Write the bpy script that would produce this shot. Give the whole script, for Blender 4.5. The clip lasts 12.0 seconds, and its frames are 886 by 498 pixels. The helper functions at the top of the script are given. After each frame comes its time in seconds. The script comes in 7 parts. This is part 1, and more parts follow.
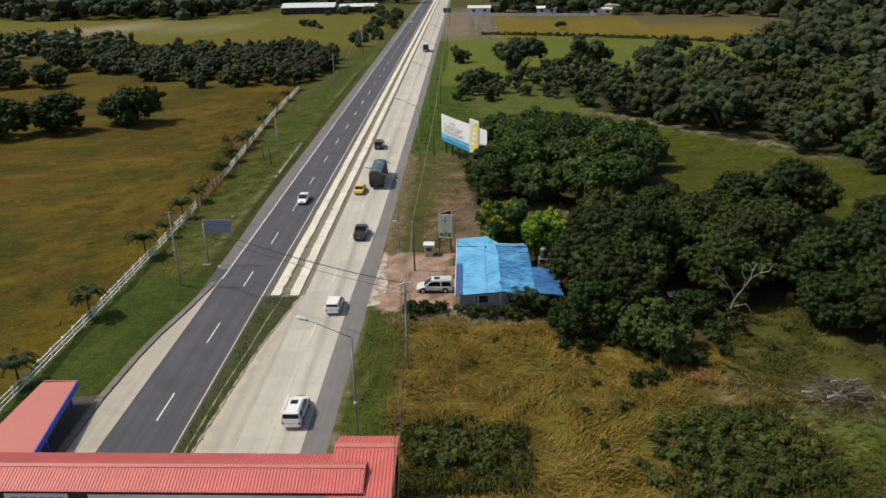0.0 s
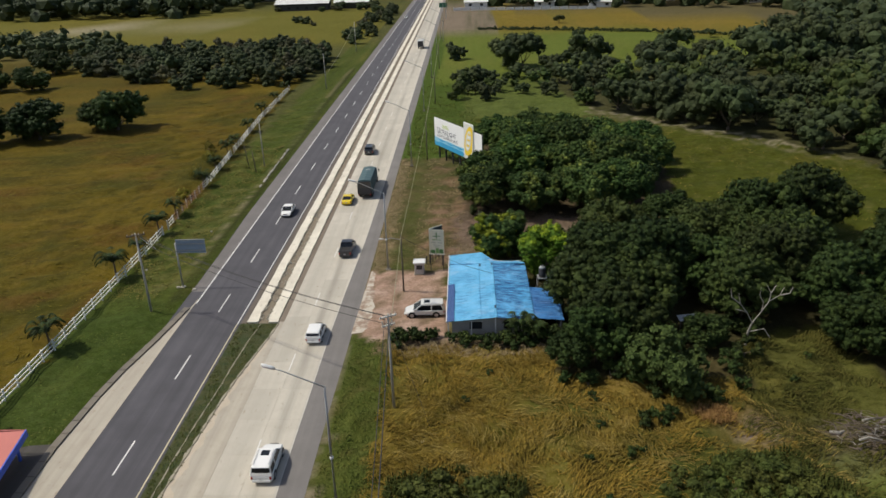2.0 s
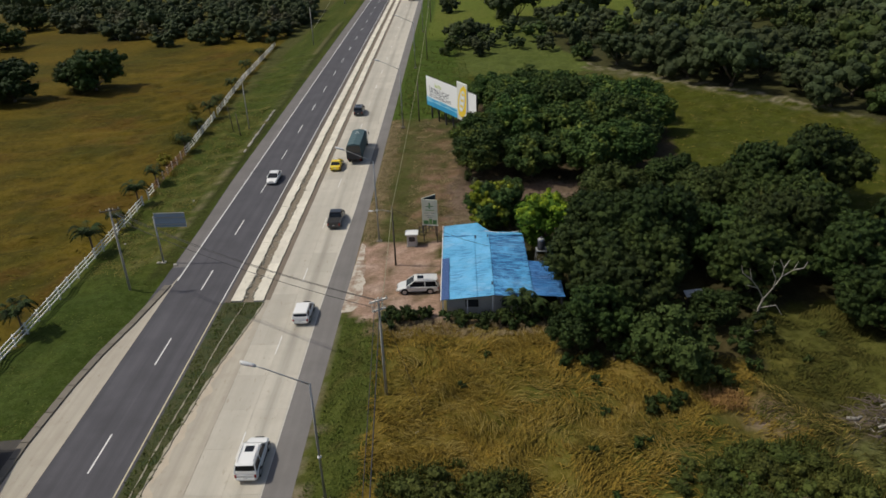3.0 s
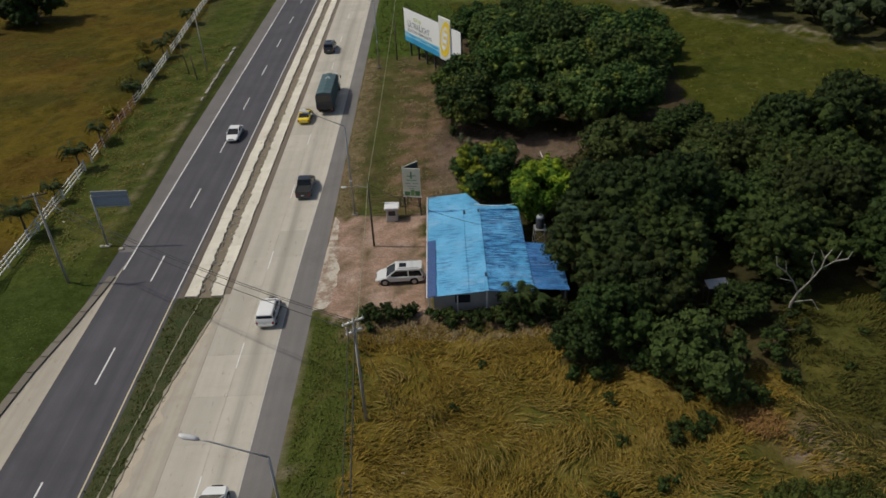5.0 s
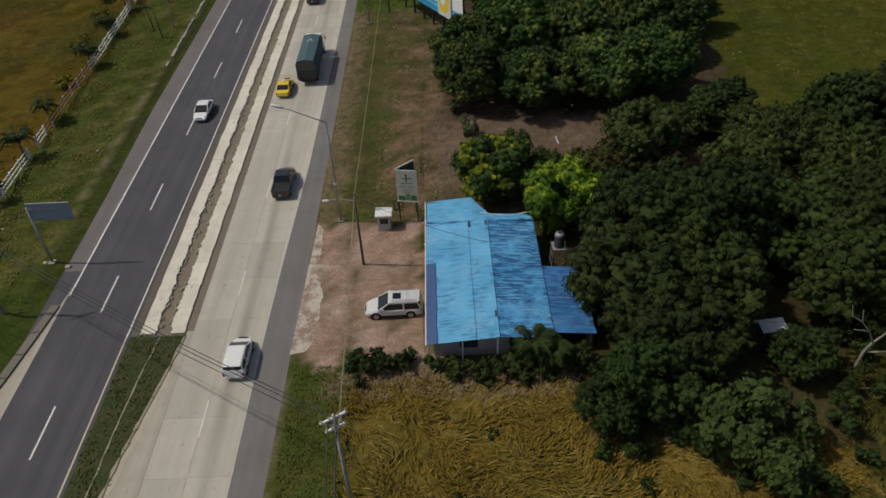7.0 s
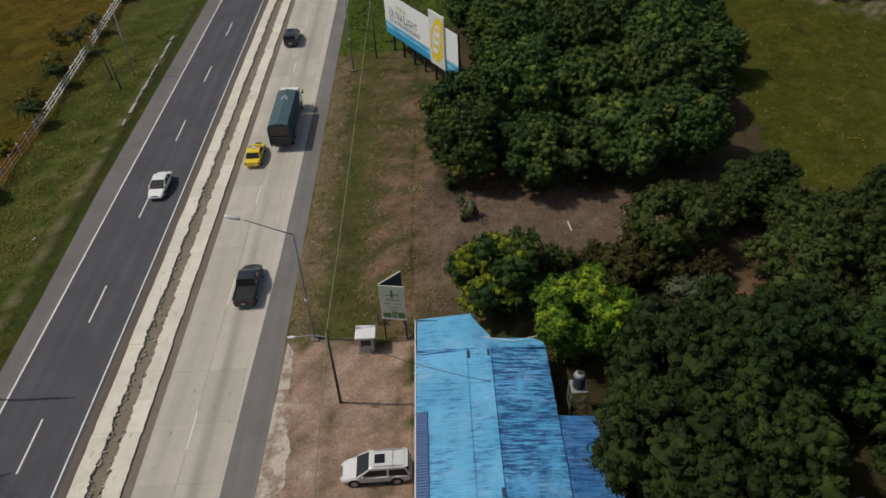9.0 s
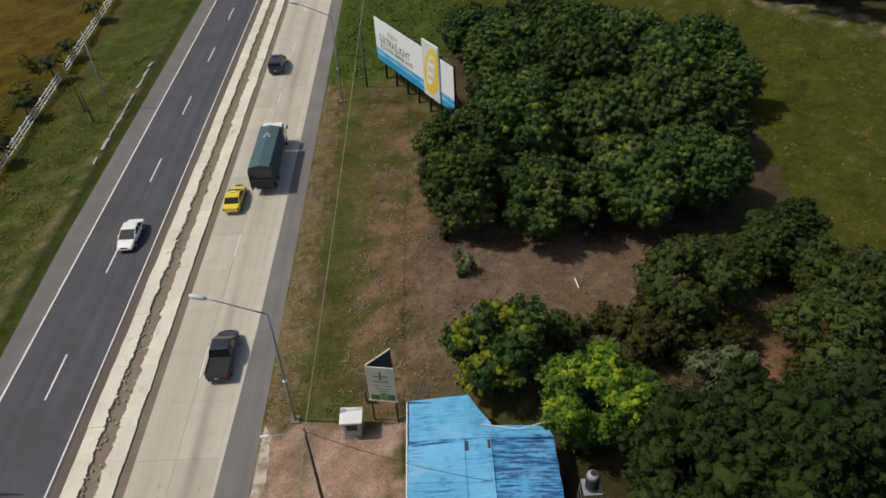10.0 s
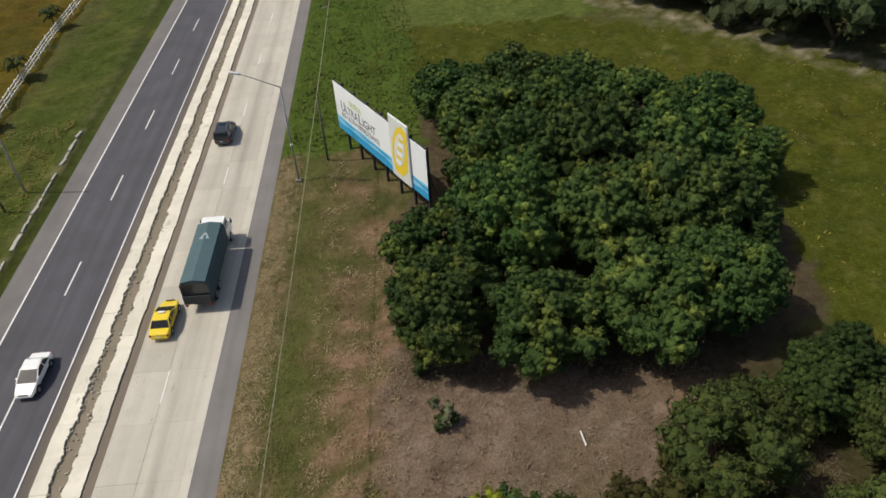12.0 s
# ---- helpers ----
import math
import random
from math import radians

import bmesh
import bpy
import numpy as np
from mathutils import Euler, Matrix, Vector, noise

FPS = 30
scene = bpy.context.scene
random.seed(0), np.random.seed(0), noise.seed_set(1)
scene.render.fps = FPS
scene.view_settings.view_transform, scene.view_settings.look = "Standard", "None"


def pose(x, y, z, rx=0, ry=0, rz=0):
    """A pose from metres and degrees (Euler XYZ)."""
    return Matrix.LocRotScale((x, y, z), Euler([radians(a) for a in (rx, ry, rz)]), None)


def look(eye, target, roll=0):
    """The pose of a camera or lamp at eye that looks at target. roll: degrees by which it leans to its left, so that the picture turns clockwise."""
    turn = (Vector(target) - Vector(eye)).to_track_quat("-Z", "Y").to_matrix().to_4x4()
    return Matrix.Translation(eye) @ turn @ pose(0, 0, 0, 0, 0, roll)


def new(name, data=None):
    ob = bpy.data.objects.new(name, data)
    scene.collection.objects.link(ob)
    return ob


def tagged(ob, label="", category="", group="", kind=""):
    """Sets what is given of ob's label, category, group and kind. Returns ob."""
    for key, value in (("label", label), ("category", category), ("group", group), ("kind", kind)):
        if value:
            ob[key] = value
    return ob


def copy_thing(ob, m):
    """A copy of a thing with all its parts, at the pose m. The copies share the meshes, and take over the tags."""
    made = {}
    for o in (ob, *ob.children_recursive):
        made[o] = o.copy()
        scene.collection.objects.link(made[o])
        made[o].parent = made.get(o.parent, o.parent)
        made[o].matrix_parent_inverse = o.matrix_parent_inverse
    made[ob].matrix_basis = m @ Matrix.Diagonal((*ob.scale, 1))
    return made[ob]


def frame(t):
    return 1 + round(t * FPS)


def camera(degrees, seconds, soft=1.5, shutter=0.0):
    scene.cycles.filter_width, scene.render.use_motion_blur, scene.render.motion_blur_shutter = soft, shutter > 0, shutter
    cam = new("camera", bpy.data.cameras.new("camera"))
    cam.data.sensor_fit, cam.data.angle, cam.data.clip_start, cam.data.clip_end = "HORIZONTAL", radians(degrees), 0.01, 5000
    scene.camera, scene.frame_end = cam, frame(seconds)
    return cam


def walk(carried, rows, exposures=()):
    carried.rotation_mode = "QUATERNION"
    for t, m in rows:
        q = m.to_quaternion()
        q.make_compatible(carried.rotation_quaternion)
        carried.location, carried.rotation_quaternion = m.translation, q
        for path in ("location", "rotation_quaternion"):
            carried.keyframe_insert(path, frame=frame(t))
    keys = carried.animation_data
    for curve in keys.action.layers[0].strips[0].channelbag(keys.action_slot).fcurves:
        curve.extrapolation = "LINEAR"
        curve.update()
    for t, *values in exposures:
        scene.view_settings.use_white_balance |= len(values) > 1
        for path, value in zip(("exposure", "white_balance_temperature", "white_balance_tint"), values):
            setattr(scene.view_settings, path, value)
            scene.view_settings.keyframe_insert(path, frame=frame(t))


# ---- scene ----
cam = camera(62.0, 12.0, soft=1.6)
PATH = [
    (0, (30.006, -1.940, 41.956), (29.326, 16.510, 34.276), -1.1),
    (0.5, (30.500, -0.372, 41.968), (29.730, 18.078, 34.288), -1.3),
    (1, (30.874, 1.578, 41.994), (30.204, 20.028, 34.304), -1.6),
    (1.5, (31.083, 3.809, 42.027), (30.403, 22.259, 34.317), -1.7),
    (2, (31.144, 6.139, 42.017), (30.424, 24.529, 34.187), -1.9),
    (2.5, (31.101, 8.645, 42.043), (30.361, 26.835, 33.773), -2.0),
    (3, (31.036, 11.383, 42.106), (30.456, 29.253, 33.136), -2.3),
    (3.5, (30.999, 14.340, 42.223), (30.649, 31.930, 32.713), -2.5),
    (5.5, (30.507, 28.239, 43.241), (30.337, 44.649, 31.801), -2.7),
    (6, (30.484, 31.883, 43.388), (30.284, 47.973, 31.528), -2.8),
    (6.5, (30.512, 35.661, 43.541), (30.272, 51.411, 31.211), -2.9),
    (7, (30.566, 39.526, 43.641), (30.376, 55.006, 30.971), -3.0),
    (9, (31.190, 55.311, 44.129), (31.090, 70.731, 31.389), -3.2),
    (9.5, (31.366, 59.330, 44.157), (31.316, 74.760, 31.437), -3.2),
    (10, (31.656, 63.371, 44.135), (31.626, 78.811, 31.415), -3.3),
    (10.5, (31.968, 67.551, 44.093), (32.118, 82.981, 31.373), -3.4),
    (11, (32.329, 71.602, 44.073), (32.669, 87.042, 31.373), -3.5),
    (11.5, (32.760, 75.716, 44.060), (33.140, 91.176, 31.370), -3.5),
    (12, (33.167, 79.752, 44.046), (33.597, 95.222, 31.376), -3.6),
]
EXPOSURES = [(0.0, 0.0), (2.0, -0.03), (2.5, -0.10), (3.0, -0.28), (3.5, -0.38), (5.5, -0.60), (7.0, -0.70), (9.0, -0.58), (9.5, -0.45), (10.5, -0.19), (12.0, 0.0)]
walk(cam, [(t, look(eye, target, roll)) for t, eye, target, roll in PATH], EXPOSURES)

# world and sun: light clouds, sun high over the fields beside the asphalt carriageway
SUN_WAY = Vector((-0.995, 0.10, math.tan(radians(55.0)))).normalized()
world = bpy.data.worlds.new("sky")
scene.world = world
world.use_nodes = True
sky = world.node_tree.nodes.new("ShaderNodeTexSky")
sky.sky_type = "NISHITA"
sky.sun_disc = False
sky.sun_elevation, sky.sun_rotation = radians(55.0), radians(275.7)
sky.air_density, sky.dust_density, sky.ozone_density = 1.0, 3.0, 0.8
background = world.node_tree.nodes["Background"]
background.inputs["Strength"].default_value = 0.100
world.node_tree.links.new(sky.outputs["Color"], background.inputs["Color"])
sun = new("sun", bpy.data.lights.new("sun", "SUN"))
sun.data.energy, sun.data.angle, sun.data.color = 3.22, radians(0.9), (1.0, 0.945, 0.82)
sun.matrix_world = look(SUN_WAY * 300, (0, 0, 0))

rng = np.random.default_rng(7)


# ---- materials ----
class Nodes:
    """A small writer of node materials."""

    def __init__(self, name, roughness=0.85, metallic=0.0):
        self.material = bpy.data.materials.new(name)
        self.material.use_nodes = True
        self.tree = self.material.node_tree
        self.shader = self.tree.nodes["Principled BSDF"]
        self.shader.inputs["Roughness"].default_value = roughness
        self.shader.inputs["Metallic"].default_value = metallic
        self.place = self.tree.nodes.new("ShaderNodeNewGeometry").outputs["Position"]

    def add(self, kind, **inputs):
        node = self.tree.nodes.new(kind)
        for key, value in inputs.items():
            self.put(value, node.inputs[key.replace("_", " ")])
        return node

    def put(self, value, socket):
        if isinstance(value, bpy.types.NodeSocket):
            self.tree.links.new(value, socket)
        elif isinstance(value, tuple) and len(value) == 3 and socket.type == "RGBA":
            socket.default_value = (*value, 1)
        else:
            socket.default_value = value

    def noise(self, scale, detail=4.0, vector=None, roughness=0.6, stretch=None):
        vector = vector or self.place
        if stretch:
            vector = self.add("ShaderNodeMapping", Vector=vector, Scale=stretch).outputs[0]
        return self.add("ShaderNodeTexNoise", Vector=vector, Scale=scale, Detail=detail, Roughness=roughness).outputs["Fac"]

    def ramp(self, value, low, high):
        node = self.add("ShaderNodeMapRange", Value=value)
        node.inputs["From Min"].default_value, node.inputs["From Max"].default_value = low, high
        return node.outputs["Result"]

    def mix(self, factor, a, b, blend="MIX"):
        node = self.tree.nodes.new("ShaderNodeMix")
        node.data_type, node.blend_type = "RGBA", blend
        self.put(factor, node.inputs["Factor"])
        self.put(a, node.inputs[6])
        self.put(b, node.inputs[7])
        return node.outputs[2]

    def times(self, a, b):
        node = self.tree.nodes.new("ShaderNodeMath")
        node.operation = "MULTIPLY"
        self.put(a, node.inputs[0])
        self.put(b, node.inputs[1])
        return node.outputs[0]

    def shift(self, colour, value, saturation=1.0, hue=0.5):
        return self.add("ShaderNodeHueSaturation", Color=colour, Value=value, Saturation=saturation, Hue=hue).outputs[0]

    def attribute(self, name):
        node = self.tree.nodes.new("ShaderNodeAttribute")
        node.attribute_name = name
        return node.outputs["Color"]

    def done(self, colour, height=None, bump=0.3, distance=0.05, roughness=None):
        self.put(colour, self.shader.inputs["Base Color"])
        if roughness is not None:
            self.put(roughness, self.shader.inputs["Roughness"])
        if height is not None:
            node = self.add("ShaderNodeBump", Height=height, Strength=bump, Distance=distance)
            self.tree.links.new(node.outputs[0], self.shader.inputs["Normal"])
        return self.material


def plain(name, colour, roughness=0.6, metallic=0.0, wear=0.25, scale=3.0, coat=0.0):
    """Paint, metal or plastic with slight dirt at two scales."""
    n = Nodes(name, roughness, metallic)
    big = n.ramp(n.noise(scale * 0.4), 0.3, 0.7)
    small = n.ramp(n.noise(scale * 6.0), 0.3, 0.7)
    colour_a = n.mix(n.times(big, wear), colour, tuple(c * 0.55 for c in colour))
    colour_b = n.mix(n.times(small, wear * 0.6), colour_a, tuple(min(1.0, c * 1.25 + 0.01) for c in colour))
    n.shader.inputs["Coat Weight"].default_value = coat
    return n.done(colour_b, small, 0.08, 0.01)


def ground_material():
    n = Nodes("ground", 0.95)
    n.shader.inputs["Specular IOR Level"].default_value = 0.08
    base = n.attribute("zone")
    broad = n.ramp(n.noise(0.05, 5), 0.3, 0.7)
    clump = n.ramp(n.noise(0.45, 6), 0.3, 0.72)
    fine = n.ramp(n.noise(5.0, 5, roughness=0.7), 0.36, 0.64)
    a = n.mix(n.times(broad, 0.5), base, n.shift(base, 0.72, 1.1, 0.515))
    b = n.mix(n.times(clump, 0.55), a, n.shift(a, 0.55, 1.0, 0.51))
    blotch = n.ramp(n.noise(0.8, 6, roughness=0.7), 0.44, 0.72)
    b = n.mix(n.times(blotch, 0.6), b, n.shift(b, 1.5, 0.9, 0.492))
    bare = n.ramp(n.noise(1.1, 7, vector=n.add("ShaderNodeMapping", Vector=n.place, Location=(31.0, 17.0, 5.0)).outputs[0], roughness=0.6), 0.45, 0.72)
    b = n.mix(n.times(bare, 0.6), b, n.shift(b, 0.55, 1.05, 0.505))
    tuft = n.ramp(n.noise(1.5, 5), 0.3, 0.7)
    b = n.mix(n.times(tuft, 0.6), b, n.shift(b, 0.62, 1.05, 0.49))
    c = n.mix(n.times(fine, 0.7), b, n.shift(b, 1.75, 0.9, 0.49))
    stalk = n.ramp(n.noise(2.2, 7, stretch=(1.0, 0.45, 1.0), roughness=0.7), 0.56, 0.70)
    c = n.mix(n.times(stalk, 0.35), c, n.shift(c, 1.55, 0.85, 0.485))
    mixed = n.mix(0.5, clump, fine)
    return n.done(c, mixed, 0.4, 0.10)


def asphalt_material(name, colour, streaks=0.5):
    n = Nodes(name, 0.9)
    grain = n.noise(28.0, 4)
    patch = n.ramp(n.noise(0.25, 5), 0.35, 0.7)
    lanes = n.ramp(n.noise(1.1, 3, stretch=(1.0, 0.02, 1.0)), 0.35, 0.65)
    a = n.mix(n.times(lanes, streaks), colour, tuple(c * 1.55 + 0.01 for c in colour))
    b = n.mix(n.times(patch, 0.5), a, tuple(c * 0.66 for c in colour))
    c = n.mix(n.ramp(grain, 0.3, 0.8), b, n.shift(b, 1.3))
    return n.done(c, grain, 0.25, 0.01)


def concrete_material(name, colour, dirt=(0.22, 0.17, 0.11), streaks=0.5, stain=0.45, tracks=()):
    n = Nodes(name, 0.88)
    grain = n.noise(14.0, 5)
    cloud = n.ramp(n.noise(0.5, 6), 0.45, 0.75)
    lanes = n.ramp(n.noise(0.75, 3, stretch=(1.0, 0.015, 1.0)), 0.42, 0.68)
    spots = n.ramp(n.noise(2.2, 5, stretch=(1.0, 0.35, 1.0)), 0.62, 0.72)
    info = n.tree.nodes.new("ShaderNodeObjectInfo").outputs["Random"]
    tone = n.mix(info, tuple(c * 0.9 for c in colour), tuple(min(1, c * 1.07) for c in colour))
    a = n.mix(n.times(lanes, streaks), tone, tuple(c * 0.62 for c in colour))
    if tracks:
        across = n.add("ShaderNodeSeparateXYZ", Vector=n.place).outputs["X"]
        worn = n.ramp(n.noise(0.5, 5, stretch=(1.0, 0.06, 1.0)), 0.30, 0.62)
        for x, half, depth in tracks:
            gap = n.tree.nodes.new("ShaderNodeMath")
            gap.operation = "SUBTRACT"
            n.put(across, gap.inputs[0])
            gap.inputs[1].default_value = x
            away = n.tree.nodes.new("ShaderNodeMath")
            away.operation = "ABSOLUTE"
            n.put(gap.outputs[0], away.inputs[0])
            a = n.mix(n.times(n.times(n.ramp(away.outputs[0], half, half * 0.2), worn), depth), a, tuple(c * 0.5 for c in colour))
    b = n.mix(n.times(cloud, stain), a, tuple(c * 0.6 + d * 0.3 for c, d in zip(colour, dirt)))
    c = n.mix(n.times(spots, 0.5), b, dirt)
    d = n.mix(n.times(n.ramp(grain, 0.3, 0.7), 0.35), c, n.shift(c, 1.18))
    return n.done(d, grain, 0.2, 0.01)


def leaf_material(name, colour, light, spread=0.55, tip=None, tip_share=0.0):
    """Leaves: every leaf its own tone, and whole sprays that differ."""
    n = Nodes(name, 0.62)
    island = n.tree.nodes.new("ShaderNodeNewGeometry").outputs["Random Per Island"]
    spray = n.ramp(n.noise(0.55, 3), 0.35, 0.68)
    info = n.tree.nodes.new("ShaderNodeObjectInfo").outputs["Random"]
    a = n.mix(n.times(island, spread), colour, light)
    b = n.mix(n.times(spray, 0.35), a, tuple(c * 0.6 for c in colour))
    b = n.mix(n.times(n.ramp(n.noise(3.2, 4, roughness=0.7), 0.42, 0.62), 0.22), b, n.shift(b, 0.6))
    if tip:
        b = n.mix(n.times(n.ramp(n.noise(0.45, 2), 0.62 - tip_share, 0.72 - tip_share), 0.9), b, tip)
    value = n.add("ShaderNodeMapRange", Value=info)
    value.inputs["To Min"].default_value, value.inputs["To Max"].default_value = 0.75, 1.25
    fraction = n.tree.nodes.new("ShaderNodeMath")
    fraction.operation = "FRACT"
    n.put(n.times(info, 7.3), fraction.inputs[0])
    hue = n.add("ShaderNodeMapRange", Value=fraction.outputs[0])
    hue.inputs["To Min"].default_value, hue.inputs["To Max"].default_value = 0.482, 0.512
    stand = n.ramp(n.noise(0.06, 2), 0.35, 0.65)
    c = n.shift(n.mix(n.times(stand, 0.45), b, n.shift(b, 1.35, 0.95, 0.47)), value.outputs["Result"], 1.0, hue.outputs["Result"])
    n.shader.inputs["Specular IOR Level"].default_value = 0.18
    c = n.mix(n.times(n.ramp(n.noise(7.0, 4, roughness=0.7), 0.45, 0.62), 0.4), c, n.shift(c, 0.45))
    return n.done(c, n.noise(6.0, 5, roughness=0.7), 0.8, 0.25)


def grass_material(name, colours):
    n = Nodes(name, 0.9)
    island = n.tree.nodes.new("ShaderNodeNewGeometry").outputs["Random Per Island"]
    patch = n.ramp(n.noise(0.16, 5), 0.35, 0.65)
    small = n.ramp(n.noise(0.9, 3), 0.35, 0.65)
    a = n.mix(patch, colours[0], colours[1])
    b = n.mix(n.times(small, 0.6), a, colours[2])
    value = n.add("ShaderNodeMapRange", Value=island)
    value.inputs["To Min"].default_value, value.inputs["To Max"].default_value = 0.78, 1.24
    n.shader.inputs["Specular IOR Level"].default_value = 0.15
    return n.done(n.shift(b, value.outputs["Result"]))


def tin_material(name, colour, dark, stain):
    """Painted corrugated sheet: faded in patches, with dark streaks across the ribs and rust specks."""
    n = Nodes(name, 0.6, 0.0)
    n.shader.inputs["Specular IOR Level"].default_value = 0.3
    info = n.tree.nodes.new("ShaderNodeObjectInfo").outputs["Random"]
    cloud = n.ramp(n.noise(0.32, 5), 0.38, 0.64)
    pale = n.mix(n.times(cloud, 0.75), colour, tuple(min(1, c * 1.1 + 0.07) for c in colour))
    smear = n.ramp(n.noise(0.55, 7, stretch=(0.6, 1.3, 1.0), roughness=0.7), 0.54, 0.68)
    pale = n.mix(n.times(smear, 0.6), pale, tuple(c * 0.72 + 0.22 for c in colour))
    tone = n.mix(n.times(info, 0.35), pale, tuple(c * 0.74 for c in colour))
    where = n.ramp(n.noise(0.36, 5, stretch=(1.0, 0.7, 1.0)), 0.52 - 0.15 * stain, 0.62 - 0.12 * stain)
    streak = n.ramp(n.noise(1.5, 8, stretch=(0.42, 3.4, 1.0), roughness=0.72), 0.53 - 0.09 * stain, 0.64 - 0.10 * stain)
    a = n.mix(n.times(n.times(streak, 0.9), where), tone, dark)
    blot = n.ramp(n.noise(0.5, 6, vector=n.add("ShaderNodeMapping", Vector=n.place, Location=(9.0, 4.0, 0.0)).outputs[0], roughness=0.7), 0.60 - 0.06 * stain, 0.72)
    a = n.mix(n.times(blot, 0.35 + 0.4 * stain), a, tuple(c * 0.8 + 0.02 for c in dark))
    fleck = n.ramp(n.noise(3.0, 6, stretch=(0.5, 6.0, 1.0), roughness=0.7), 0.60 - 0.06 * stain, 0.68)
    b = n.mix(n.times(fleck, 0.55), a, tuple(c * 0.6 for c in dark))
    wave = n.add("ShaderNodeTexWave", Vector=n.place, Scale=3.3)
    wave.bands_direction = "Y"
    return n.done(b, wave.outputs["Fac"], 0.35, 0.02)


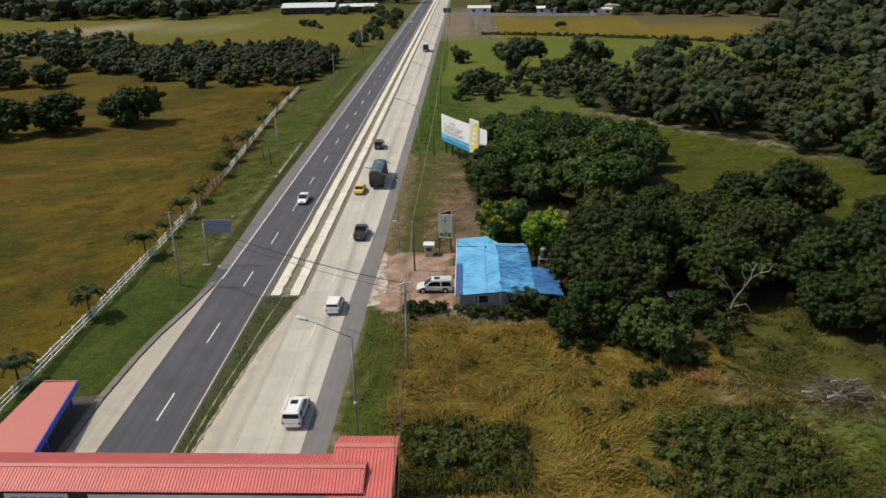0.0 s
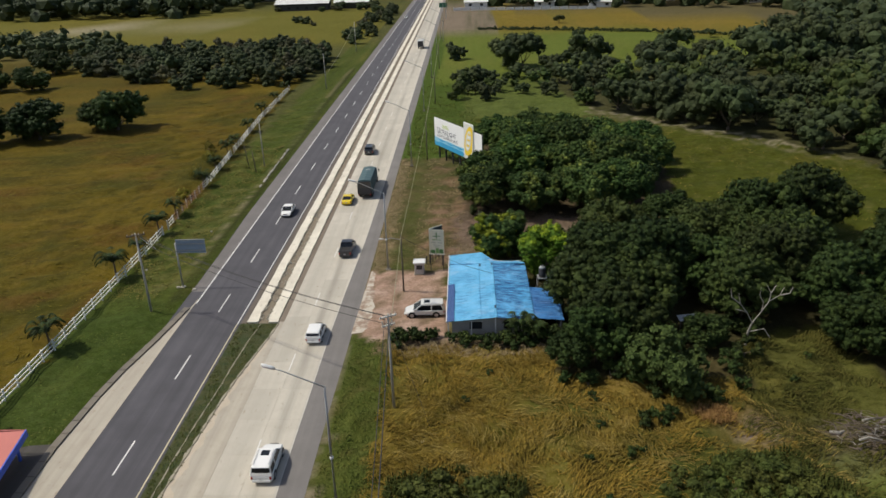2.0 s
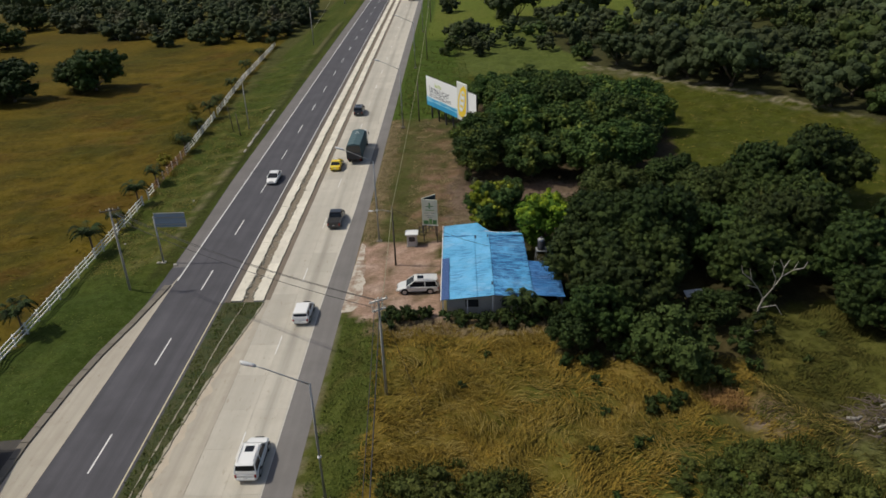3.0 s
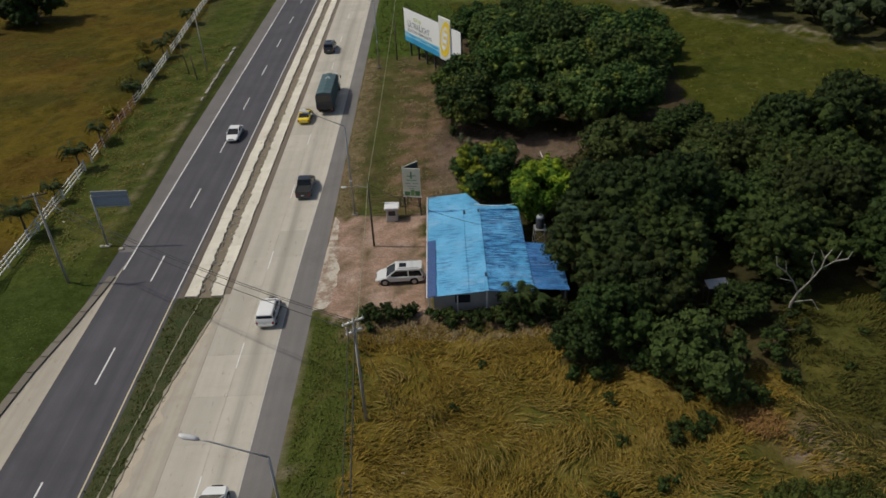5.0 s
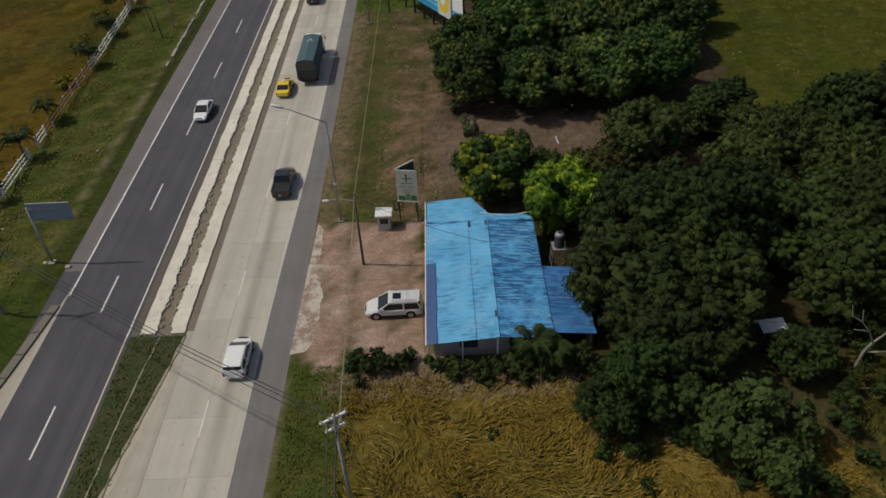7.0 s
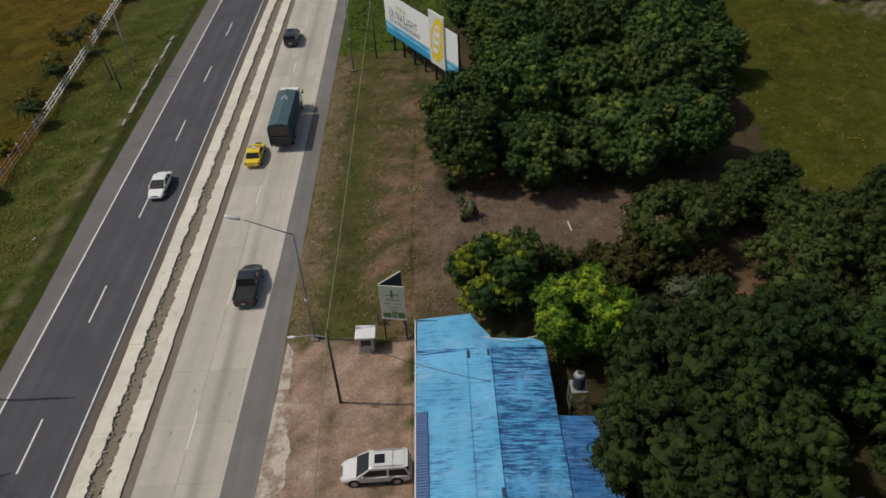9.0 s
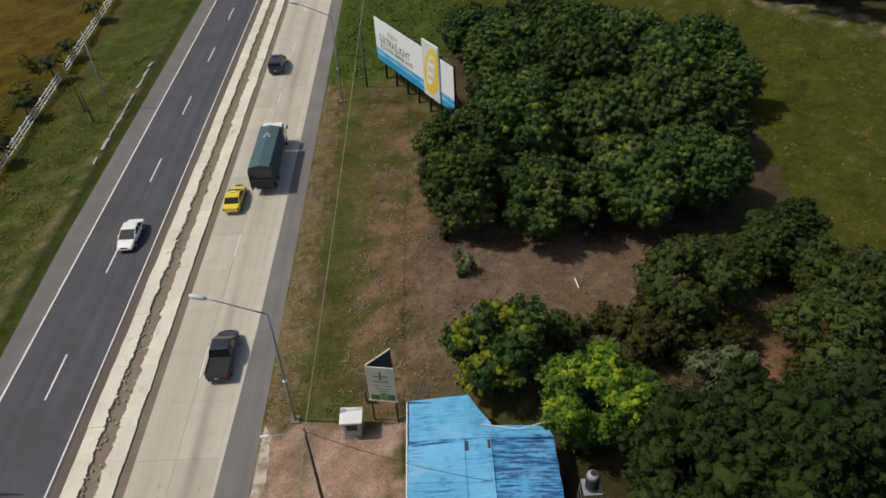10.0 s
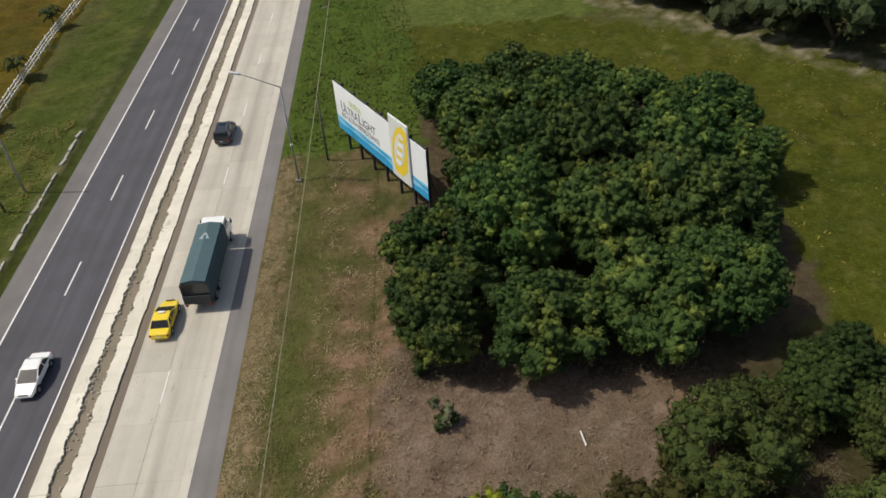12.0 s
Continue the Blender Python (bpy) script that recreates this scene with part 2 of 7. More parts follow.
M = dict(
    ground=ground_material(),
    asphalt=asphalt_material("asphalt", (0.060, 0.058, 0.066)),
    old_asphalt=asphalt_material("old_asphalt", (0.152, 0.142, 0.134), 0.3),
    concrete=concrete_material("concrete", (0.485, 0.45, 0.38), streaks=0.35, tracks=((13.05, 0.75, 0.75), (10.2, 0.9, 0.4))),
    layby=concrete_material("layby_concrete", (0.42, 0.38, 0.31), stain=0.6),
    median=concrete_material("median_concrete", (0.68, 0.635, 0.53), streaks=0.15, stain=0.6),
    kerb=concrete_material("kerb_concrete", (0.17, 0.15, 0.12), streaks=0.2),
    apron=(lambda n: n.done(n.mix(n.ramp(n.noise(0.55, 7, roughness=0.7), 0.44, 0.56), n.mix(n.ramp(n.noise(3.0, 5), 0.3, 0.7), (0.42, 0.37, 0.30), (0.56, 0.51, 0.43)), n.mix(n.ramp(n.noise(2.0, 6), 0.3, 0.7), (0.21, 0.145, 0.10), (0.34, 0.25, 0.19))), n.noise(5.0, 6), 0.4, 0.03))(Nodes("apron_concrete", 0.92)),
    lip=concrete_material("weathered_lip", (0.30, 0.275, 0.205), streaks=0.1, stain=0.8),
    worn_line=plain("worn_road_paint", (0.52, 0.50, 0.45), 0.8, wear=0.6),
    line=plain("road_paint", (0.72, 0.72, 0.70), 0.7, wear=0.5),
    yellow_line=plain("yellow_road_paint", (0.60, 0.54, 0.36), 0.7, wear=0.5),
    dirt=concrete_material("gutter_dirt", (0.20, 0.165, 0.118), dirt=(0.06, 0.06, 0.03), stain=0.7),
    bark=plain("bark", (0.11, 0.085, 0.06), 0.9, wear=0.7),
    pale_bark=plain("pale_bark", (0.31, 0.285, 0.245), 0.9, wear=0.5),
    dead_wood=plain("dead_wood", (0.13, 0.10, 0.08), 0.95, wear=0.7),
    leaf_mango=leaf_material("mango_leaf", (0.027, 0.066, 0.014), (0.100, 0.162, 0.030), tip=(0.135, 0.180, 0.030), tip_share=0.07),
    leaf_dark=leaf_material("dark_leaf", (0.021, 0.044, 0.009), (0.062, 0.096, 0.016)),
    leaf_olive=leaf_material("olive_leaf", (0.036, 0.064, 0.014), (0.090, 0.124, 0.026), tip=(0.100, 0.105, 0.024)),
    leaf_flush=leaf_material("flush_leaf", (0.20, 0.26, 0.016), (0.38, 0.40, 0.028)),
    leaf_lime=leaf_material("lime_leaf", (0.056, 0.140, 0.009), (0.120, 0.240, 0.014)),
    # lighter copy of the lime leaf, for a sunlit crown top
    leaf_lime_new=leaf_material("lit_lime_leaf", (0.20, 0.32, 0.013), (0.36, 0.46, 0.022)),
    leaf_brown=leaf_material("brown_green_leaf", (0.044, 0.046, 0.010), (0.096, 0.092, 0.022)),
    leaf_round=leaf_material("round_leaf", (0.048, 0.090, 0.020), (0.112, 0.168, 0.040)),
    leaf_shrub=leaf_material("shrub_leaf", (0.056, 0.078, 0.014), (0.125, 0.145, 0.032)),
    leaf_yellow=leaf_material("yellow_green_leaf", (0.20, 0.185, 0.018), (0.34, 0.30, 0.04)),
    # leaves of distant trees, lightened a little: some haze is put into the colour
    leaf_far=leaf_material("far_leaf", (0.034, 0.052, 0.018), (0.078, 0.104, 0.036)),
    leaf_dull=leaf_material("dull_leaf", (0.060, 0.066, 0.026), (0.115, 0.118, 0.055), tip=(0.16, 0.15, 0.10), tip_share=0.02),
    leaf_grey=leaf_material("grey_leaf", (0.12, 0.15, 0.075), (0.25, 0.28, 0.15)),
    white_wood=plain("white_painted_wood", (0.80, 0.78, 0.72), 0.8, wear=0.35),
    rust_wood=plain("rust_red_painted_wood", (0.22, 0.10, 0.055), 0.8, wear=0.5),
    pole_concrete=plain("pole_concrete", (0.40, 0.385, 0.345), 0.9, wear=0.4),
    pole_wood=plain("pole_wood", (0.10, 0.085, 0.065), 0.9, wear=0.5),
    galvanised=plain("galvanised_steel", (0.42, 0.43, 0.43), 0.5, 0.6, wear=0.3),
    lamp_head=plain("lamp_head_grey", (0.70, 0.70, 0.69), 0.5, wear=0.2),
    lamp_glass=plain("lamp_glass", (0.75, 0.75, 0.7), 0.2, wear=0.1),
    wire=plain("wire_black", (0.03, 0.03, 0.03), 0.7),
    cable=plain("cable_grey", (0.27, 0.26, 0.16), 0.7, wear=0.5),
    insulator=plain("insulator", (0.45, 0.42, 0.38), 0.3),
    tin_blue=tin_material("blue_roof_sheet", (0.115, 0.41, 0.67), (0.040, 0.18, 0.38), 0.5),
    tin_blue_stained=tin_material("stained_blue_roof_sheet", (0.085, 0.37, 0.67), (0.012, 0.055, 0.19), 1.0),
    tin_blue_dark=tin_material("dark_blue_roof_sheet", (0.045, 0.20, 0.47), (0.012, 0.06, 0.20), 0.8),
    tin_grey=tin_material("grey_roof_sheet", (0.62, 0.63, 0.62), (0.3, 0.28, 0.25), 0.2),
    tin_red=None,
    roof_dark=plain("dark_roof_tar", (0.03, 0.05, 0.09), 0.8, wear=0.6),
    house_wall=plain("house_wall", (0.42, 0.40, 0.36), 0.9, wear=0.5),
    dark_opening=plain("dark_window_glass", (0.03, 0.035, 0.04), 0.15),
    door_wood=plain("door_wood", (0.14, 0.08, 0.05), 0.7),
    fascia_white=plain("white_fascia", (0.75, 0.75, 0.73), 0.6, wear=0.3),
    fascia_blue=plain("blue_fascia", (0.03, 0.10, 0.55), 0.5, wear=0.2),
    steel_dark=plain("dark_steel", (0.05, 0.05, 0.055), 0.6, 0.3),
    banner=plain("white_banner", (0.78, 0.78, 0.78), 0.7, wear=0.15),
    bill_white=plain("billboard_white", (0.82, 0.84, 0.85), 0.5, wear=0.1, scale=0.6),
    bill_blue=plain("billboard_blue", (0.03, 0.33, 0.62), 0.5, wear=0.35, scale=1.2),
    bill_sky=plain("billboard_pale_blue", (0.25, 0.58, 0.78), 0.5, wear=0.35, scale=1.2),
    bill_ink=plain("billboard_ink", (0.05, 0.065, 0.10), 0.5, wear=0.1),
    bill_green=plain("billboard_green", (0.40, 0.52, 0.05), 0.5, wear=0.1),
    bill_yellow=plain("billboard_yellow", (0.82, 0.60, 0.04), 0.5, wear=0.15),
    bill_silver=plain("billboard_silver", (0.66, 0.68, 0.66), 0.5, wear=0.2),
    sign_cream=plain("sign_cream", (0.60, 0.58, 0.46), 0.6, wear=0.3),
    sign_green=plain("sign_green", (0.07, 0.19, 0.06), 0.6),
    sign_leaf=plain("sign_leaf_green", (0.16, 0.30, 0.10), 0.6),
    sign_print=plain("sign_print_grey", (0.22, 0.24, 0.20), 0.6),
    sign_back=plain("sign_back", (0.26, 0.33, 0.42), 0.6, 0.0),
    highway_green=plain("highway_green", (0.01, 0.12, 0.06), 0.5),
    tank_black=plain("tank_black", (0.03, 0.03, 0.033), 0.5),
    tank_grey=plain("tank_grey", (0.30, 0.31, 0.31), 0.6),
    rust=plain("rust_leaf", (0.25, 0.135, 0.038), 0.9, wear=0.6),
    stone=plain("whitewashed_stone", (0.42, 0.39, 0.32), 0.9, wear=0.8),
    car_white=plain("car_white", (0.80, 0.80, 0.78), 0.35, wear=0.06, coat=0.6),
    car_silver=plain("car_silver", (0.66, 0.66, 0.63), 0.35, 0.1, wear=0.06, coat=0.6),
    car_black=plain("car_black", (0.018, 0.019, 0.022), 0.3, wear=0.1, coat=0.7),
    car_yellow=plain("car_yellow", (0.82, 0.60, 0.015), 0.35, wear=0.06, coat=0.6),
    car_glass=plain("car_glass", (0.012, 0.014, 0.016), 0.08),
    tyre=plain("tyre", (0.02, 0.02, 0.02), 0.9),
    rim=plain("rim", (0.45, 0.45, 0.46), 0.35, 0.6),
    headlight=plain("headlight", (0.75, 0.75, 0.75), 0.15),
    taillight=plain("taillight", (0.35, 0.015, 0.012), 0.25),
    plate=plain("number_plate", (0.6, 0.6, 0.6), 0.5),
    tarp=plain("grey_green_tarpaulin", (0.058, 0.108, 0.122), 0.75, wear=0.4, scale=1.0),
    tarp_mark=plain("pale_tarpaulin_mark", (0.32, 0.37, 0.37), 0.8),
    kiosk=plain("kiosk_grey", (0.46, 0.44, 0.42), 0.7, wear=0.4),
)
M["tin_red"] = (lambda n: n.done(
    n.mix(n.times(n.ramp(n.noise(0.5, 5), 0.4, 0.7), 0.5), (0.60, 0.135, 0.115), (0.42, 0.10, 0.09)), None))(Nodes("red_roof_sheet", 0.55))
M["tin_pink"] = plain("faded_pink_roof", (0.52, 0.165, 0.135), 0.6, wear=0.2, scale=1.0)
M["grass_tall"] = grass_material("tall_dry_grass", ((0.200, 0.128, 0.020), (0.100, 0.082, 0.012), (0.235, 0.160, 0.030)))
M["straw"] = grass_material("straw", ((0.23, 0.170, 0.042), (0.18, 0.140, 0.032), (0.26, 0.195, 0.058)))
M["grass_verge"] = grass_material("verge_grass", ((0.062, 0.086, 0.013), (0.108, 0.108, 0.024), (0.050, 0.075, 0.012)))
M["litter"] = grass_material("pale_litter", ((0.17, 0.125, 0.082), (0.115, 0.088, 0.055), (0.26, 0.205, 0.15)))
M["fringe"] = grass_material("dry_fringe_grass", ((0.28, 0.21, 0.115), (0.20, 0.155, 0.072), (0.36, 0.285, 0.17)))
M["grass_strip"] = grass_material("strip_grass", ((0.082, 0.096, 0.020), (0.108, 0.102, 0.032), (0.140, 0.120, 0.050)))
M["grass_median"] = grass_material("median_grass", ((0.054, 0.076, 0.013), (0.100, 0.092, 0.024), (0.036, 0.056, 0.010)))
M["grass_yellow"] = grass_material("yellowed_grass", ((0.135, 0.125, 0.024), (0.100, 0.110, 0.018), (0.20, 0.17, 0.06)))
M["grass_olive"] = grass_material("olive_grass", ((0.064, 0.064, 0.012), (0.042, 0.048, 0.009), (0.092, 0.076, 0.017)))
M["grass_weed"] = grass_material("green_weeds", ((0.050, 0.062, 0.012), (0.078, 0.080, 0.018), (0.036, 0.050, 0.010)))
M["grass_dry"] = grass_material("dry_mown_grass", ((0.135, 0.100, 0.050), (0.080, 0.078, 0.022), (0.20, 0.145, 0.085)))
M["grass_field"] = grass_material("field_grass", ((0.100, 0.076, 0.005), (0.066, 0.062, 0.006), (0.136, 0.102, 0.009)))
M["grass_pasture"] = grass_material("pasture_grass", ((0.068, 0.078, 0.006), (0.092, 0.092, 0.014), (0.052, 0.066, 0.006)))


# ---- mesh helpers ----
def part(name, bm, material, parent=None, label="", smooth=False, m=None):
    """Links a bmesh as one mesh object, under a thing or a part."""
    if m is not None:
        bm.transform(m)
    if bm.faces:
        bmesh.ops.recalc_face_normals(bm, faces=bm.faces[:])
    mesh = bpy.data.meshes.new(name)
    bm.to_mesh(mesh)
    bm.free()
    mesh.materials.append(M[material] if isinstance(material, str) else material)
    if smooth:
        mesh.shade_smooth()
    ob = new(name, mesh)
    ob.parent = parent
    if label:
        tagged(ob, label)
    return ob


def thing(name, label, category, m=None, group="", kind=""):
    """An empty at the base of a thing, which carries its parts."""
    ob = new(name)
    ob.empty_display_size = 0.3
    if m is not None:
        ob.matrix_world = m
    return tagged(ob, label, category, group, kind)


def raw_mesh(name, verts, faces, material, parent=None, smooth=False):
    mesh = bpy.data.meshes.new(name)
    mesh.from_pydata(verts, [], faces)
    mesh.materials.append(M[material] if isinstance(material, str) else material)
    if smooth:
        mesh.shade_smooth()
    mesh.update()
    ob = new(name, mesh)
    ob.parent = parent
    return ob


def box(x0, x1, y0, y1, z0, z1, bevel=0.0, bm=None):
    separate = bm is None
    bm = bm or bmesh.new()
    made = bmesh.ops.create_cube(bm, size=1.0)["verts"]
    bmesh.ops.transform(bm, verts=made, matrix=Matrix.Translation(((x0 + x1) / 2, (y0 + y1) / 2, (z0 + z1) / 2)) @ Matrix.Diagonal((x1 - x0, y1 - y0, z1 - z0, 1)))
    if bevel:
        edges = list({e for v in made for e in v.link_edges})
        bmesh.ops.bevel(bm, geom=edges, offset=bevel, segments=1, affect="EDGES")
    return bm


def tube(points, radii, sides=8, bm=None, cap=True):
    """A round tapered limb, pole or wire through the points."""
    bm = bm or bmesh.new()
    rings = []
    for i, p in enumerate(points):
        p = Vector(p)
        a = Vector(points[max(i - 1, 0)])
        b = Vector(points[min(i + 1, len(points) - 1)])
        q = (b - a).to_track_quat("Z", "Y")
        r = radii[i] if isinstance(radii, (list, tuple)) else radii
        rings.append([bm.verts.new(p + q @ Vector((math.cos(2 * math.pi * k / sides) * r, math.sin(2 * math.pi * k / sides) * r, 0))) for k in range(sides)])
    for low, high in zip(rings, rings[1:]):
        for k in range(sides):
            bm.faces.new((low[k], low[(k + 1) % sides], high[(k + 1) % sides], high[k]))
    if cap:
        bm.faces.new(rings[0][::-1])
        bm.faces.new(rings[-1])
    return bm


def loft(stations, bm=None):
    """A skin over cross-sections, each a ring of points with the same count, closed at both ends."""
    bm = bm or bmesh.new()
    rings = [[bm.verts.new(p) for p in ring] for ring in stations]
    for low, high in zip(rings, rings[1:]):
        n = len(low)
        for k in range(n):
            bm.faces.new((low[k], low[(k + 1) % n], high[(k + 1) % n], high[k]))
    bm.faces.new(rings[0][::-1])
    bm.faces.new(rings[-1])
    return bm


def prism(outline, z0, z1, bm=None):
    """A flat shape with thickness from an outline in plan."""
    return loft([[(x, y, z0) for x, y in outline], [(x, y, z1) for x, y in outline]], bm)


def fbm(x, y, scale, seed=0.0, octaves=4):
    """Smooth noise over arrays, -1 to 1."""
    out = np.zeros_like(x, dtype=float)
    gain, total = 1.0, 0.0
    r = np.random.default_rng(int(seed * 10) + 3)
    for octave in range(octaves):
        for _ in range(3):
            a, ph = r.uniform(0, 2 * math.pi), r.uniform(0, 6.28)
            k = 2 * math.pi / scale * 2 ** octave * r.uniform(0.7, 1.4)
            out += gain * np.sin(k * (x * math.cos(a) + y * math.sin(a)) + ph + 1.3 * np.sin(0.6 * k * (x * math.sin(a) - y * math.cos(a)) + ph * 2))
            total += gain
        gain *= 0.6
    return out / total * 1.8


def inside(x, y, outline):
    """Whether points lie in a polygon."""
    hit = np.zeros(x.shape, bool)
    n = len(outline)
    for i in range(n):
        (x0, y0), (x1, y1) = outline[i], outline[(i + 1) % n]
        if y0 == y1:
            continue
        cross = (y0 > y) != (y1 > y)
        hit ^= cross & (x < (x1 - x0) * (y - y0) / (y1 - y0) + x0)
    return hit


# ---- ground: one sheet to the horizon, its cover by the plan ----
LEFT_FIELD = [(-17.2, -200), (-17.2, 150), (-20.5, 190), (-22.5, 262), (-60, 262), (-110, 282), (-150, 300), (-400, 300), (-400, -200)]
PASTURE = [(67, 117), (71, 107), (78, 102), (88, 101), (96, 104), (112, 118), (118, 131), (103, 149), (90, 164), (78, 176), (64, 182), (33, 196), (33, 168), (60, 166), (68, 150), (67, 128), (66, 120)]
CLEARING = [(29, 99), (58, 97), (60, 108), (53, 117), (44, 119), (29, 121)]
YARD = [(17.7, 80.2), (22, 79.6), (28.6, 79.4), (28.6, 97.2), (17.7, 97.4)]
# WOODS also takes in the shaded gap by the water tank
WOODS = [(40, 71), (59, 69.5), (61, 79), (71, 80), (73, 68), (90, 60), (125, 70), (118, 112), (96, 101), (76, 97), (68, 106), (66, 120), (57, 117), (52, 106), (47, 104), (40.5, 98), (38.7, 97), (38.7, 88), (40, 87)]
MANGO = [(30, 117), (57, 116), (66, 122), (69, 150), (62, 164), (33, 166), (34, 148), (30, 137)]
FAR_WOODS = [(26, 218), (34, 240), (80, 252), (135, 264), (190, 272), (300, 240), (300, 60), (130, 70), (122, 122), (108, 138), (103, 152), (91, 167), (80, 180), (64, 194), (58, 212)]


def cover(x, y):
    """The ground's colour over the plan, with some tree shade put into it."""
    wx, wy = x + 1.1 * fbm(x, y, 7, 1), y + 1.1 * fbm(x, y, 7, 2)
    big, mid = fbm(x, y, 55, 3), fbm(x, y, 14, 4)
    out = np.empty((*x.shape, 3))
    out[:] = (0.072, 0.075, 0.020)

    def lay(mask, colour, amount=1.0):
        a = (np.clip(mask, 0, 1) * amount)[..., None]
        out[:] = out * (1 - a) + np.array(colour) * a

    lay(inside(wx, wy, LEFT_FIELD) * 1.0, (0.102, 0.075, 0.003))
    in_field = inside(wx, wy, LEFT_FIELD)
    lay(in_field * np.clip(big * 1.2 + mid * 0.7 - 0.1, 0, 1), (0.046, 0.046, 0.004), 0.85)
    lay(in_field * np.clip(1.4 * fbm(x, y, 22, 41) - 0.25, 0, 1), (0.078, 0.050, 0.004), 0.7)
    lay(in_field * np.clip(1.5 * fbm(x, y * 1.3, 9, 42) - 0.2, 0, 1), (0.046, 0.040, 0.006), 0.75)
    lay(in_field * np.clip(1.3 * fbm(x, y * 1.6, 30, 43) - 0.3, 0, 1), (0.152, 0.110, 0.006), 0.75)
    lay(in_field * np.clip(1.5 * fbm(x, y * 0.8, 48, 44) - 0.15, 0, 1), (0.048, 0.050, 0.006), 0.75)
    lay(in_field * np.clip(1.6 * fbm(x * 0.8, y, 26, 45) - 0.35, 0, 1), (0.095, 0.050, 0.006), 0.6)
    lay((x < -30) * (wy > 300) * (wy < 330), (0.10, 0.085, 0.022))
    lay((x < -11) * (wy > 325) * (wy < 490), (0.118, 0.112, 0.014))
    lay((x < -11) * (wy > 325) * (wy < 490) * np.clip(big + 0.5 * mid, 0, 1), (0.150, 0.120, 0.016), 0.7)
    lay((wx > -178) * (wx < -92) * (wy > 388 + 0.12 * (wx + 178)) * (wy < 428) * np.clip(1.5 * mid + 0.6, 0, 1), (0.30, 0.265, 0.175), 0.85)
    lay((wx > -17.2) * (wx < -3) * (y < 330), (0.054, 0.074, 0.010))
    lay((wx > -17.2) * (wx < -3) * np.clip(mid, 0, 1), (0.125, 0.120, 0.026), 0.7)
    lay((wx > -17.2) * (wx < -3) * np.clip((91 - wy) / 6, 0, 1), (0.040, 0.064, 0.010), 0.75)
    lay(np.exp(-((wx + 10.5) / 2.6) ** 2) * (wy > 92) * (wy < 135) * np.clip(1.6 * fbm(x, y, 4, 81) + 0.2, 0, 1), (0.150, 0.138, 0.045), 0.8)
    lay(np.clip(1.5 * fbm(x, y, 6, 82) - 0.2, 0, 1) * (wx > -17) * (wx < -6) * (wy > 88), (0.036, 0.050, 0.008), 0.7)
    lay(np.exp(-((x + 6.55 + 0.010 * (y - 92)) / 0.75) ** 2) * (wy > 89) * (wy < 260), (0.030, 0.036, 0.008), 0.9)
    lay(np.exp(-((x + 7.75 + 0.008 * (y - 92)) / 0.35) ** 2) * (wy > 94) * (wy < 260) * np.clip(0.5 + 1.4 * fbm(x, y, 5, 83), 0, 1), (0.21, 0.175, 0.10), 0.75)
    lay((wx > 17) * (wx < 32) * (wy > 97) * (wy < 152), (0.105, 0.086, 0.034))
    lay((wx > 17) * (wx < 32) * (wy > 97) * (wy < 152) * np.clip(1.6 * fbm(x, y * 0.6, 6, 31) - 0.1, 0, 1), (0.182, 0.112, 0.064), 0.85)
    lay((wx > 17) * (wx < 32) * (wy > 97) * (wy < 152) * np.clip(1.6 * fbm(x, y, 9, 32) - 0.1, 0, 1), (0.052, 0.060, 0.014), 0.9)
    lay(np.clip((wx - 24.2) / 1.5, 0, 1) * (wx < 31) * (wy > 99) * np.clip((131 - wy) / 9, 0, 1) * np.clip(1.5 * fbm(x, y, 5, 33) + 0.45, 0, 1), (0.220, 0.136, 0.085), 0.9)
    lay(np.exp(-((wx - 21.3) / 2.4) ** 2) * (wy > 97) * (wy < 152) * np.clip(0.75 + mid, 0, 1), (0.072, 0.088, 0.019), 0.95)
    lay(np.exp(-((wx - 18.6) / 1.0) ** 2) * (wy > 100) * (wy < 150), (0.24, 0.175, 0.10), 0.7)
    lay((wx > 17) * (wx < 34) * (wy > 152) * (wy < 420), (0.056, 0.090, 0.011))
    lay(inside(wx, wy, CLEARING) * 1.0, (0.155, 0.108, 0.074))
    lay(inside(wx, wy, CLEARING) * np.clip(mid + big, 0, 1), (0.11, 0.088, 0.045), 0.6)
    lay(inside(wx, wy, CLEARING) * np.clip((108.5 - wy) / 5, 0, 1), (0.100, 0.084, 0.036), 0.8)
    lay(inside(wx, wy, CLEARING) * np.clip(1.6 * fbm(x, y, 6, 72) - 0.2, 0, 1), (0.12, 0.080, 0.050), 0.7)
    lay(inside(wx, wy, CLEARING) * np.clip((wx - 49) / 5, 0, 1), (0.170, 0.095, 0.040), 0.75)
    lay(inside(wx, wy, CLEARING) * np.clip(1.5 * fbm(x, y, 3.2, 71) - 0.3, 0, 1), (0.24, 0.185, 0.14), 0.7)
    lay((wx > 17) * (wx < 62) * (wy > -200) * (wy < 77.5), (0.160, 0.114, 0.018))
    lay((wx > 17) * (wx < 66) * (wy < 77.5) * np.clip(mid * 0.8 + big * 0.7 + 0.1, 0, 1), (0.062, 0.078, 0.012), 0.8)
    lay((wx > 16.5) * (wx < 22.3) * (wy < 79.5), (0.054, 0.078, 0.013), 0.9)
    lay((wx > 16.5) * (wx < 22.3) * (wy < 79.5) * np.clip(1.5 * fbm(x, y, 4, 93) - 0.1, 0, 1), (0.095, 0.086, 0.022), 0.8)
    lay((wx > 16.5) * (wx < 17.6) * (wy < 79.5), (0.20, 0.165, 0.11), 0.7)
    lay((wx > 20) * (wx < 40) * (wy > 75.8) * (wy < 79.0), (0.20, 0.135, 0.080), 0.8)
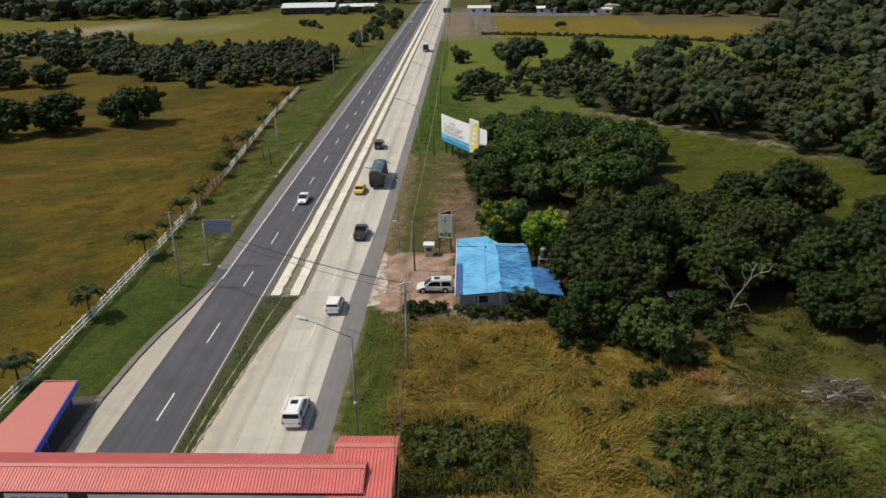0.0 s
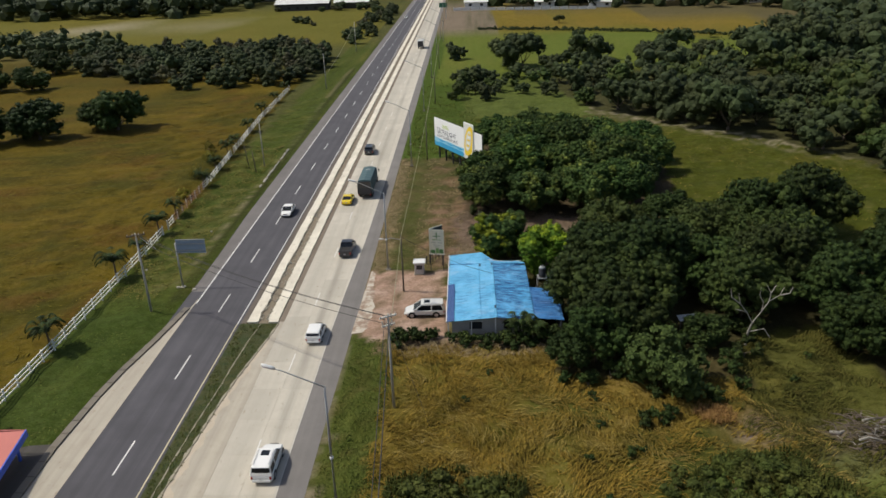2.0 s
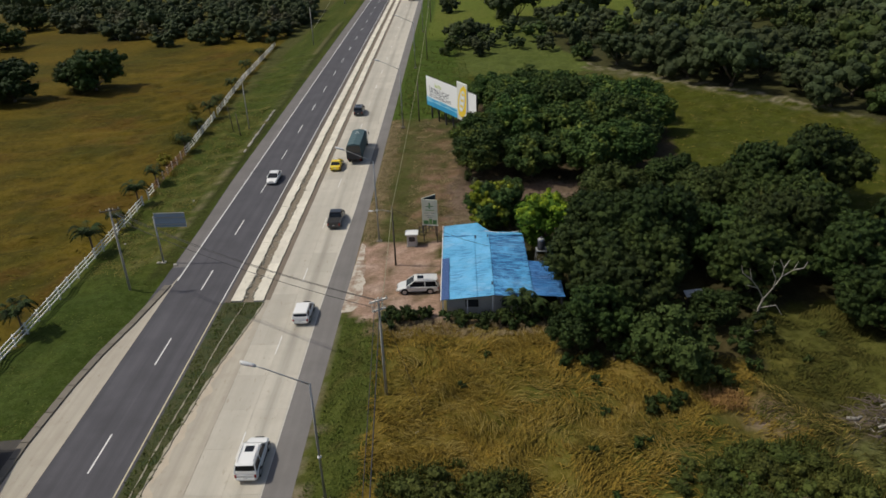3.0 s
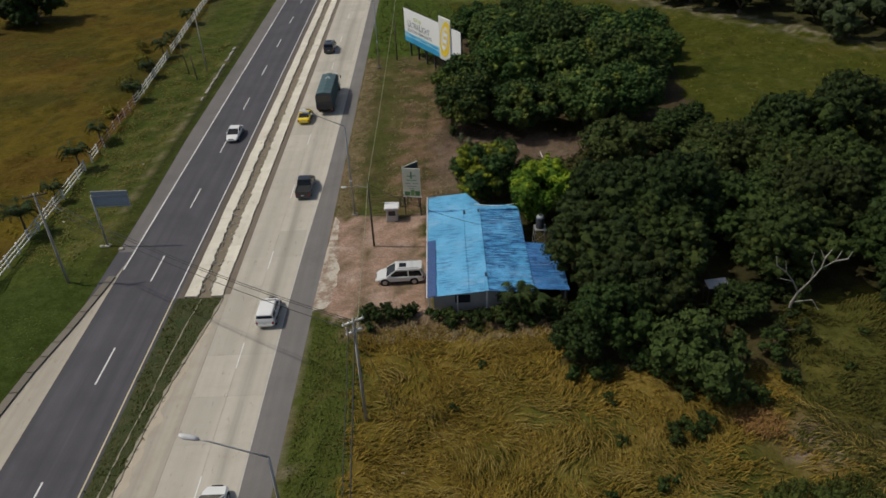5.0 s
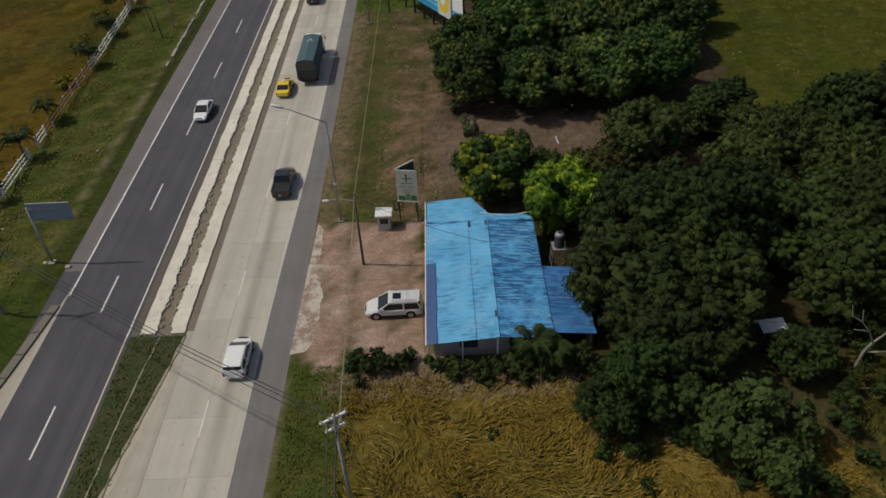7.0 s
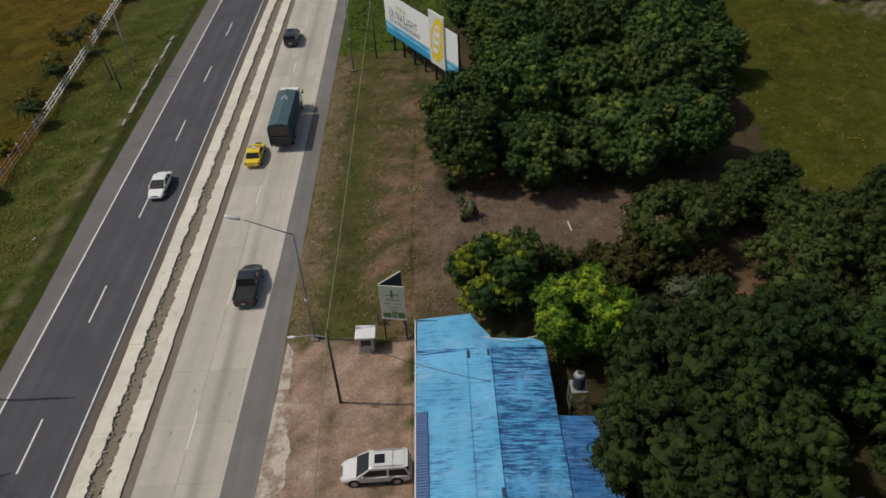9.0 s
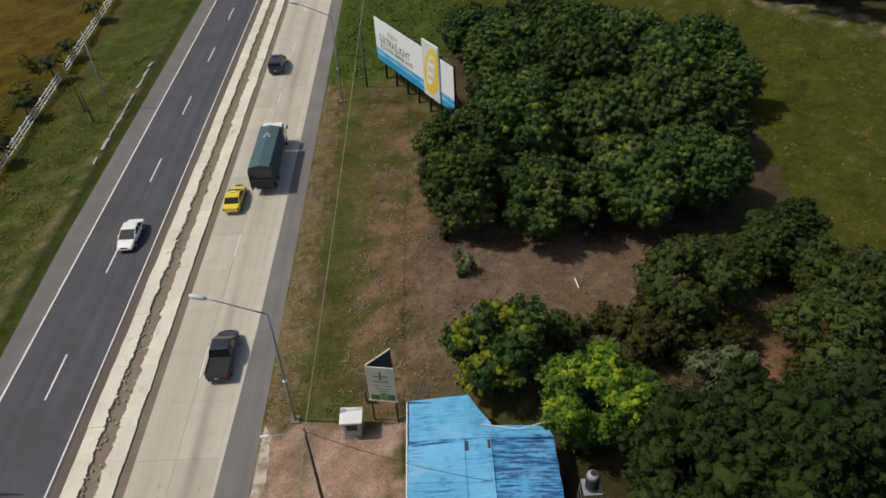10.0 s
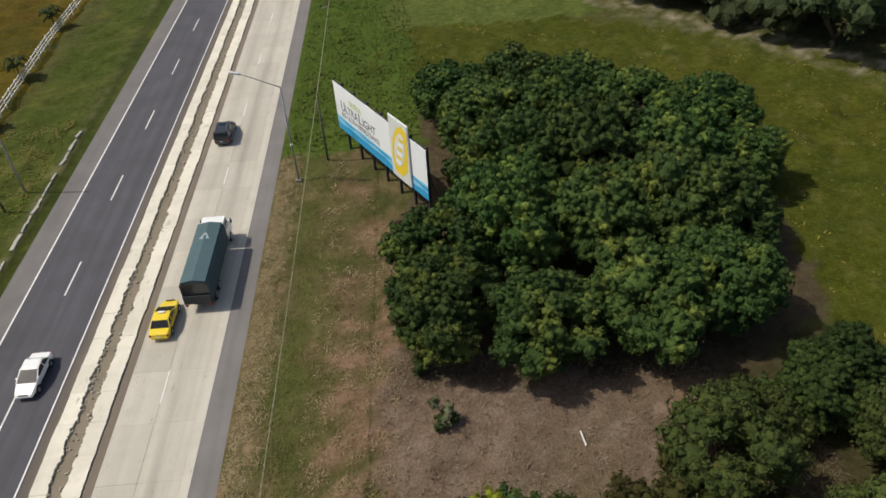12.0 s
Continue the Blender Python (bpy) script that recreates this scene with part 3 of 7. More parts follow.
    lay((wx > 46) * (wx < 75) * (wy < 62) * np.clip(0.35 + big, 0, 1), (0.050, 0.066, 0.011), 0.8)
    lay((wx > 59) * (wx < 80) * (wy < 59), (0.088, 0.112, 0.016), 0.85)
    lay((wx > 58) * (wx < 80) * (wy > 58) * (wy < 80), (0.080, 0.082, 0.015), 0.8)
    lay(np.exp(-(((wx - 57.0) / 2.4) ** 2 + ((wy - 61.8) / 1.6) ** 2)), (0.27, 0.20, 0.15), 0.9)
    lay(np.exp(-(((wx - 65.5) / 4.0) ** 2 + ((wy - 59.5) / 3.0) ** 2)), (0.16, 0.12, 0.085), 0.8)
    lay(inside(wx, wy, YARD) * 1.0, (0.335, 0.225, 0.160))
    lay(inside(wx, wy, YARD) * np.clip(1.4 * fbm(x, y, 4.5, 61), 0, 1), (0.22, 0.150, 0.100), 0.6)
    lay(inside(wx, wy, YARD) * np.clip(1.4 * fbm(x, y, 7, 62) - 0.2, 0, 1), (0.43, 0.32, 0.25), 0.8)
    lay(inside(wx, wy, YARD) * np.clip(1.5 * fbm(x, y, 5, 9) - 0.35, 0, 1), (0.12, 0.095, 0.045), 0.8)
    lay(inside(wx, wy, PASTURE) * 1.0, (0.054, 0.064, 0.005))
    lay(inside(wx, wy, PASTURE) * np.clip(mid * 0.6 + big * 0.5, 0, 1), (0.085, 0.078, 0.010), 0.7)
    lay(inside(wx, wy, PASTURE) * np.clip(1.6 * fbm(x, y, 5, 85) - 0.55, 0, 1), (0.120, 0.112, 0.030), 0.7)
    lay(inside(wx, wy, PASTURE) * np.clip(1.6 * fbm(x, y, 11, 86) - 0.4, 0, 1), (0.040, 0.052, 0.006), 0.7)
    edge = np.exp(-((wy - (262 - 1.08 * wx)) / 5.0) ** 2) * (wx > 60) * (wx < 112)
    lay(edge * np.clip(0.35 + 1.3 * fbm(x, y, 4, 87), 0, 1), (0.27, 0.235, 0.165), 0.8)
    hedge_y = 369.5 - 0.176 * (wx - 38) - 0.0023 * (wx - 38) ** 2
    lay((wx > 22) * (wx < 170) * (wy > 235) * (wy < hedge_y), (0.098, 0.128, 0.016))
    lay((wx > 22) * (wx < 170) * (wy > 235) * (wy < hedge_y) * np.clip(0.8 * big + 0.6 * mid, 0, 1), (0.125, 0.135, 0.024), 0.7)
    ochre_y = 488 - 0.86 * (wx - 48)
    lay((wx > 42) * (wx < 200) * (wy > hedge_y) * (wy < ochre_y), (0.165, 0.122, 0.014))
    lay((wx > 42) * (wx < 200) * (wy > hedge_y) * (wy < ochre_y) * np.clip(big + 0.6 * mid, 0, 1), (0.125, 0.110, 0.014), 0.7)
    lay((wx > 17) * (wx < 46) * (wy > 372) * (wy < 500), (0.19, 0.150, 0.105))
    lay((wx > 17) * (wx < 46) * (wy > 372) * (wy < 500) * np.clip(1.4 * mid, 0, 1), (0.10, 0.095, 0.05), 0.8)
    lay((wy > ochre_y) * (wx > 46) * (wy > 330), (0.10, 0.085, 0.035))
    lay((wx > 30) * (wx < 62) * (wy > 186) * (wy < 240), (0.080, 0.104, 0.020))
    # woodland floor, with shade under crowns and by the tank put into its colour
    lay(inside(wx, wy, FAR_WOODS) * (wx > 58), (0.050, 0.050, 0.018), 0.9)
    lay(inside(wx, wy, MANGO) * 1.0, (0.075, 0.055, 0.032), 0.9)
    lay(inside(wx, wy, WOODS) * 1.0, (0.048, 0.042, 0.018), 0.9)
    lay(np.exp(-(((wx - 55.8) / 1.7) ** 2 + ((wy - 100.6) / 3.2) ** 2)), (0.21, 0.105, 0.050), 0.95)
    lay((wy > 700) * 1.0, (0.05, 0.06, 0.025), 0.8)
    return out


def steps(a, b, fine, far, grow=1.25):
    inner = list(np.arange(a, b + 0.01, fine))
    lo, hi, d = [], [], fine
    at = inner[-1]
    while at < far:
        d *= grow
        at += d
        hi.append(at)
    at, d = inner[0], fine
    while at > -far:
        d *= grow
        at -= d
        lo.append(at)
    return np.array(lo[::-1] + inner + hi)


def bed(x, y):
    """How far the ground lies under the roadway's level."""
    return np.where((x > np.where(y < 89, -7.4, -5.6)) & (x < 17.4), np.where(x > 16.5, -0.03, -0.30), 0.02)


def relief(x, y):
    """Height of the ground over the plan, away from the coarse far cells."""
    near = np.exp(-np.maximum(0, np.hypot(np.maximum(np.abs(x - 40) - 90, 0), np.maximum(np.abs(y - 110) - 120, 0)) / 60))
    calm = np.where((x > -9.5) & (x < 19.5), 0.0, np.where(inside(x, y, [(20, 20), (75, 20), (75, 77), (20, 77)]), 1.5, 1.0))
    calm = calm * np.where(inside(x, y, [(17, 78), (42, 78), (42, 99), (17, 99)]), 0.2, 1.0)
    return bed(x, y) + near * calm * (0.20 * fbm(x, y, 9, 5, 2) + 0.10 * fbm(x, y, 5, 6, 1))


def build_ground():
    gx, gy = steps(-34, 112, 1.0, 2600), steps(30, 205, 1.0, 2600)
    x, y = np.meshgrid(gx, gy)
    z = relief(x, y)
    ny, nx = x.shape
    verts = np.stack([x, y, z], -1).reshape(-1, 3)
    i = (np.arange(ny - 1)[:, None] * nx + np.arange(nx - 1)[None]).reshape(-1)
    faces = np.stack([i, i + 1, i + nx + 1, i + nx], -1)
    ob = raw_mesh("ground", verts.tolist(), faces.tolist(), "ground", smooth=True)
    colours = np.ones((len(verts), 4))
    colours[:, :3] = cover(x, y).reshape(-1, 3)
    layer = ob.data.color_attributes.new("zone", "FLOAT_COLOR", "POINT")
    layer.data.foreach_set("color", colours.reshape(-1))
    return tagged(ob, "open ground of dry and green grass, bare soil and pasture", "ground", kind="structure")


build_ground()

# ---- the two carriageways ----
FAR = 1400.0


def strip(name, x0, x1, y0, y1, z0, z1, material, parent=None):
    return part(name, box(x0, x1, y0, y1, z0, z1), material, parent)


road = tagged(part("road_asphalt", prism([(-5.5, -120), (4.35, -120), (4.35, FAR), (-6.1, FAR), (-6.1, 126), (-5.5, 104), (-5.4, 92)], -0.35, 0.0), "asphalt"),
              "dark grey asphalt carriageway with white lane markings", "road", kind="structure")
# worn grey shoulder beside the edge line
part("shoulder", prism([(-5.35, 92), (-3.7, 92), (-3.7, FAR), (-6.05, FAR), (-6.05, 126), (-5.45, 104)], 0.0, 0.004), asphalt_material("shoulder_asphalt", (0.135, 0.124, 0.118), 0.3), road, "worn paler asphalt shoulder")
strip("edge_line", -3.68, -3.52, 88.6, FAR, 0.004, 0.010, "line", road)
strip("edge_line", 3.18, 3.30, -120, 83, 0.002, 0.008, "yellow_line", road)
part("edge_line", prism([(3.20, 83.02), (3.32, 83.02), (3.46, 110), (3.50, FAR), (3.38, FAR), (3.34, 110)], 0.002, 0.008), "line", road)
strip("road_dirt", 3.62, 4.345, 83.1, FAR, 0.0, 0.005, asphalt_material("road_edge_dirt", (0.10, 0.082, 0.066), 0.5), road)
dash = None
for k in range(-6, 70):
    y = 76.0 + 15.0 * k
    if dash is None:
        dash = box(-0.07, 0.07, -4.75, 0.0, 0.002, 0.009)
        mesh_ob = part("lane_dash", dash, "line", road, "white painted lane dash")
        mesh_ob.location.y = y
        dash = mesh_ob.data
    else:
        ob = new("lane_dash", dash)
        ob.parent, ob.location.y = road, y

# concrete layby with its dark kerb
layby = tagged(part("layby", prism([(-6.3, 30), (-3.75, 30), (-3.75, 90.3), (-3.9, 88.2), (-4.3, 84), (-4.95, 79), (-5.95, 73), (-6.45, 68), (-6.75, 60), (-6.4, 50)], -0.30, 0.006), "layby"),
               "pale worn concrete bus layby beside the asphalt", "layby", kind="structure")
kerb_line = [(-6.35, 30), (-6.45, 50), (-6.8, 60), (-6.5, 68), (-6.0, 73), (-5.0, 79), (-4.35, 84), (-3.95, 87.4)]
for (xa, ya), (xb, yb) in zip(kerb_line, kerb_line[1:]):
    count = max(1, int(math.hypot(xb - xa, yb - ya) / 2.0))
    for k in range(count):
        a, b = k / count, (k + 0.96) / count
        p, q = (xa + (xb - xa) * a, ya + (yb - ya) * a), (xa + (xb - xa) * b, ya + (yb - ya) * b)
        kerb_piece = prism([(p[0] - 0.72, p[1]), (p[0] + 0.02, p[1]), (q[0] + 0.02, q[1]), (q[0] - 0.72, q[1])], -0.3, 0.16)
        part("kerb_stone", kerb_piece, "kerb", layby, "dark weathered kerb stone" if k == 0 and ya == 30 else "")

# concrete carriageway: slabs with open joints
highway = tagged(strip("road_concrete", 8.2, 14.9, -120, FAR, -0.35, -0.02, "layby"), "pale concrete carriageway cast in slabs", "road", kind="structure")
LANES = ((8.75, 11.735), (11.755, 14.82))
for lane, (xa, xb) in enumerate(LANES):
    shared = None
    for k in range(66):
        y = 30.0 - 2.15 + 5.17 * k
        if shared is None:
            ob = part("slab", box(xa, xb, 0.0, 5.160, -0.2, 0.0, 0.004), "concrete", highway)
            shared = ob.data
        else:
            ob = new("slab", shared)
            ob.parent = highway
        ob.location = (0, y, random.uniform(-0.004, 0.004))
strip("slab_rest", 8.75, 14.82, 369.1, FAR, -0.2, 0.0, "concrete", highway)
strip("slab_rest", 8.75, 14.82, -120, 27.83, -0.2, 0.0, "concrete", highway)
# widening towards the crossing
part("widening_slab", prism([(4.5, 30), (8.72, 30), (8.72, 90), (8.3, 83), (7.9, 79.6), (7.2, 75), (6.6, 71), (6.1, 66), (5.7, 60), (5.3, 54), (5.0, 46)], -0.2, -0.002), "layby", highway)
strip("dark_seam", 8.07, 8.80, 83.5, FAR, -0.2, 0.006, asphalt_material("seam_dirt", (0.15, 0.122, 0.092), 0.5), highway)
hard_shoulder = tagged(part("shoulder_paved", prism([(14.46, -120), (17.15, -120), (17.25, 62), (17.4, 80), (17.7, 98), (17.85, 118), (17.8, FAR), (14.46, FAR)], -0.35, -0.006), "old_asphalt"),
                       "worn grey paved shoulder beside the concrete lanes", "shoulder", kind="structure")
part("edge_slab", prism([(14.825, 80), (14.98, 91), (15.45, 108), (15.62, 140), (15.62, FAR), (14.825, FAR)], -0.2, -0.001), "concrete", highway)
part("edge_line", prism([(14.74, -120), (14.84, -120), (14.88, 80), (15.04, 91), (15.51, 108), (15.68, 140), (15.68, FAR), (15.60, FAR), (15.60, 140), (15.43, 108), (14.95, 91), (14.78, 80)], 0.002, 0.007), "worn_line", highway)
for k in range(-3, 22):
    y = 76.0 + 15.0 * k
    ob = part("lane_dash", box(11.70, 11.80, y - 3.4, y, 0.004, 0.009), "line", highway) if k == -3 else new("lane_dash", ob.data)
    if k > -3:
        ob.parent, ob.location.y = highway, 15.0 * (k + 3)

# median: two ragged concrete strips with a gutter of dirt between
median = tagged(strip("median", 4.35, 8.4, 83.0, FAR, -0.3, -0.05, "dirt"), "median gutter of dirt and dry weeds between concrete strips", "median", kind="structure")


def ragged_panel(width, length, seed, left, right):
    r = np.random.default_rng(seed)
    n = 22
    ys = np.linspace(0, length, n)
    jag = [np.interp(ys, np.linspace(0, length, 7), r.normal(size=7) * 0.45) + r.normal(size=n) * 0.28 for _ in range(2)]
    outline = [(-left * j, y) for y, j in zip(ys, jag[0])] + [(width + right * j, y) for y, j in zip(ys[::-1], jag[1][::-1])]
    return prism(outline, -0.2, 0.14 + r.uniform(-0.02, 0.02))


for x0, width, left, right in ((4.42, 1.20, 0.03, 0.15), (6.80, 1.26, 0.15, 0.04)):
    kinds = [part("concrete_panel", ragged_panel(width, 2.992, 20 + s + int(x0), left, right), "median", median) for s in range(7)]
    for k in range(82):
        ob = kinds[k] if k < 7 else new("concrete_panel", kinds[(k * 5 + k // 7) % 7].data)
        ob.parent = median
        ob.location = (x0 + random.uniform(-0.04, 0.04), 83.2 + 3.0 * k, random.uniform(-0.02, 0.02))
    strip("panel_rest", x0, x0 + width, 329.4, FAR, -0.2, 0.14, "median", median)

grass_median = tagged(part("median_grass", prism([(3.5, -120), (4.3, -120), (4.45, 30), (4.95, 46), (5.25, 54), (5.65, 60), (6.05, 66), (6.55, 71), (7.15, 75), (7.85, 79.6), (8.25, 83), (3.6, 83)], -0.3, 0.05),
                           (lambda n: n.done(n.mix(n.ramp(n.noise(0.9, 6), 0.35, 0.7), (0.028, 0.046, 0.008), (0.070, 0.066, 0.020)), n.noise(4.0, 6), 1.0, 0.2))(Nodes("median_turf", 0.95))),
                      "narrow grassy median with soil between the carriageways", "median", kind="structure")
ragged_edge = [(4.45, 30), (4.95, 46), (5.25, 54), (5.65, 60), (6.05, 66), (6.55, 71), (7.15, 75), (7.85, 79.6), (8.25, 83)]
ys = np.arange(30, 83, 0.4)
xs = np.interp(ys, [p[1] for p in ragged_edge], [p[0] for p in ragged_edge])
wob = fbm(ys, ys * 0.3, 3.0, 88, 3)
out = np.clip((84 - ys) / 14, 0.15, 1.0) * (0.75 + 0.5 * fbm(ys, ys * 0.7, 5.0, 89, 4))
part("washed_soil", prism([(float(a) - 0.05 - 0.10 * float(w), float(b)) for a, b, w in zip(xs, ys, wob)] + [(float(a) + max(0.1, float(o)), float(b)) for a, b, o in zip(xs[::-1], ys[::-1], out[::-1])], -0.1, 0.004), concrete_material("washed_soil", (0.46, 0.395, 0.305), streaks=0.15, stain=0.5), grass_median, "beige soil washed over the concrete edge")
part("broken_edge", prism([(float(a) - 0.12 - 0.10 * float(w), float(b)) for a, b, w in zip(xs, ys, wob)] + [(float(a) + 0.06 + 0.06 * float(w), float(b)) for a, b, w in zip(xs[::-1], ys[::-1], wob[::-1])], -0.1, 0.075), "lip", grass_median, "broken pale concrete edge")
lip = [(4.3, 46), (4.45, 54), (4.75, 62.8), (5.2, 68.8), (5.35, 74), (5.65, 78.6), (6.05, 82.8)]
xs = np.interp(ys, [p[1] for p in lip], [p[0] for p in lip]) + 0.05 * fbm(ys, ys * 0.2, 9.0, 90, 4)
part("drain", prism([(float(a), float(b)) for a, b in zip(xs, ys)] + [(float(a) + 0.10 + 0.07 * float(w), float(b)) for a, b, w in zip(xs[::-1], ys[::-1], wob[::-1])], 0.03, 0.075), "lip", grass_median, "narrow broken concrete drain lip")

# concrete apron from the shoulder into the yard
apron = tagged(part("apron", prism([(17.32, 80.3)] + [(18.75 + 0.35 * math.sin(k * 0.085) + 0.55 * float(fbm(np.array([k * 0.28]), np.array([3.0]), 6.0, 91, 4)[0]), 80.5 + 0.28 * k) for k in range(58)] + [(17.72, 97.6), (17.5, 89)], -0.3, 0.03), "apron"),
               "broken pale concrete apron at the yard entrance", "apron", kind="structure")


# ---- trees ----
def leaf_cloud(centres, normals, size, r, aspect=0.5, per=8, spread=0.95, lift=0.16):
    """Rosettes of folded leaves: arrays of verts and faces."""
    c = np.repeat(centres, per, 0)
    n = np.repeat(normals, per, 0)
    count = len(c)
    side = np.cross(n, r.normal(size=(count, 3)))
    side /= np.linalg.norm(side, axis=1)[:, None] + 1e-9
    way = side * spread + n * (lift + r.normal(size=(count, 1)) * 0.2)
    way /= np.linalg.norm(way, axis=1)[:, None]
    across = np.cross(way, n)
    across /= np.linalg.norm(across, axis=1)[:, None] + 1e-9
    length = size * r.uniform(0.65, 1.3, (count, 1))
    wide = length * aspect * 0.5
    start = c + n * r.uniform(-0.1, 0.1, (count, 1)) * size
    mid = start + way * length * 0.55 + n * length * 0.08
    tip = start + way * length - np.array([0, 0, 1]) * length * 0.18
    verts = np.stack([start, mid + across * wide, tip, mid - across * wide], 1).reshape(-1, 3)
    i = np.arange(count)[:, None] * 4
    return verts, np.concatenate([i, i + 1, i + 2, i + 3], 1)


def ball(fine):
    bm = bmesh.new()
    bmesh.ops.create_icosphere(bm, subdivisions=fine, radius=1.0)
    bm.verts.ensure_lookup_table()
    out = np.array([v.co[:] for v in bm.verts]), [[v.index for v in f.verts] for f in bm.faces]
    bm.free()
    return out


BALL_V, BALL_F = ball(1)
BOUGH_V, BOUGH_F = ball(2)


def crown_mesh(seed, radius, height, base, clumps, tufts, leaf, per=5, aspect=0.5, gaps=0.12, core=0.8, separate=None, apart=0.74):
    """A crown in boughs, each bough set with leafy clumps over dark hollows; a given test picks the clumps of the
    second leaf colour.
    """
    r = np.random.default_rng(seed)
    mid, half = (height + base) / 2, (height - base) / 2
    low = -0.55 if base > 0.6 else -0.9
    count = max(4, clumps // 9)
    boughs, tries = [], 0
    while len(boughs) < count and tries < 3000:
        tries += 1
        d = r.normal(size=3)
        d /= np.linalg.norm(d)
        if d[2] < low:
            continue
        wob = 1 + 0.16 * math.sin(3 * math.atan2(d[1], d[0]) + seed) + 0.10 * math.sin(5 * math.atan2(d[1], d[0]) + seed * 2.3)
        size = radius * r.uniform(0.26, 0.42) * (14 / (count + 4)) ** 0.4
        out = r.uniform(0.58, 0.76)
        p = np.array([d[0] * radius * out * wob, d[1] * radius * out * wob, mid + d[2] * half * out])
        if all(np.linalg.norm((p - q) / np.array([1, 1, 0.8])) > 0.62 * (size + t) for q, t in boughs):
            boughs.append((p, size))
    step = radius * math.sqrt(2.3 / clumps)
    heart = np.array([0, 0, mid - half * 0.35])
    centres, sizes, ways = [], [], []
    for p, size in boughs:
        out_way = (p - heart) / (np.linalg.norm(p - heart) + 1e-9)
        for _ in range(int(60 * clumps / 150) + (30 if clumps > 30 else 9)):
            d = r.normal(size=3)
            d = d / np.linalg.norm(d) + 0.55 * out_way + np.array([0, 0, 0.15])
            d /= np.linalg.norm(d)
            s = step * r.uniform(0.62, 1.2)
            c = p + d * np.array([1, 1, 0.85]) * size * r.uniform(0.82, 1.02)
            if c[2] < base * 0.5 + s * 0.3 or any(np.linalg.norm(c - q) < apart * (s + t) for q, t in zip(centres, sizes)):
                continue
            if any(q is not p and np.linalg.norm(c - q) < 0.85 * t for q, t in boughs):
                continue
            centres.append(c)
            sizes.append(s)
            ways.append(d)
    groups = {False: ([], [], [], []), True: ([], [], [], [])}
    for p, size in boughs:
        verts, faces = groups[False][2:]
        n = len(verts)
        core_v, core_f = (BOUGH_V, BOUGH_F) if clumps > 20 else (BALL_V, BALL_F)
        verts.extend((p + core_v * size * 0.80 * np.array([1, 1, 0.8]) * (1 + r.uniform(-0.12, 0.12, (len(core_v), 1)))).tolist())
        faces.extend([[i + n for i in f] for f in core_f])
    for c, s, way in zip(centres, sizes, ways):
        cs, ns, verts, faces = groups[bool(separate and separate(c, r))]
        k = max(4, int(tufts * s * s))
        d = r.normal(size=(k, 3))
        d /= np.linalg.norm(d, axis=1)[:, None]
        d = d + way * 0.6 + np.array([0, 0, 0.1])
        d /= np.linalg.norm(d, axis=1)[:, None]
        d = d[r.random(k) > gaps]
        cs.append(c + d * s * r.uniform(0.84, 1.12, (len(d), 1)) * np.array([1, 1, 0.86]))
        ns.append(d)
        n = len(verts)
        verts.extend((c + BALL_V * s * core * np.array([1, 1, 0.86]) * (1 + r.uniform(-0.14, 0.14, (len(BALL_V), 1)))).tolist())
        faces.extend([[i + n for i in f] for f in BALL_F])
    made = []
    for cs, ns, verts, faces in groups.values():
        if cs:
            v, f = leaf_cloud(np.concatenate(cs), np.concatenate(ns), leaf, r, aspect, per)
            faces.extend((f + len(verts)).tolist())
            verts.extend(v.tolist())
        made.append((verts, faces))
    return made, [p for p, _ in boughs]


def make_tree(name, label, leaves, seed, radius, height, base, clumps=150, tufts=26, leaf=0.34, per=5, aspect=0.5, bark="bark", gaps=0.12, core=0.8, limbs=7, category="tree", separate=None, separate_leaves=None, apart=0.74):
    """A tree with a tapered trunk, limbs into the boughs and a leafy crown, some of it in a second, paler leaf."""
    root = thing(name, label, category)
    (old, young), centres = crown_mesh(seed, radius, height, base, clumps, tufts, leaf, per, aspect, gaps, core, separate, apart)
    raw_mesh("crown", *old, leaves, root)
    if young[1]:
        tagged(raw_mesh("new_growth", *young, separate_leaves, root), "sprays of paler yellow-green leaves", kind="stuff")
    r = np.random.default_rng(seed + 99)
    fork = base * 0.8 + 0.6
    girth = 0.035 * radius + 0.10
    bm = tube([(0, 0, -0.3), (r.uniform(-.15, .15), r.uniform(-.15, .15), fork * 0.5), (0, 0, fork)], [girth * 1.35, girth, girth * 0.85], 8)
    picks = sorted(range(len(centres)), key=lambda i: -np.hypot(*centres[i][:2]))[:limbs]
    for i in picks:
        c = centres[i]
        bend = np.array([c[0] * 0.45, c[1] * 0.45, fork + (c[2] - fork) * 0.35])
        tube([(0, 0, fork * 0.9), tuple(bend), tuple(c)], [girth * 0.55, girth * 0.35, girth * 0.12], 6, bm)
    part("trunk", bm, bark, root, smooth=True)
    return root


def park(root):
    """A finished master tree stands where its first place is; later places are copies."""
    root["free"] = True
    return root


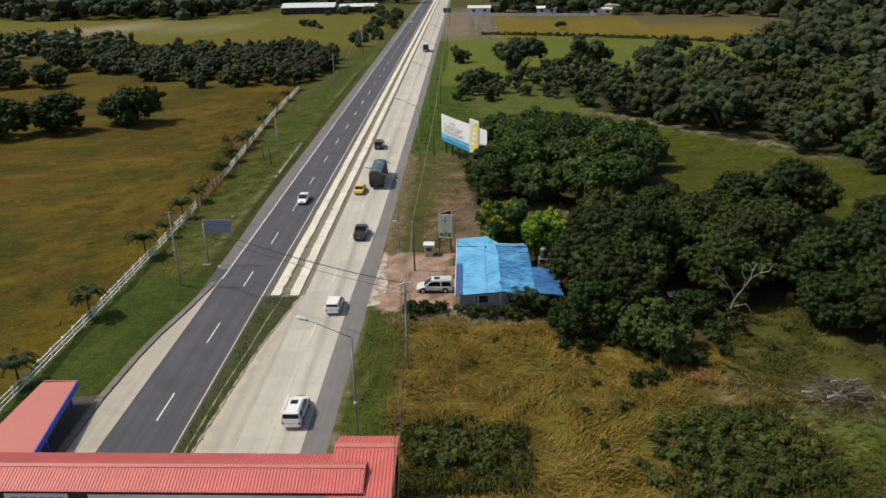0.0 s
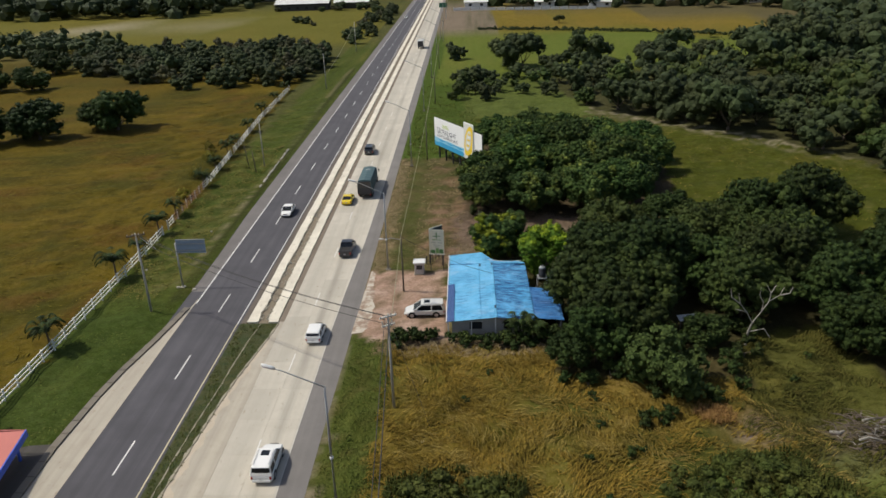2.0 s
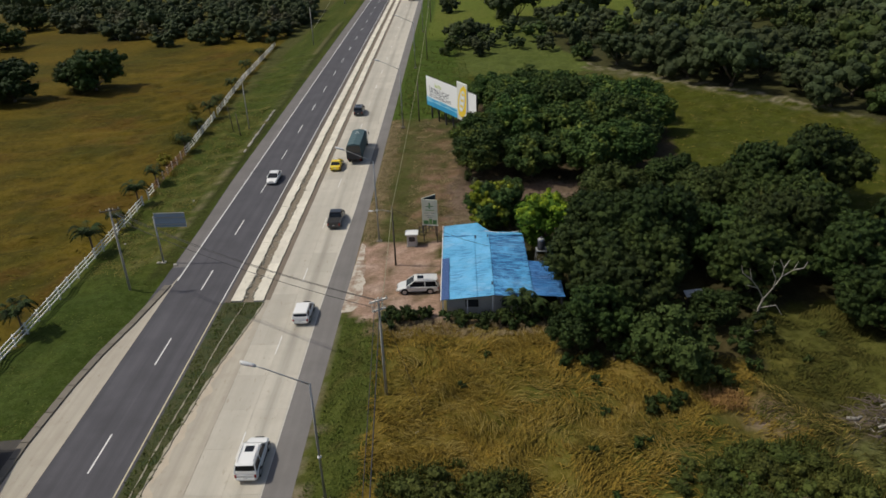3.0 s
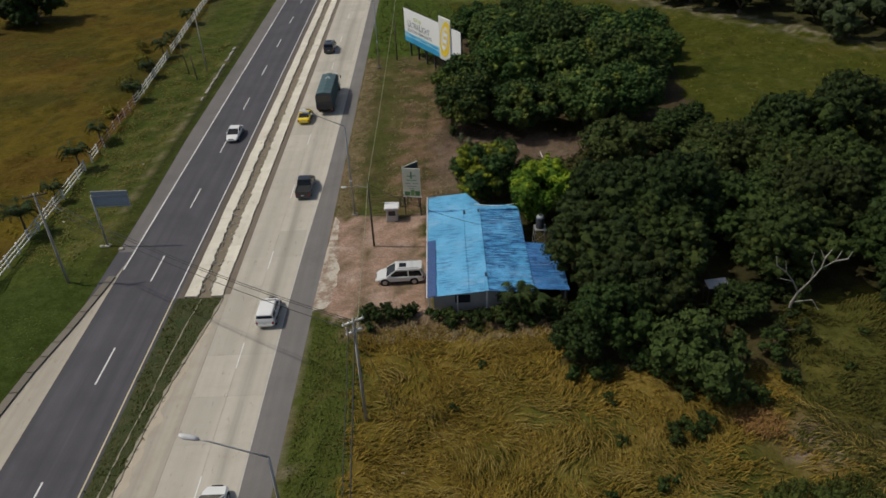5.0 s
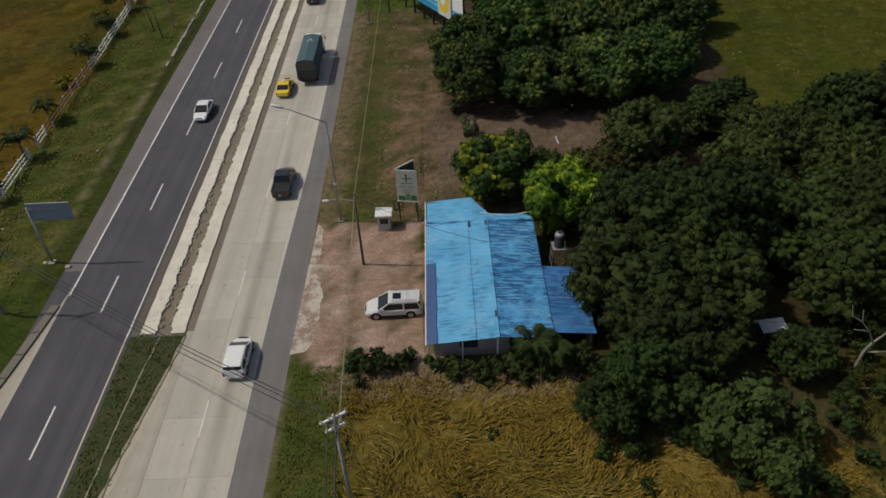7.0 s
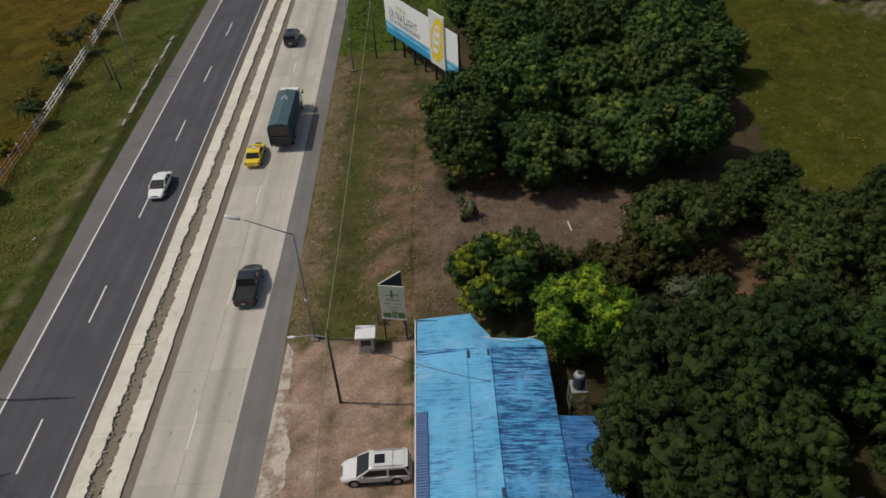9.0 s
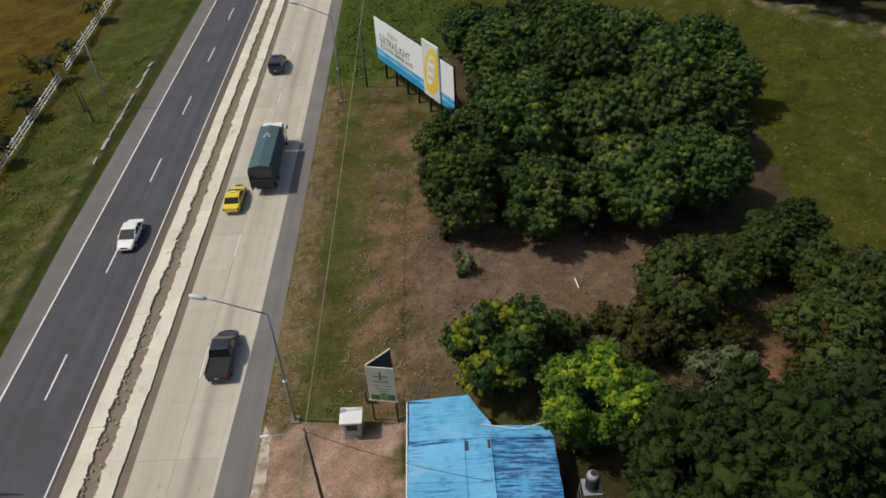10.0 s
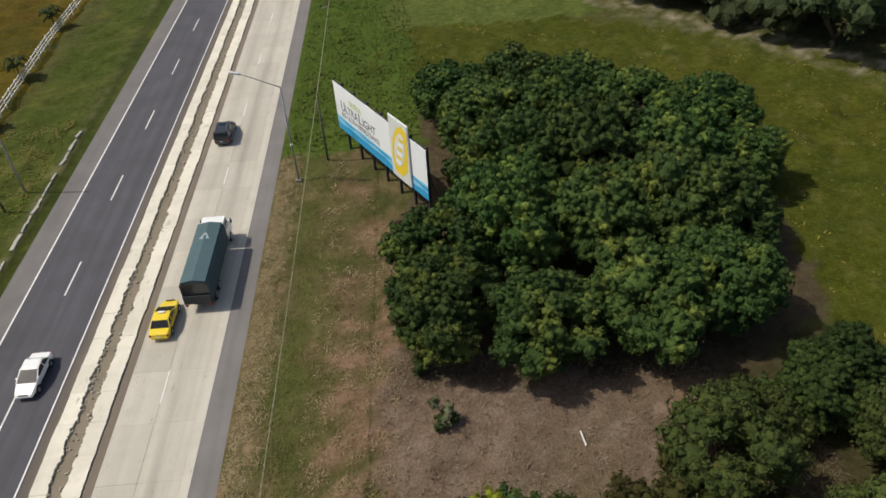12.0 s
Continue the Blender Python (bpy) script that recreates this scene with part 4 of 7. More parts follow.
def plant(masters, places, seed=0, spin=True):
    """Sets the masters, and copies of them, at (x, y, size) places."""
    r = random.Random(seed)
    for i, (x, y, s) in enumerate(places):
        master = masters[r.randrange(len(masters))]
        m = pose(x, y, float(relief(np.array([x]), np.array([y]))[0]) - 0.05, 0, 0, r.uniform(0, 360) if spin else 0) @ Matrix.Diagonal((s, s, s * r.uniform(0.9, 1.1), 1))
        if master.get("free"):
            master.matrix_world = m
            del master["free"]
        else:
            ob = copy_thing(master, Matrix.Identity(4))
            ob.matrix_world = m
    for master in masters:
        if master.get("free"):
            x, y, s = places[0]
            master.matrix_world = pose(x + 1.5, y + 1.0, 0) @ Matrix.Diagonal((s * 0.8, s * 0.8, s * 0.8, 1))
            del master["free"]


def scatter(outline, gap, seed, sizes=(0.8, 1.2), avoid=()):
    """Uneven places in a plan outline, at least gap apart."""
    r = random.Random(seed)
    xs, ys = [p[0] for p in outline], [p[1] for p in outline]
    made = []
    area = (max(xs) - min(xs)) * (max(ys) - min(ys))
    for _ in range(int(area / gap ** 2 * 14)):
        x, y = r.uniform(min(xs), max(xs)), r.uniform(min(ys), max(ys))
        if not inside(np.array([x]), np.array([y]), outline)[0]:
            continue
        if any((x - a) ** 2 + (y - b) ** 2 < gap ** 2 for a, b, _ in made):
            continue
        if any((x - a) ** 2 + (y - b) ** 2 < c ** 2 for a, b, c in avoid):
            continue
        made.append((x, y, r.uniform(*sizes)))
    return made


mango = [park(make_tree("mango_tree", "dense dark green mango tree with a domed crown", "leaf_mango", s, 6.0, 9.2, 0.62, 280, 28, 0.29)) for s in (11, 12, 13, 14)]
plant(mango, [(34.2, 121.8, .86), (42, 119.6, .90), (50, 120, .90), (56.4, 121.8, .82), (34.4, 127.8, .84), (40.5, 131.5, 1.0), (48.5, 130.5, .98), (56, 131, 1.0), (61, 130.5, .74), (41.8, 141, 1.0),
              (50, 141, 1.08), (58.5, 140.5, 1.08), (64.2, 139.5, .82), (40.2, 150, .95), (48.5, 150.5, .98), (56.8, 149.5, 1.0), (64.5, 148.5, .88), (37.2, 157, .78), (44.5, 157.5, .85), (52, 156.5, .85)], 3)
dark = [park(make_tree("shade_tree", "dark green broadleaf tree among thick woods", "leaf_dark", s, 5.2, 8.4, 0.7, 190, 25, 0.29)) for s in (21, 22, 23)]
plant(dark, [(45.0, 82.6, 1.06), (46.3, 92.0, .74), (47.0, 77.2, .92), (46.6, 88.0, 1.04), (52.5, 89.5, 1.12), (51.0, 82.8, .95), (60.0, 88.8, .92), (44.3, 73.8, .74), (56.4, 76.4, .5), (72.5, 75.5, .85), (59.8, 111.6, .66), (62.4, 83.0, 1.0),
             (67.5, 88.5, 1.0), (72.5, 104, 1.15), (80, 107.5, 1.2), (62.8, 114, .6), (74, 83, 1.05), (80.5, 76, 1.15), (77.5, 69.5, 1.0), (83, 87, 1.15), (89, 96, 1.1), (91, 79, 1.1), (88, 68, 1.1), (98, 90, 1.2), (72.5, 93.5, 1.0), (97, 76, 1.2), (105, 100, 1.2), (108, 84, 1.2), (41.3, 72.2, .5)], 5)
olive = [park(make_tree("olive_green_tree", "loose olive green tree with thin foliage", "leaf_olive", s, 4.4, 7.0, 0.7, 130, 34, 0.29, gaps=0.15, core=0.66)) for s in (31, 32)]
plant(olive, [(51.1, 106.8, 1.0), (55.2, 110.4, .66), (60.6, 101.4, .9), (59.4, 94.9, .8), (40.6, 103.2, .5), (64.8, 103.5, 1.0), (68.5, 98.5, .95), (63.4, 108.2, .7), (66.2, 93.6, .9), (51.6, 95.0, .62)], 6)
brown = [park(make_tree("brown_green_shrub", "low brownish olive shrub beside the dry clearing", "leaf_brown", s, 3.0, 3.4, 0.1, 80, 44, 0.25, gaps=0.1, core=0.65, category="shrub")) for s in (35,)]
plant(brown, [(46.8, 102.9, 1.05), (44.6, 105.6, .62), (50.2, 102.6, .8), (53.3, 102.9, .7), (58.0, 99.0, .6), (62.0, 97.6, .9), (49.0, 108.6, .5)], 4)
flush = [park(make_tree("mango_tree_flushing", "mango tree with yellow-green new leaves beside the blue roof", "leaf_mango", 41, 4.9, 7.6, 0.45, 170, 30, 0.31, 5, 0.5, separate=lambda c, r: math.sin(1.5 * c[0] + 0.8 * c[1] + 1.1 * c[2]) + 0.25 * r.normal() - 0.2 * c[0] > 0.42, separate_leaves="leaf_flush"))]
plant(flush, [(35.9, 100.9, .9)], 1, False)
# the sunlit top is put into the leaf colour: clumps picked by height
lime = [park(make_tree("lime_green_tree", "bright green leafy tree, its sunlit top coloured lime, behind the house", "leaf_lime", 43, 4.5, 7.8, 0.5, 190, 40, 0.28, 5, 0.5, core=0.68, separate=lambda c, r: c[2] + r.normal() * 0.4 - 0.12 * c[1] > 6.7, separate_leaves="leaf_lime_new"))]
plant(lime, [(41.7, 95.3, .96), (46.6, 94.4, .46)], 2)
almond = [park(make_tree("round_leaf_tree", "low tree with large round mid-green leaves at the wood's edge", "leaf_round", 45, 3.9, 6.4, 0.5, 90, 22, 0.42, 5, 0.8, core=0.7))]
plant(almond, [(50.7, 68.6, 1.0)], 2)
grey = [park(make_tree("grey_leaved_shrub", "pale grey-green flowering shrub among the trees", "leaf_grey", 47, 1.7, 3.6, 0.6, 40, 60, 0.24, 5, gaps=0.2, core=0.5, category="shrub"))]
plant(grey, [(50.3, 98.2, 1.2), (53.0, 99.6, .95), (61, 98.5, 1.0), (33.3, 113.8, .6)], 3)

bush = [park(make_tree("bush", "low dense green bush", "leaf_dark", s, 1.5, 2.1, 0.05, 36, 60, 0.22, 5, limbs=3, category="bush")) for s in (51, 52)]
plant(bush, [(22.9, 78.8, .6), (23.7, 78.7, .7), (24.5, 78.6, .72), (25.3, 78.5, .74), (26.1, 78.6, .74), (26.9, 78.5, .62), (28.6, 78.0, .55), (29.8, 77.7, .6), (31.0, 77.5, .66), (32.3, 77.6, .6), (33.5, 77.4, .72), (34.7, 77.7, .7), (35.8, 77.3, .8), (30.2, 76.7, .45), (32.8, 76.5, .5), (37.4, 77.0, .7), (39.3, 77.2, .8), (38.6, 78.6, .8), (41, 77.5, .9), (22.8, 77.0, .45),
             (42.9, 66.9, .4), (47.4, 62.8, .7), (48.6, 63.4, .7), (49.6, 64.0, .6), (58.3, 111.4, .9), (54.8, 66.4, .8), (47.2, 70.0, 1.0), (49.2, 67.3, .7), (45.2, 70.5, .9), (42.8, 69.3, .8), (40.2, 69.8, .6), (57.5, 71.5, .9), (59.8, 74, 1.0), (61.5, 78.5, 1.1),
             (33.5, 113.2, .55), (58, 68.5, .6), (31.5, 118.5, .7), (30.5, 66.5, .28), (43, 62.8, .36), (41, 57.5, .34), (44.6, 58.4, .42), (45.9, 58.9, .34), (33, 71.8, .3), (42.2, 52.2, .4), (63.2, 69.8, .4), (66, 73.5, .35)], 7)
shrub = [park(make_tree("shrub", "leafy green shrub in tall grass", "leaf_shrub", s, 1.7, 1.6, 0.02, 60, 60, 0.19, 5, gaps=0.35, core=0.6, limbs=3, category="shrub")) for s in (55, 56)]
plant(shrub, [(28.2, 53.4, 1.0), (30.3, 53.2, 1.1), (32.2, 52.0, 1.0), (29.2, 50.6, 1.0), (31.4, 49.6, .9), (26.4, 53.0, .9), (27.0, 50.4, .9), (25.4, 51.2, .6), (33.6, 50.6, .7),
              (48.5, 50.5, .9), (50.8, 51.2, 1.0), (53, 50.2, 1.1), (51.8, 47.6, 1.1), (54.8, 47.8, 1.0), (49.5, 46.5, .9), (56.5, 50.2, .9), (58.2, 48.0, .9), (53.5, 54.5, .9), (56.8, 54.0, .9), (59.5, 51.5, .7), (47.3, 53.8, .6), (45.8, 47.8, .7), (50, 54, .9), (52.3, 56.2, .8), (55.4, 56, .85), (57.8, 55.4, .7), (51.6, 53, .9), (55.2, 52, 1.0), (58.0, 52.4, .8), (46.8, 51.4, .5), (48.0, 55.6, .5), (54.0, 57.6, .5), (59.6, 54.2, .5), (61.0, 49.6, .6), (44.6, 50.0, .45), (56.9, 57.4, .45), (24.4, 53.8, .45), (34.6, 53.2, .5), (33.0, 54.4, .45), (28.0, 55.4, .4)], 8)
plant([park(make_tree("yellow_shrub", "yellow-green leafy shrub by the rail fence", "leaf_yellow", 57, 1.5, 2.2, 0.05, 26, 50, 0.30, 5, gaps=0.35, core=0.5, limbs=3, category="shrub"))], [(-22.1, 152.0, 1.1), (-21.4, 141.6, 1.1), (-19.9, 131.0, .8), (-25.6, 162.0, .8)], 3)

# open field trees and thickets on the far side of the fence
plant([park(make_tree("field_tree", "spreading dark tree alone in the dry field", "leaf_dark", s, 6.0, 9.0, 0.5, 110, 16, 0.40, 4, 0.6)) for s in (61, 62)],
      [(-55.5, 184, 1.15), (-60.5, 186, .85), (-71, 176, 1.12), (-76, 178, .8), (-82, 171, 1.0), (-91, 170, 1.0), (-118, 272, .95), (-108, 240, .9), (-121, 240, 1.0), (-132, 246, 1.0), (-100, 186, .9)], 9)


def far_kind(name, label, leaf, seeds, radius, height, base, dense=8, leaf_size=0.46):
    return [park(make_tree(name, label, leaf, q, radius, height, base, 40, dense, leaf_size, 3, 0.6, core=0.88, limbs=3, apart=0.66)) for q in seeds]


far_dark = far_kind("woodland_tree", "dark green tree in the woods past the pasture", "leaf_far", (71, 72), 5.4, 7.8, 0.2)
far_olive = far_kind("woodland_tree", "olive green tree in the woods past the pasture", "leaf_olive", (73, 74), 4.8, 7.0, 0.2)
thicket = far_kind("thicket_bush", "broad dark bush in the thicket by the field", "leaf_far", (75, 76), 5.6, 6.0, -0.6, 8, 0.46)
thicket_pale = far_kind("thicket_bush", "dull olive-grey bush in the thicket by the field", "leaf_dull", (77,), 5.0, 5.6, -0.6, 8, 0.46)
spots = scatter([(-20, 245), (-44, 234), (-60, 234), (-78, 248), (-112, 276), (-140, 302), (-95, 325), (-45, 322), (-22, 296)], 7.6, 11, (0.55, 1.0))
spots += scatter([(-20, 330), (-10.5, 330), (-11, 480), (-24, 480)], 9.0, 13, (0.5, 0.85))
spots += [(-52, 494, .7), (-47, 497, .8), (-34, 496, .7), (-58, 490, .45), (-90, 500, .6), (-28, 500, .9), (-56, 420, .6), (-62, 426, .5), (-50, 410, .45)]
pale = [p for k, p in enumerate(spots) if k % 4 == 1]
plant(thicket, [p for p in spots if p not in pale], 10)
plant(thicket_pale, pale, 12)
woods = scatter(FAR_WOODS, 7.4, 14, (0.6, 1.45))
woods += scatter([(26, 205), (40, 208), (38, 222), (28, 236)], 7.0, 15, (0.6, 0.9))
woods = [(x, y, s * (0.62 if y > 203 and x < 125 else 1.0)) for x, y, s in woods]
near_woods = [p for p in woods if p[0] < 140 and p[1] < 235]
r3 = random.Random(4)
olive_part = [p for p in near_woods if r3.random() < 0.28]
plant(far_olive, olive_part, 21)
plant(far_dark, [p for p in near_woods if p not in olive_part] + [(47, 260, 1.45), (50.5, 264, 1.3), (44, 263, 1.1), (58, 250, .8), (72, 270, 1.25), (78, 272, .9), (66, 262, .7), (92, 256, 1.1), (96, 262, 1.1), (106, 282, 1.2), (101, 276, .8), (112, 268, .9), (27, 281, .75), (31.5, 227, .8), (36, 230, .8), (77.5, 390, .55), (132, 322, .5), (126, 256, 1.5), (134, 262, 1.7), (142, 266, 1.8), (150, 270, 1.7), (158, 274, 1.7), (166, 274, 1.5), (138, 252, 1.5), (148, 255, 1.6), (158, 258, 1.5), (141, 296, .9)], 22)


def distant(name, label, leaf, places, seed, dense=0.6, size=1.4, per=3, lobes=10):
    """Woods too far off to tell tree from tree, as one mesh."""
    forms = [crown_mesh(q, 5.4, 7.6, -0.4, lobes, dense, size, per, 0.6, core=0.9)[0][0] for q in (81, 82, 83)]
    forms = [(np.array(v), f) for v, f in forms]
    r = np.random.default_rng(seed)
    verts, faces, base = [], [], 0
    for x, y, s in places:
        v, f = forms[int(r.integers(3))]
        a = r.uniform(0, 6.28)
        turn = np.array([[math.cos(a), -math.sin(a), 0], [math.sin(a), math.cos(a), 0], [0, 0, r.uniform(0.8, 1.25)]])
        verts.append((v * s) @ turn.T + np.array([x, y, 0]))
        faces.extend([[i + base for i in q] for q in f])
        base += len(v)
    return tagged(raw_mesh(name, np.concatenate(verts).tolist(), faces, leaf), label, "woods", kind="stuff")


rest = [p for p in woods if p not in near_woods]
rest += scatter([(-220, 300), (-125, 312), (-125, 346), (-260, 366)], 8.5, 12, (0.7, 1.1))
distant("woods", "dark green woods beyond the pasture", "leaf_far", rest, 1)
rest = scatter([(-420, 492), (-150, 480), (-120, 505), (-90, 640), (-420, 700)], 13.0, 16, (1.0, 2.0))
rest += scatter([(60, 480), (110, 468), (330, 380), (440, 480), (300, 700), (40, 700)], 14.0, 17, (0.9, 1.9))
rest += scatter([(-70, 590), (-14, 580), (-14, 760), (-90, 760)], 12.0, 18, (0.9, 1.6))
rest += scatter([(175, 315), (300, 265), (340, 370), (190, 372)], 11.0, 19, (0.8, 1.5))
distant("hedgerow", "low dark hedgerow between distant fields", "leaf_far", [(38 + 1.25 * k, 369.5 + 0.8 * math.sin(k * 0.35) - 0.22 * k - 0.0036 * k * k, 0.17 + 0.04 * math.sin(k * 2.3)) for k in range(84)], 3, 0.3, 2.0, 3, 8)
distant("tree_belt", "distant belt of trees on the plain", "leaf_far", rest, 2, 0.2, 2.2, 3, 6)


# ---- poles, lamps and wires ----
def sag(a, b, drop, n=10):
    a, b = Vector(a), Vector(b)
    return [tuple(a.lerp(b, k / n) - Vector((0, 0, 4 * drop * (k / n) * (1 - k / n)))) for k in range(n + 1)]


def make_lamp(m):
    root = thing("street_lamp", "tall grey steel street lamp with one long arm over the road", "street lamp", m, "street lamps along the road")
    part("pole", tube([(0, 0, 0), (0, 0, 5.5), (0.05, 0, 11.1)], [0.13, 0.10, 0.075], 10), "galvanised", root, smooth=True)
    part("base_plate", box(-0.35, 0.35, -0.35, 0.35, -0.2, 0.18, 0.03), "kerb", root, "square concrete footing")
    part("arm", tube([(0.05, 0, 11.05), (-0.9, 0, 11.5), (-3.0, 0, 12.5), (-3.6, 0, 12.72)], [0.06, 0.05, 0.045, 0.04], 8), "galvanised", root, smooth=True)
    part("band", tube([(0, 0, 4.4), (0, 0, 4.55)], 0.16, 10), "lamp_head", root, "pale band round the pole")
    head = part("lamp_head", loft([[(-3.5 - t * 1.0, w * s, 12.70 + t * 0.32 + h) for s, h in ((-1, 0), (-0.7, 0.12), (0.7, 0.12), (1, 0), (0.7, -0.08), (-0.7, -0.08))] for t, w in ((0, 0.07), (0.25, 0.17), (0.8, 0.19), (1, 0.10))]), "lamp_head", root, "long grey lamp head", smooth=True)
    part("lens", loft([[(-3.8 - t * 0.6, w * s, 12.74 + t * 0.20 + h) for s, h in ((-1, 0), (1, 0), (0.6, -0.06), (-0.6, -0.06))] for t, w in ((0, 0.11), (1, 0.13))]), "lamp_glass", head)
    return root


lamp = make_lamp(pose(20.0, 52.8, 0))
for y in (97.9, 147.2, 196.5, 245.5, 294.5, 343.0, 392.0, 441.0, 490.0):
    copy_thing(lamp, pose(19.95, y, 0))


def make_pole(name, x, y, height, label, material="pole_concrete", crossarms=1, lean=0.0, turn=0.0, girth=0.15):
    root = thing(name, label, "utility pole", pose(x, y, 0, 0, lean, turn))
    part("shaft", tube([(0, 0, -0.3), (0, 0, height * 0.5), (0, 0, height)], [girth, girth * 0.85, girth * 0.65], 8), material, root, smooth=True)
    for k in range(crossarms):
        z = height - 0.35 - 0.9 * k
        arm_half = 1.05 if crossarms == 1 else 0.85 - 0.2 * k
        arm = part("crossarm", box(-arm_half, arm_half, -0.07, 0.07, z, z + 0.14, 0.01), "white_wood" if crossarms > 1 else "pole_wood", root)
        for u in (-0.9 * arm_half, -0.33 * arm_half, 0.33 * arm_half, 0.9 * arm_half):
            part("insulator", tube([(u, 0, z + 0.14), (u, 0, z + 0.24), (u, 0, z + 0.34)], [0.035, 0.06, 0.03], 6), "insulator", arm)
        part("brace", tube([(-0.65 * arm_half, 0.08, z), (0, 0.12, z - 0.6)], 0.02, 5), "steel_dark", root)
        part("brace", tube([(0.65 * arm_half, 0.08, z), (0, 0.12, z - 0.6)], 0.02, 5), "steel_dark", root)
    return root


corner = make_pole("utility_pole", 23.5, 66.1, 10.1, "leaning grey concrete utility pole with cross-arms in the grass", crossarms=2, turn=30)
part("fuse", tube([(0.45, 0.2, 8.7), (0.5, 0.3, 9.3)], 0.06, 6), "insulator", corner)
part("fuse", tube([(-0.45, 0.2, 8.7), (-0.5, 0.3, 9.3)], 0.06, 6), "insulator", corner)
part("stay_wire", tube([(0.2, -0.5, 8.8), (1.6, -4.5, -0.2)], 0.02, 5), "wire", corner)
yard_pole = make_pole("utility_pole", 22.6, 91.1, 7.9, "dark wooden pole with a short lamp arm in the yard", "pole_wood", 0, girth=0.12)
part("lamp_arm", tube([(0, 0, 7.2), (-1.2, 0, 7.45), (-2.3, 0, 7.35)], 0.03, 6), "galvanised", yard_pole)
part("lamp_head", loft([[(-2.2 - t * 0.55, w * s, 7.33 + h) for s, h in ((-1, 0), (-.6, .08), (.6, .08), (1, 0), (.6, -.06), (-.6, -.06))] for t, w in ((0, .05), (.4, .13), (1, .08))]), "lamp_head", yard_pole, "small grey lamp head")
make_pole("utility_pole", 22.9, 150.8, 8.3, "dark slim wooden utility pole beside the billboard", "pole_wood", 0, girth=0.12)
make_pole("utility_pole", 22.6, 205.0, 8.6, "slim utility pole on the green verge", "pole_wood", 0, girth=0.12)
make_pole("utility_pole", 21.9, 262.0, 8.6, "slim utility pole on the green verge", "pole_wood", 0, girth=0.12)
make_pole("utility_pole", 21.5, 330.0, 9.0, "slim utility pole on the green verge", "pole_concrete", 1, girth=0.12)
make_pole("utility_pole", 26.2, 22.0, 10.1, "grey concrete utility pole with a cross-arm", "pole_concrete", 1)
left_pole = make_pole("utility_pole", -8.6, 86.6, 10.5, "grey concrete utility pole with cross-arm on the verge", crossarms=1, turn=25)
part("stay", tube([(0.5, -0.3, 9.9), (1.9, -1.2, 8.6)], 0.04, 5), "galvanised", left_pole)
make_pole("utility_pole", -10.0, 148.9, 10.2, "slim grey utility pole on the verge", crossarms=0, girth=0.12)
make_pole("utility_pole", -10.8, 145.4, 4.4, "short dark leaning post on the verge", "pole_wood", 0, lean=-4, girth=0.12)
make_pole("utility_pole", -13.2, 149.0, 5.0, "slim dark leaning post on the verge", "pole_wood", 0, lean=-5, girth=0.09)
make_pole("utility_pole", -11.6, 231.0, 10.6, "slim grey utility pole on the verge", crossarms=0, girth=0.13)
make_pole("utility_pole", -13.1, 310.0, 11.5, "slim grey utility pole on the verge", crossarms=0, girth=0.15)


def wire(name, a, b, drop, radius, label, material="wire"):
    return tagged(part(name, tube(sag(a, b, drop, 14), radius, 5), material), label, "cable")


for k, (dx, dz) in enumerate(((-0.3, 0.0), (0.3, -0.1), (0.0, -0.9))):
    wire("overhead_wire", (23.5 + dx, 66.1, 9.9 + dz), (-8.6 + dx, 86.6, 10.4 + dz), 0.9, 0.026, "thin black overhead wire crossing the road")
wire("overhead_wire", (23.5, 66.1, 8.6), (26.2, 22.0, 8.8), 0.7, 0.045, "thin black overhead wire over the grass")
wire("overhead_wire", (23.2, 66.1, 9.8), (25.9, 22.0, 9.9), 0.7, 0.03, "thin black overhead wire over the grass")
ROUTE = [(23.5, 66.1, 8.0), (22.62, 91.1, 7.75), (22.9, 150.8, 8.1), (22.6, 205.0, 8.4), (21.9, 262.0, 8.4), (21.5, 330.0, 8.6)]
for a, b in zip(ROUTE[:3], ROUTE[1:3]):
    line = sag(a, b, 0.35, int((b[1] - a[1]) * 8))
    strands = bmesh.new()
    for turn_start in (0.0, math.pi):
        tube([(x + 0.030 * math.cos(k * 0.62 + turn_start), y, z + 0.030 * math.sin(k * 0.62 + turn_start)) for k, (x, y, z) in enumerate(line)], 0.018, 5, strands)
    tagged(part("twisted_cable", strands, "cable"), "thick olive twisted service cable between poles", "cable")
for a, b in zip(ROUTE[2:], ROUTE[3:]):
    wire("twisted_cable", a, b, 0.35, 0.042, "thick grey twisted service cable between poles", "cable")
wire("service_wire", (22.62, 91.1, 7.6), (33.9, 90.0, 2.9), 0.5, 0.02, "thin service wire to the house roof")
wire("service_wire", (-11.6, 231.0, 4.0), (-13.1, 310.0, 10.6), 1.0, 0.05, "slack wire between roadside poles", "cable")

# ---- white rail fence along the verge ----
FENCE = [(-15.9, 40), (-16.1, 78), (-16.5, 98), (-16.9, 112), (-17.5, 125), (-18.1, 140), (-19.6, 162), (-21.6, 190), (-22.8, 232)]


def fence_x(y):
    return float(np.interp(y, [p[1] for p in FENCE], [p[0] for p in FENCE]))


fence = thing("rail_fence", "weathered white wooden three-rail fence, part of it rusty brown", "fence", kind="structure")
post_mesh = rail_mesh = None
fy = 40.0
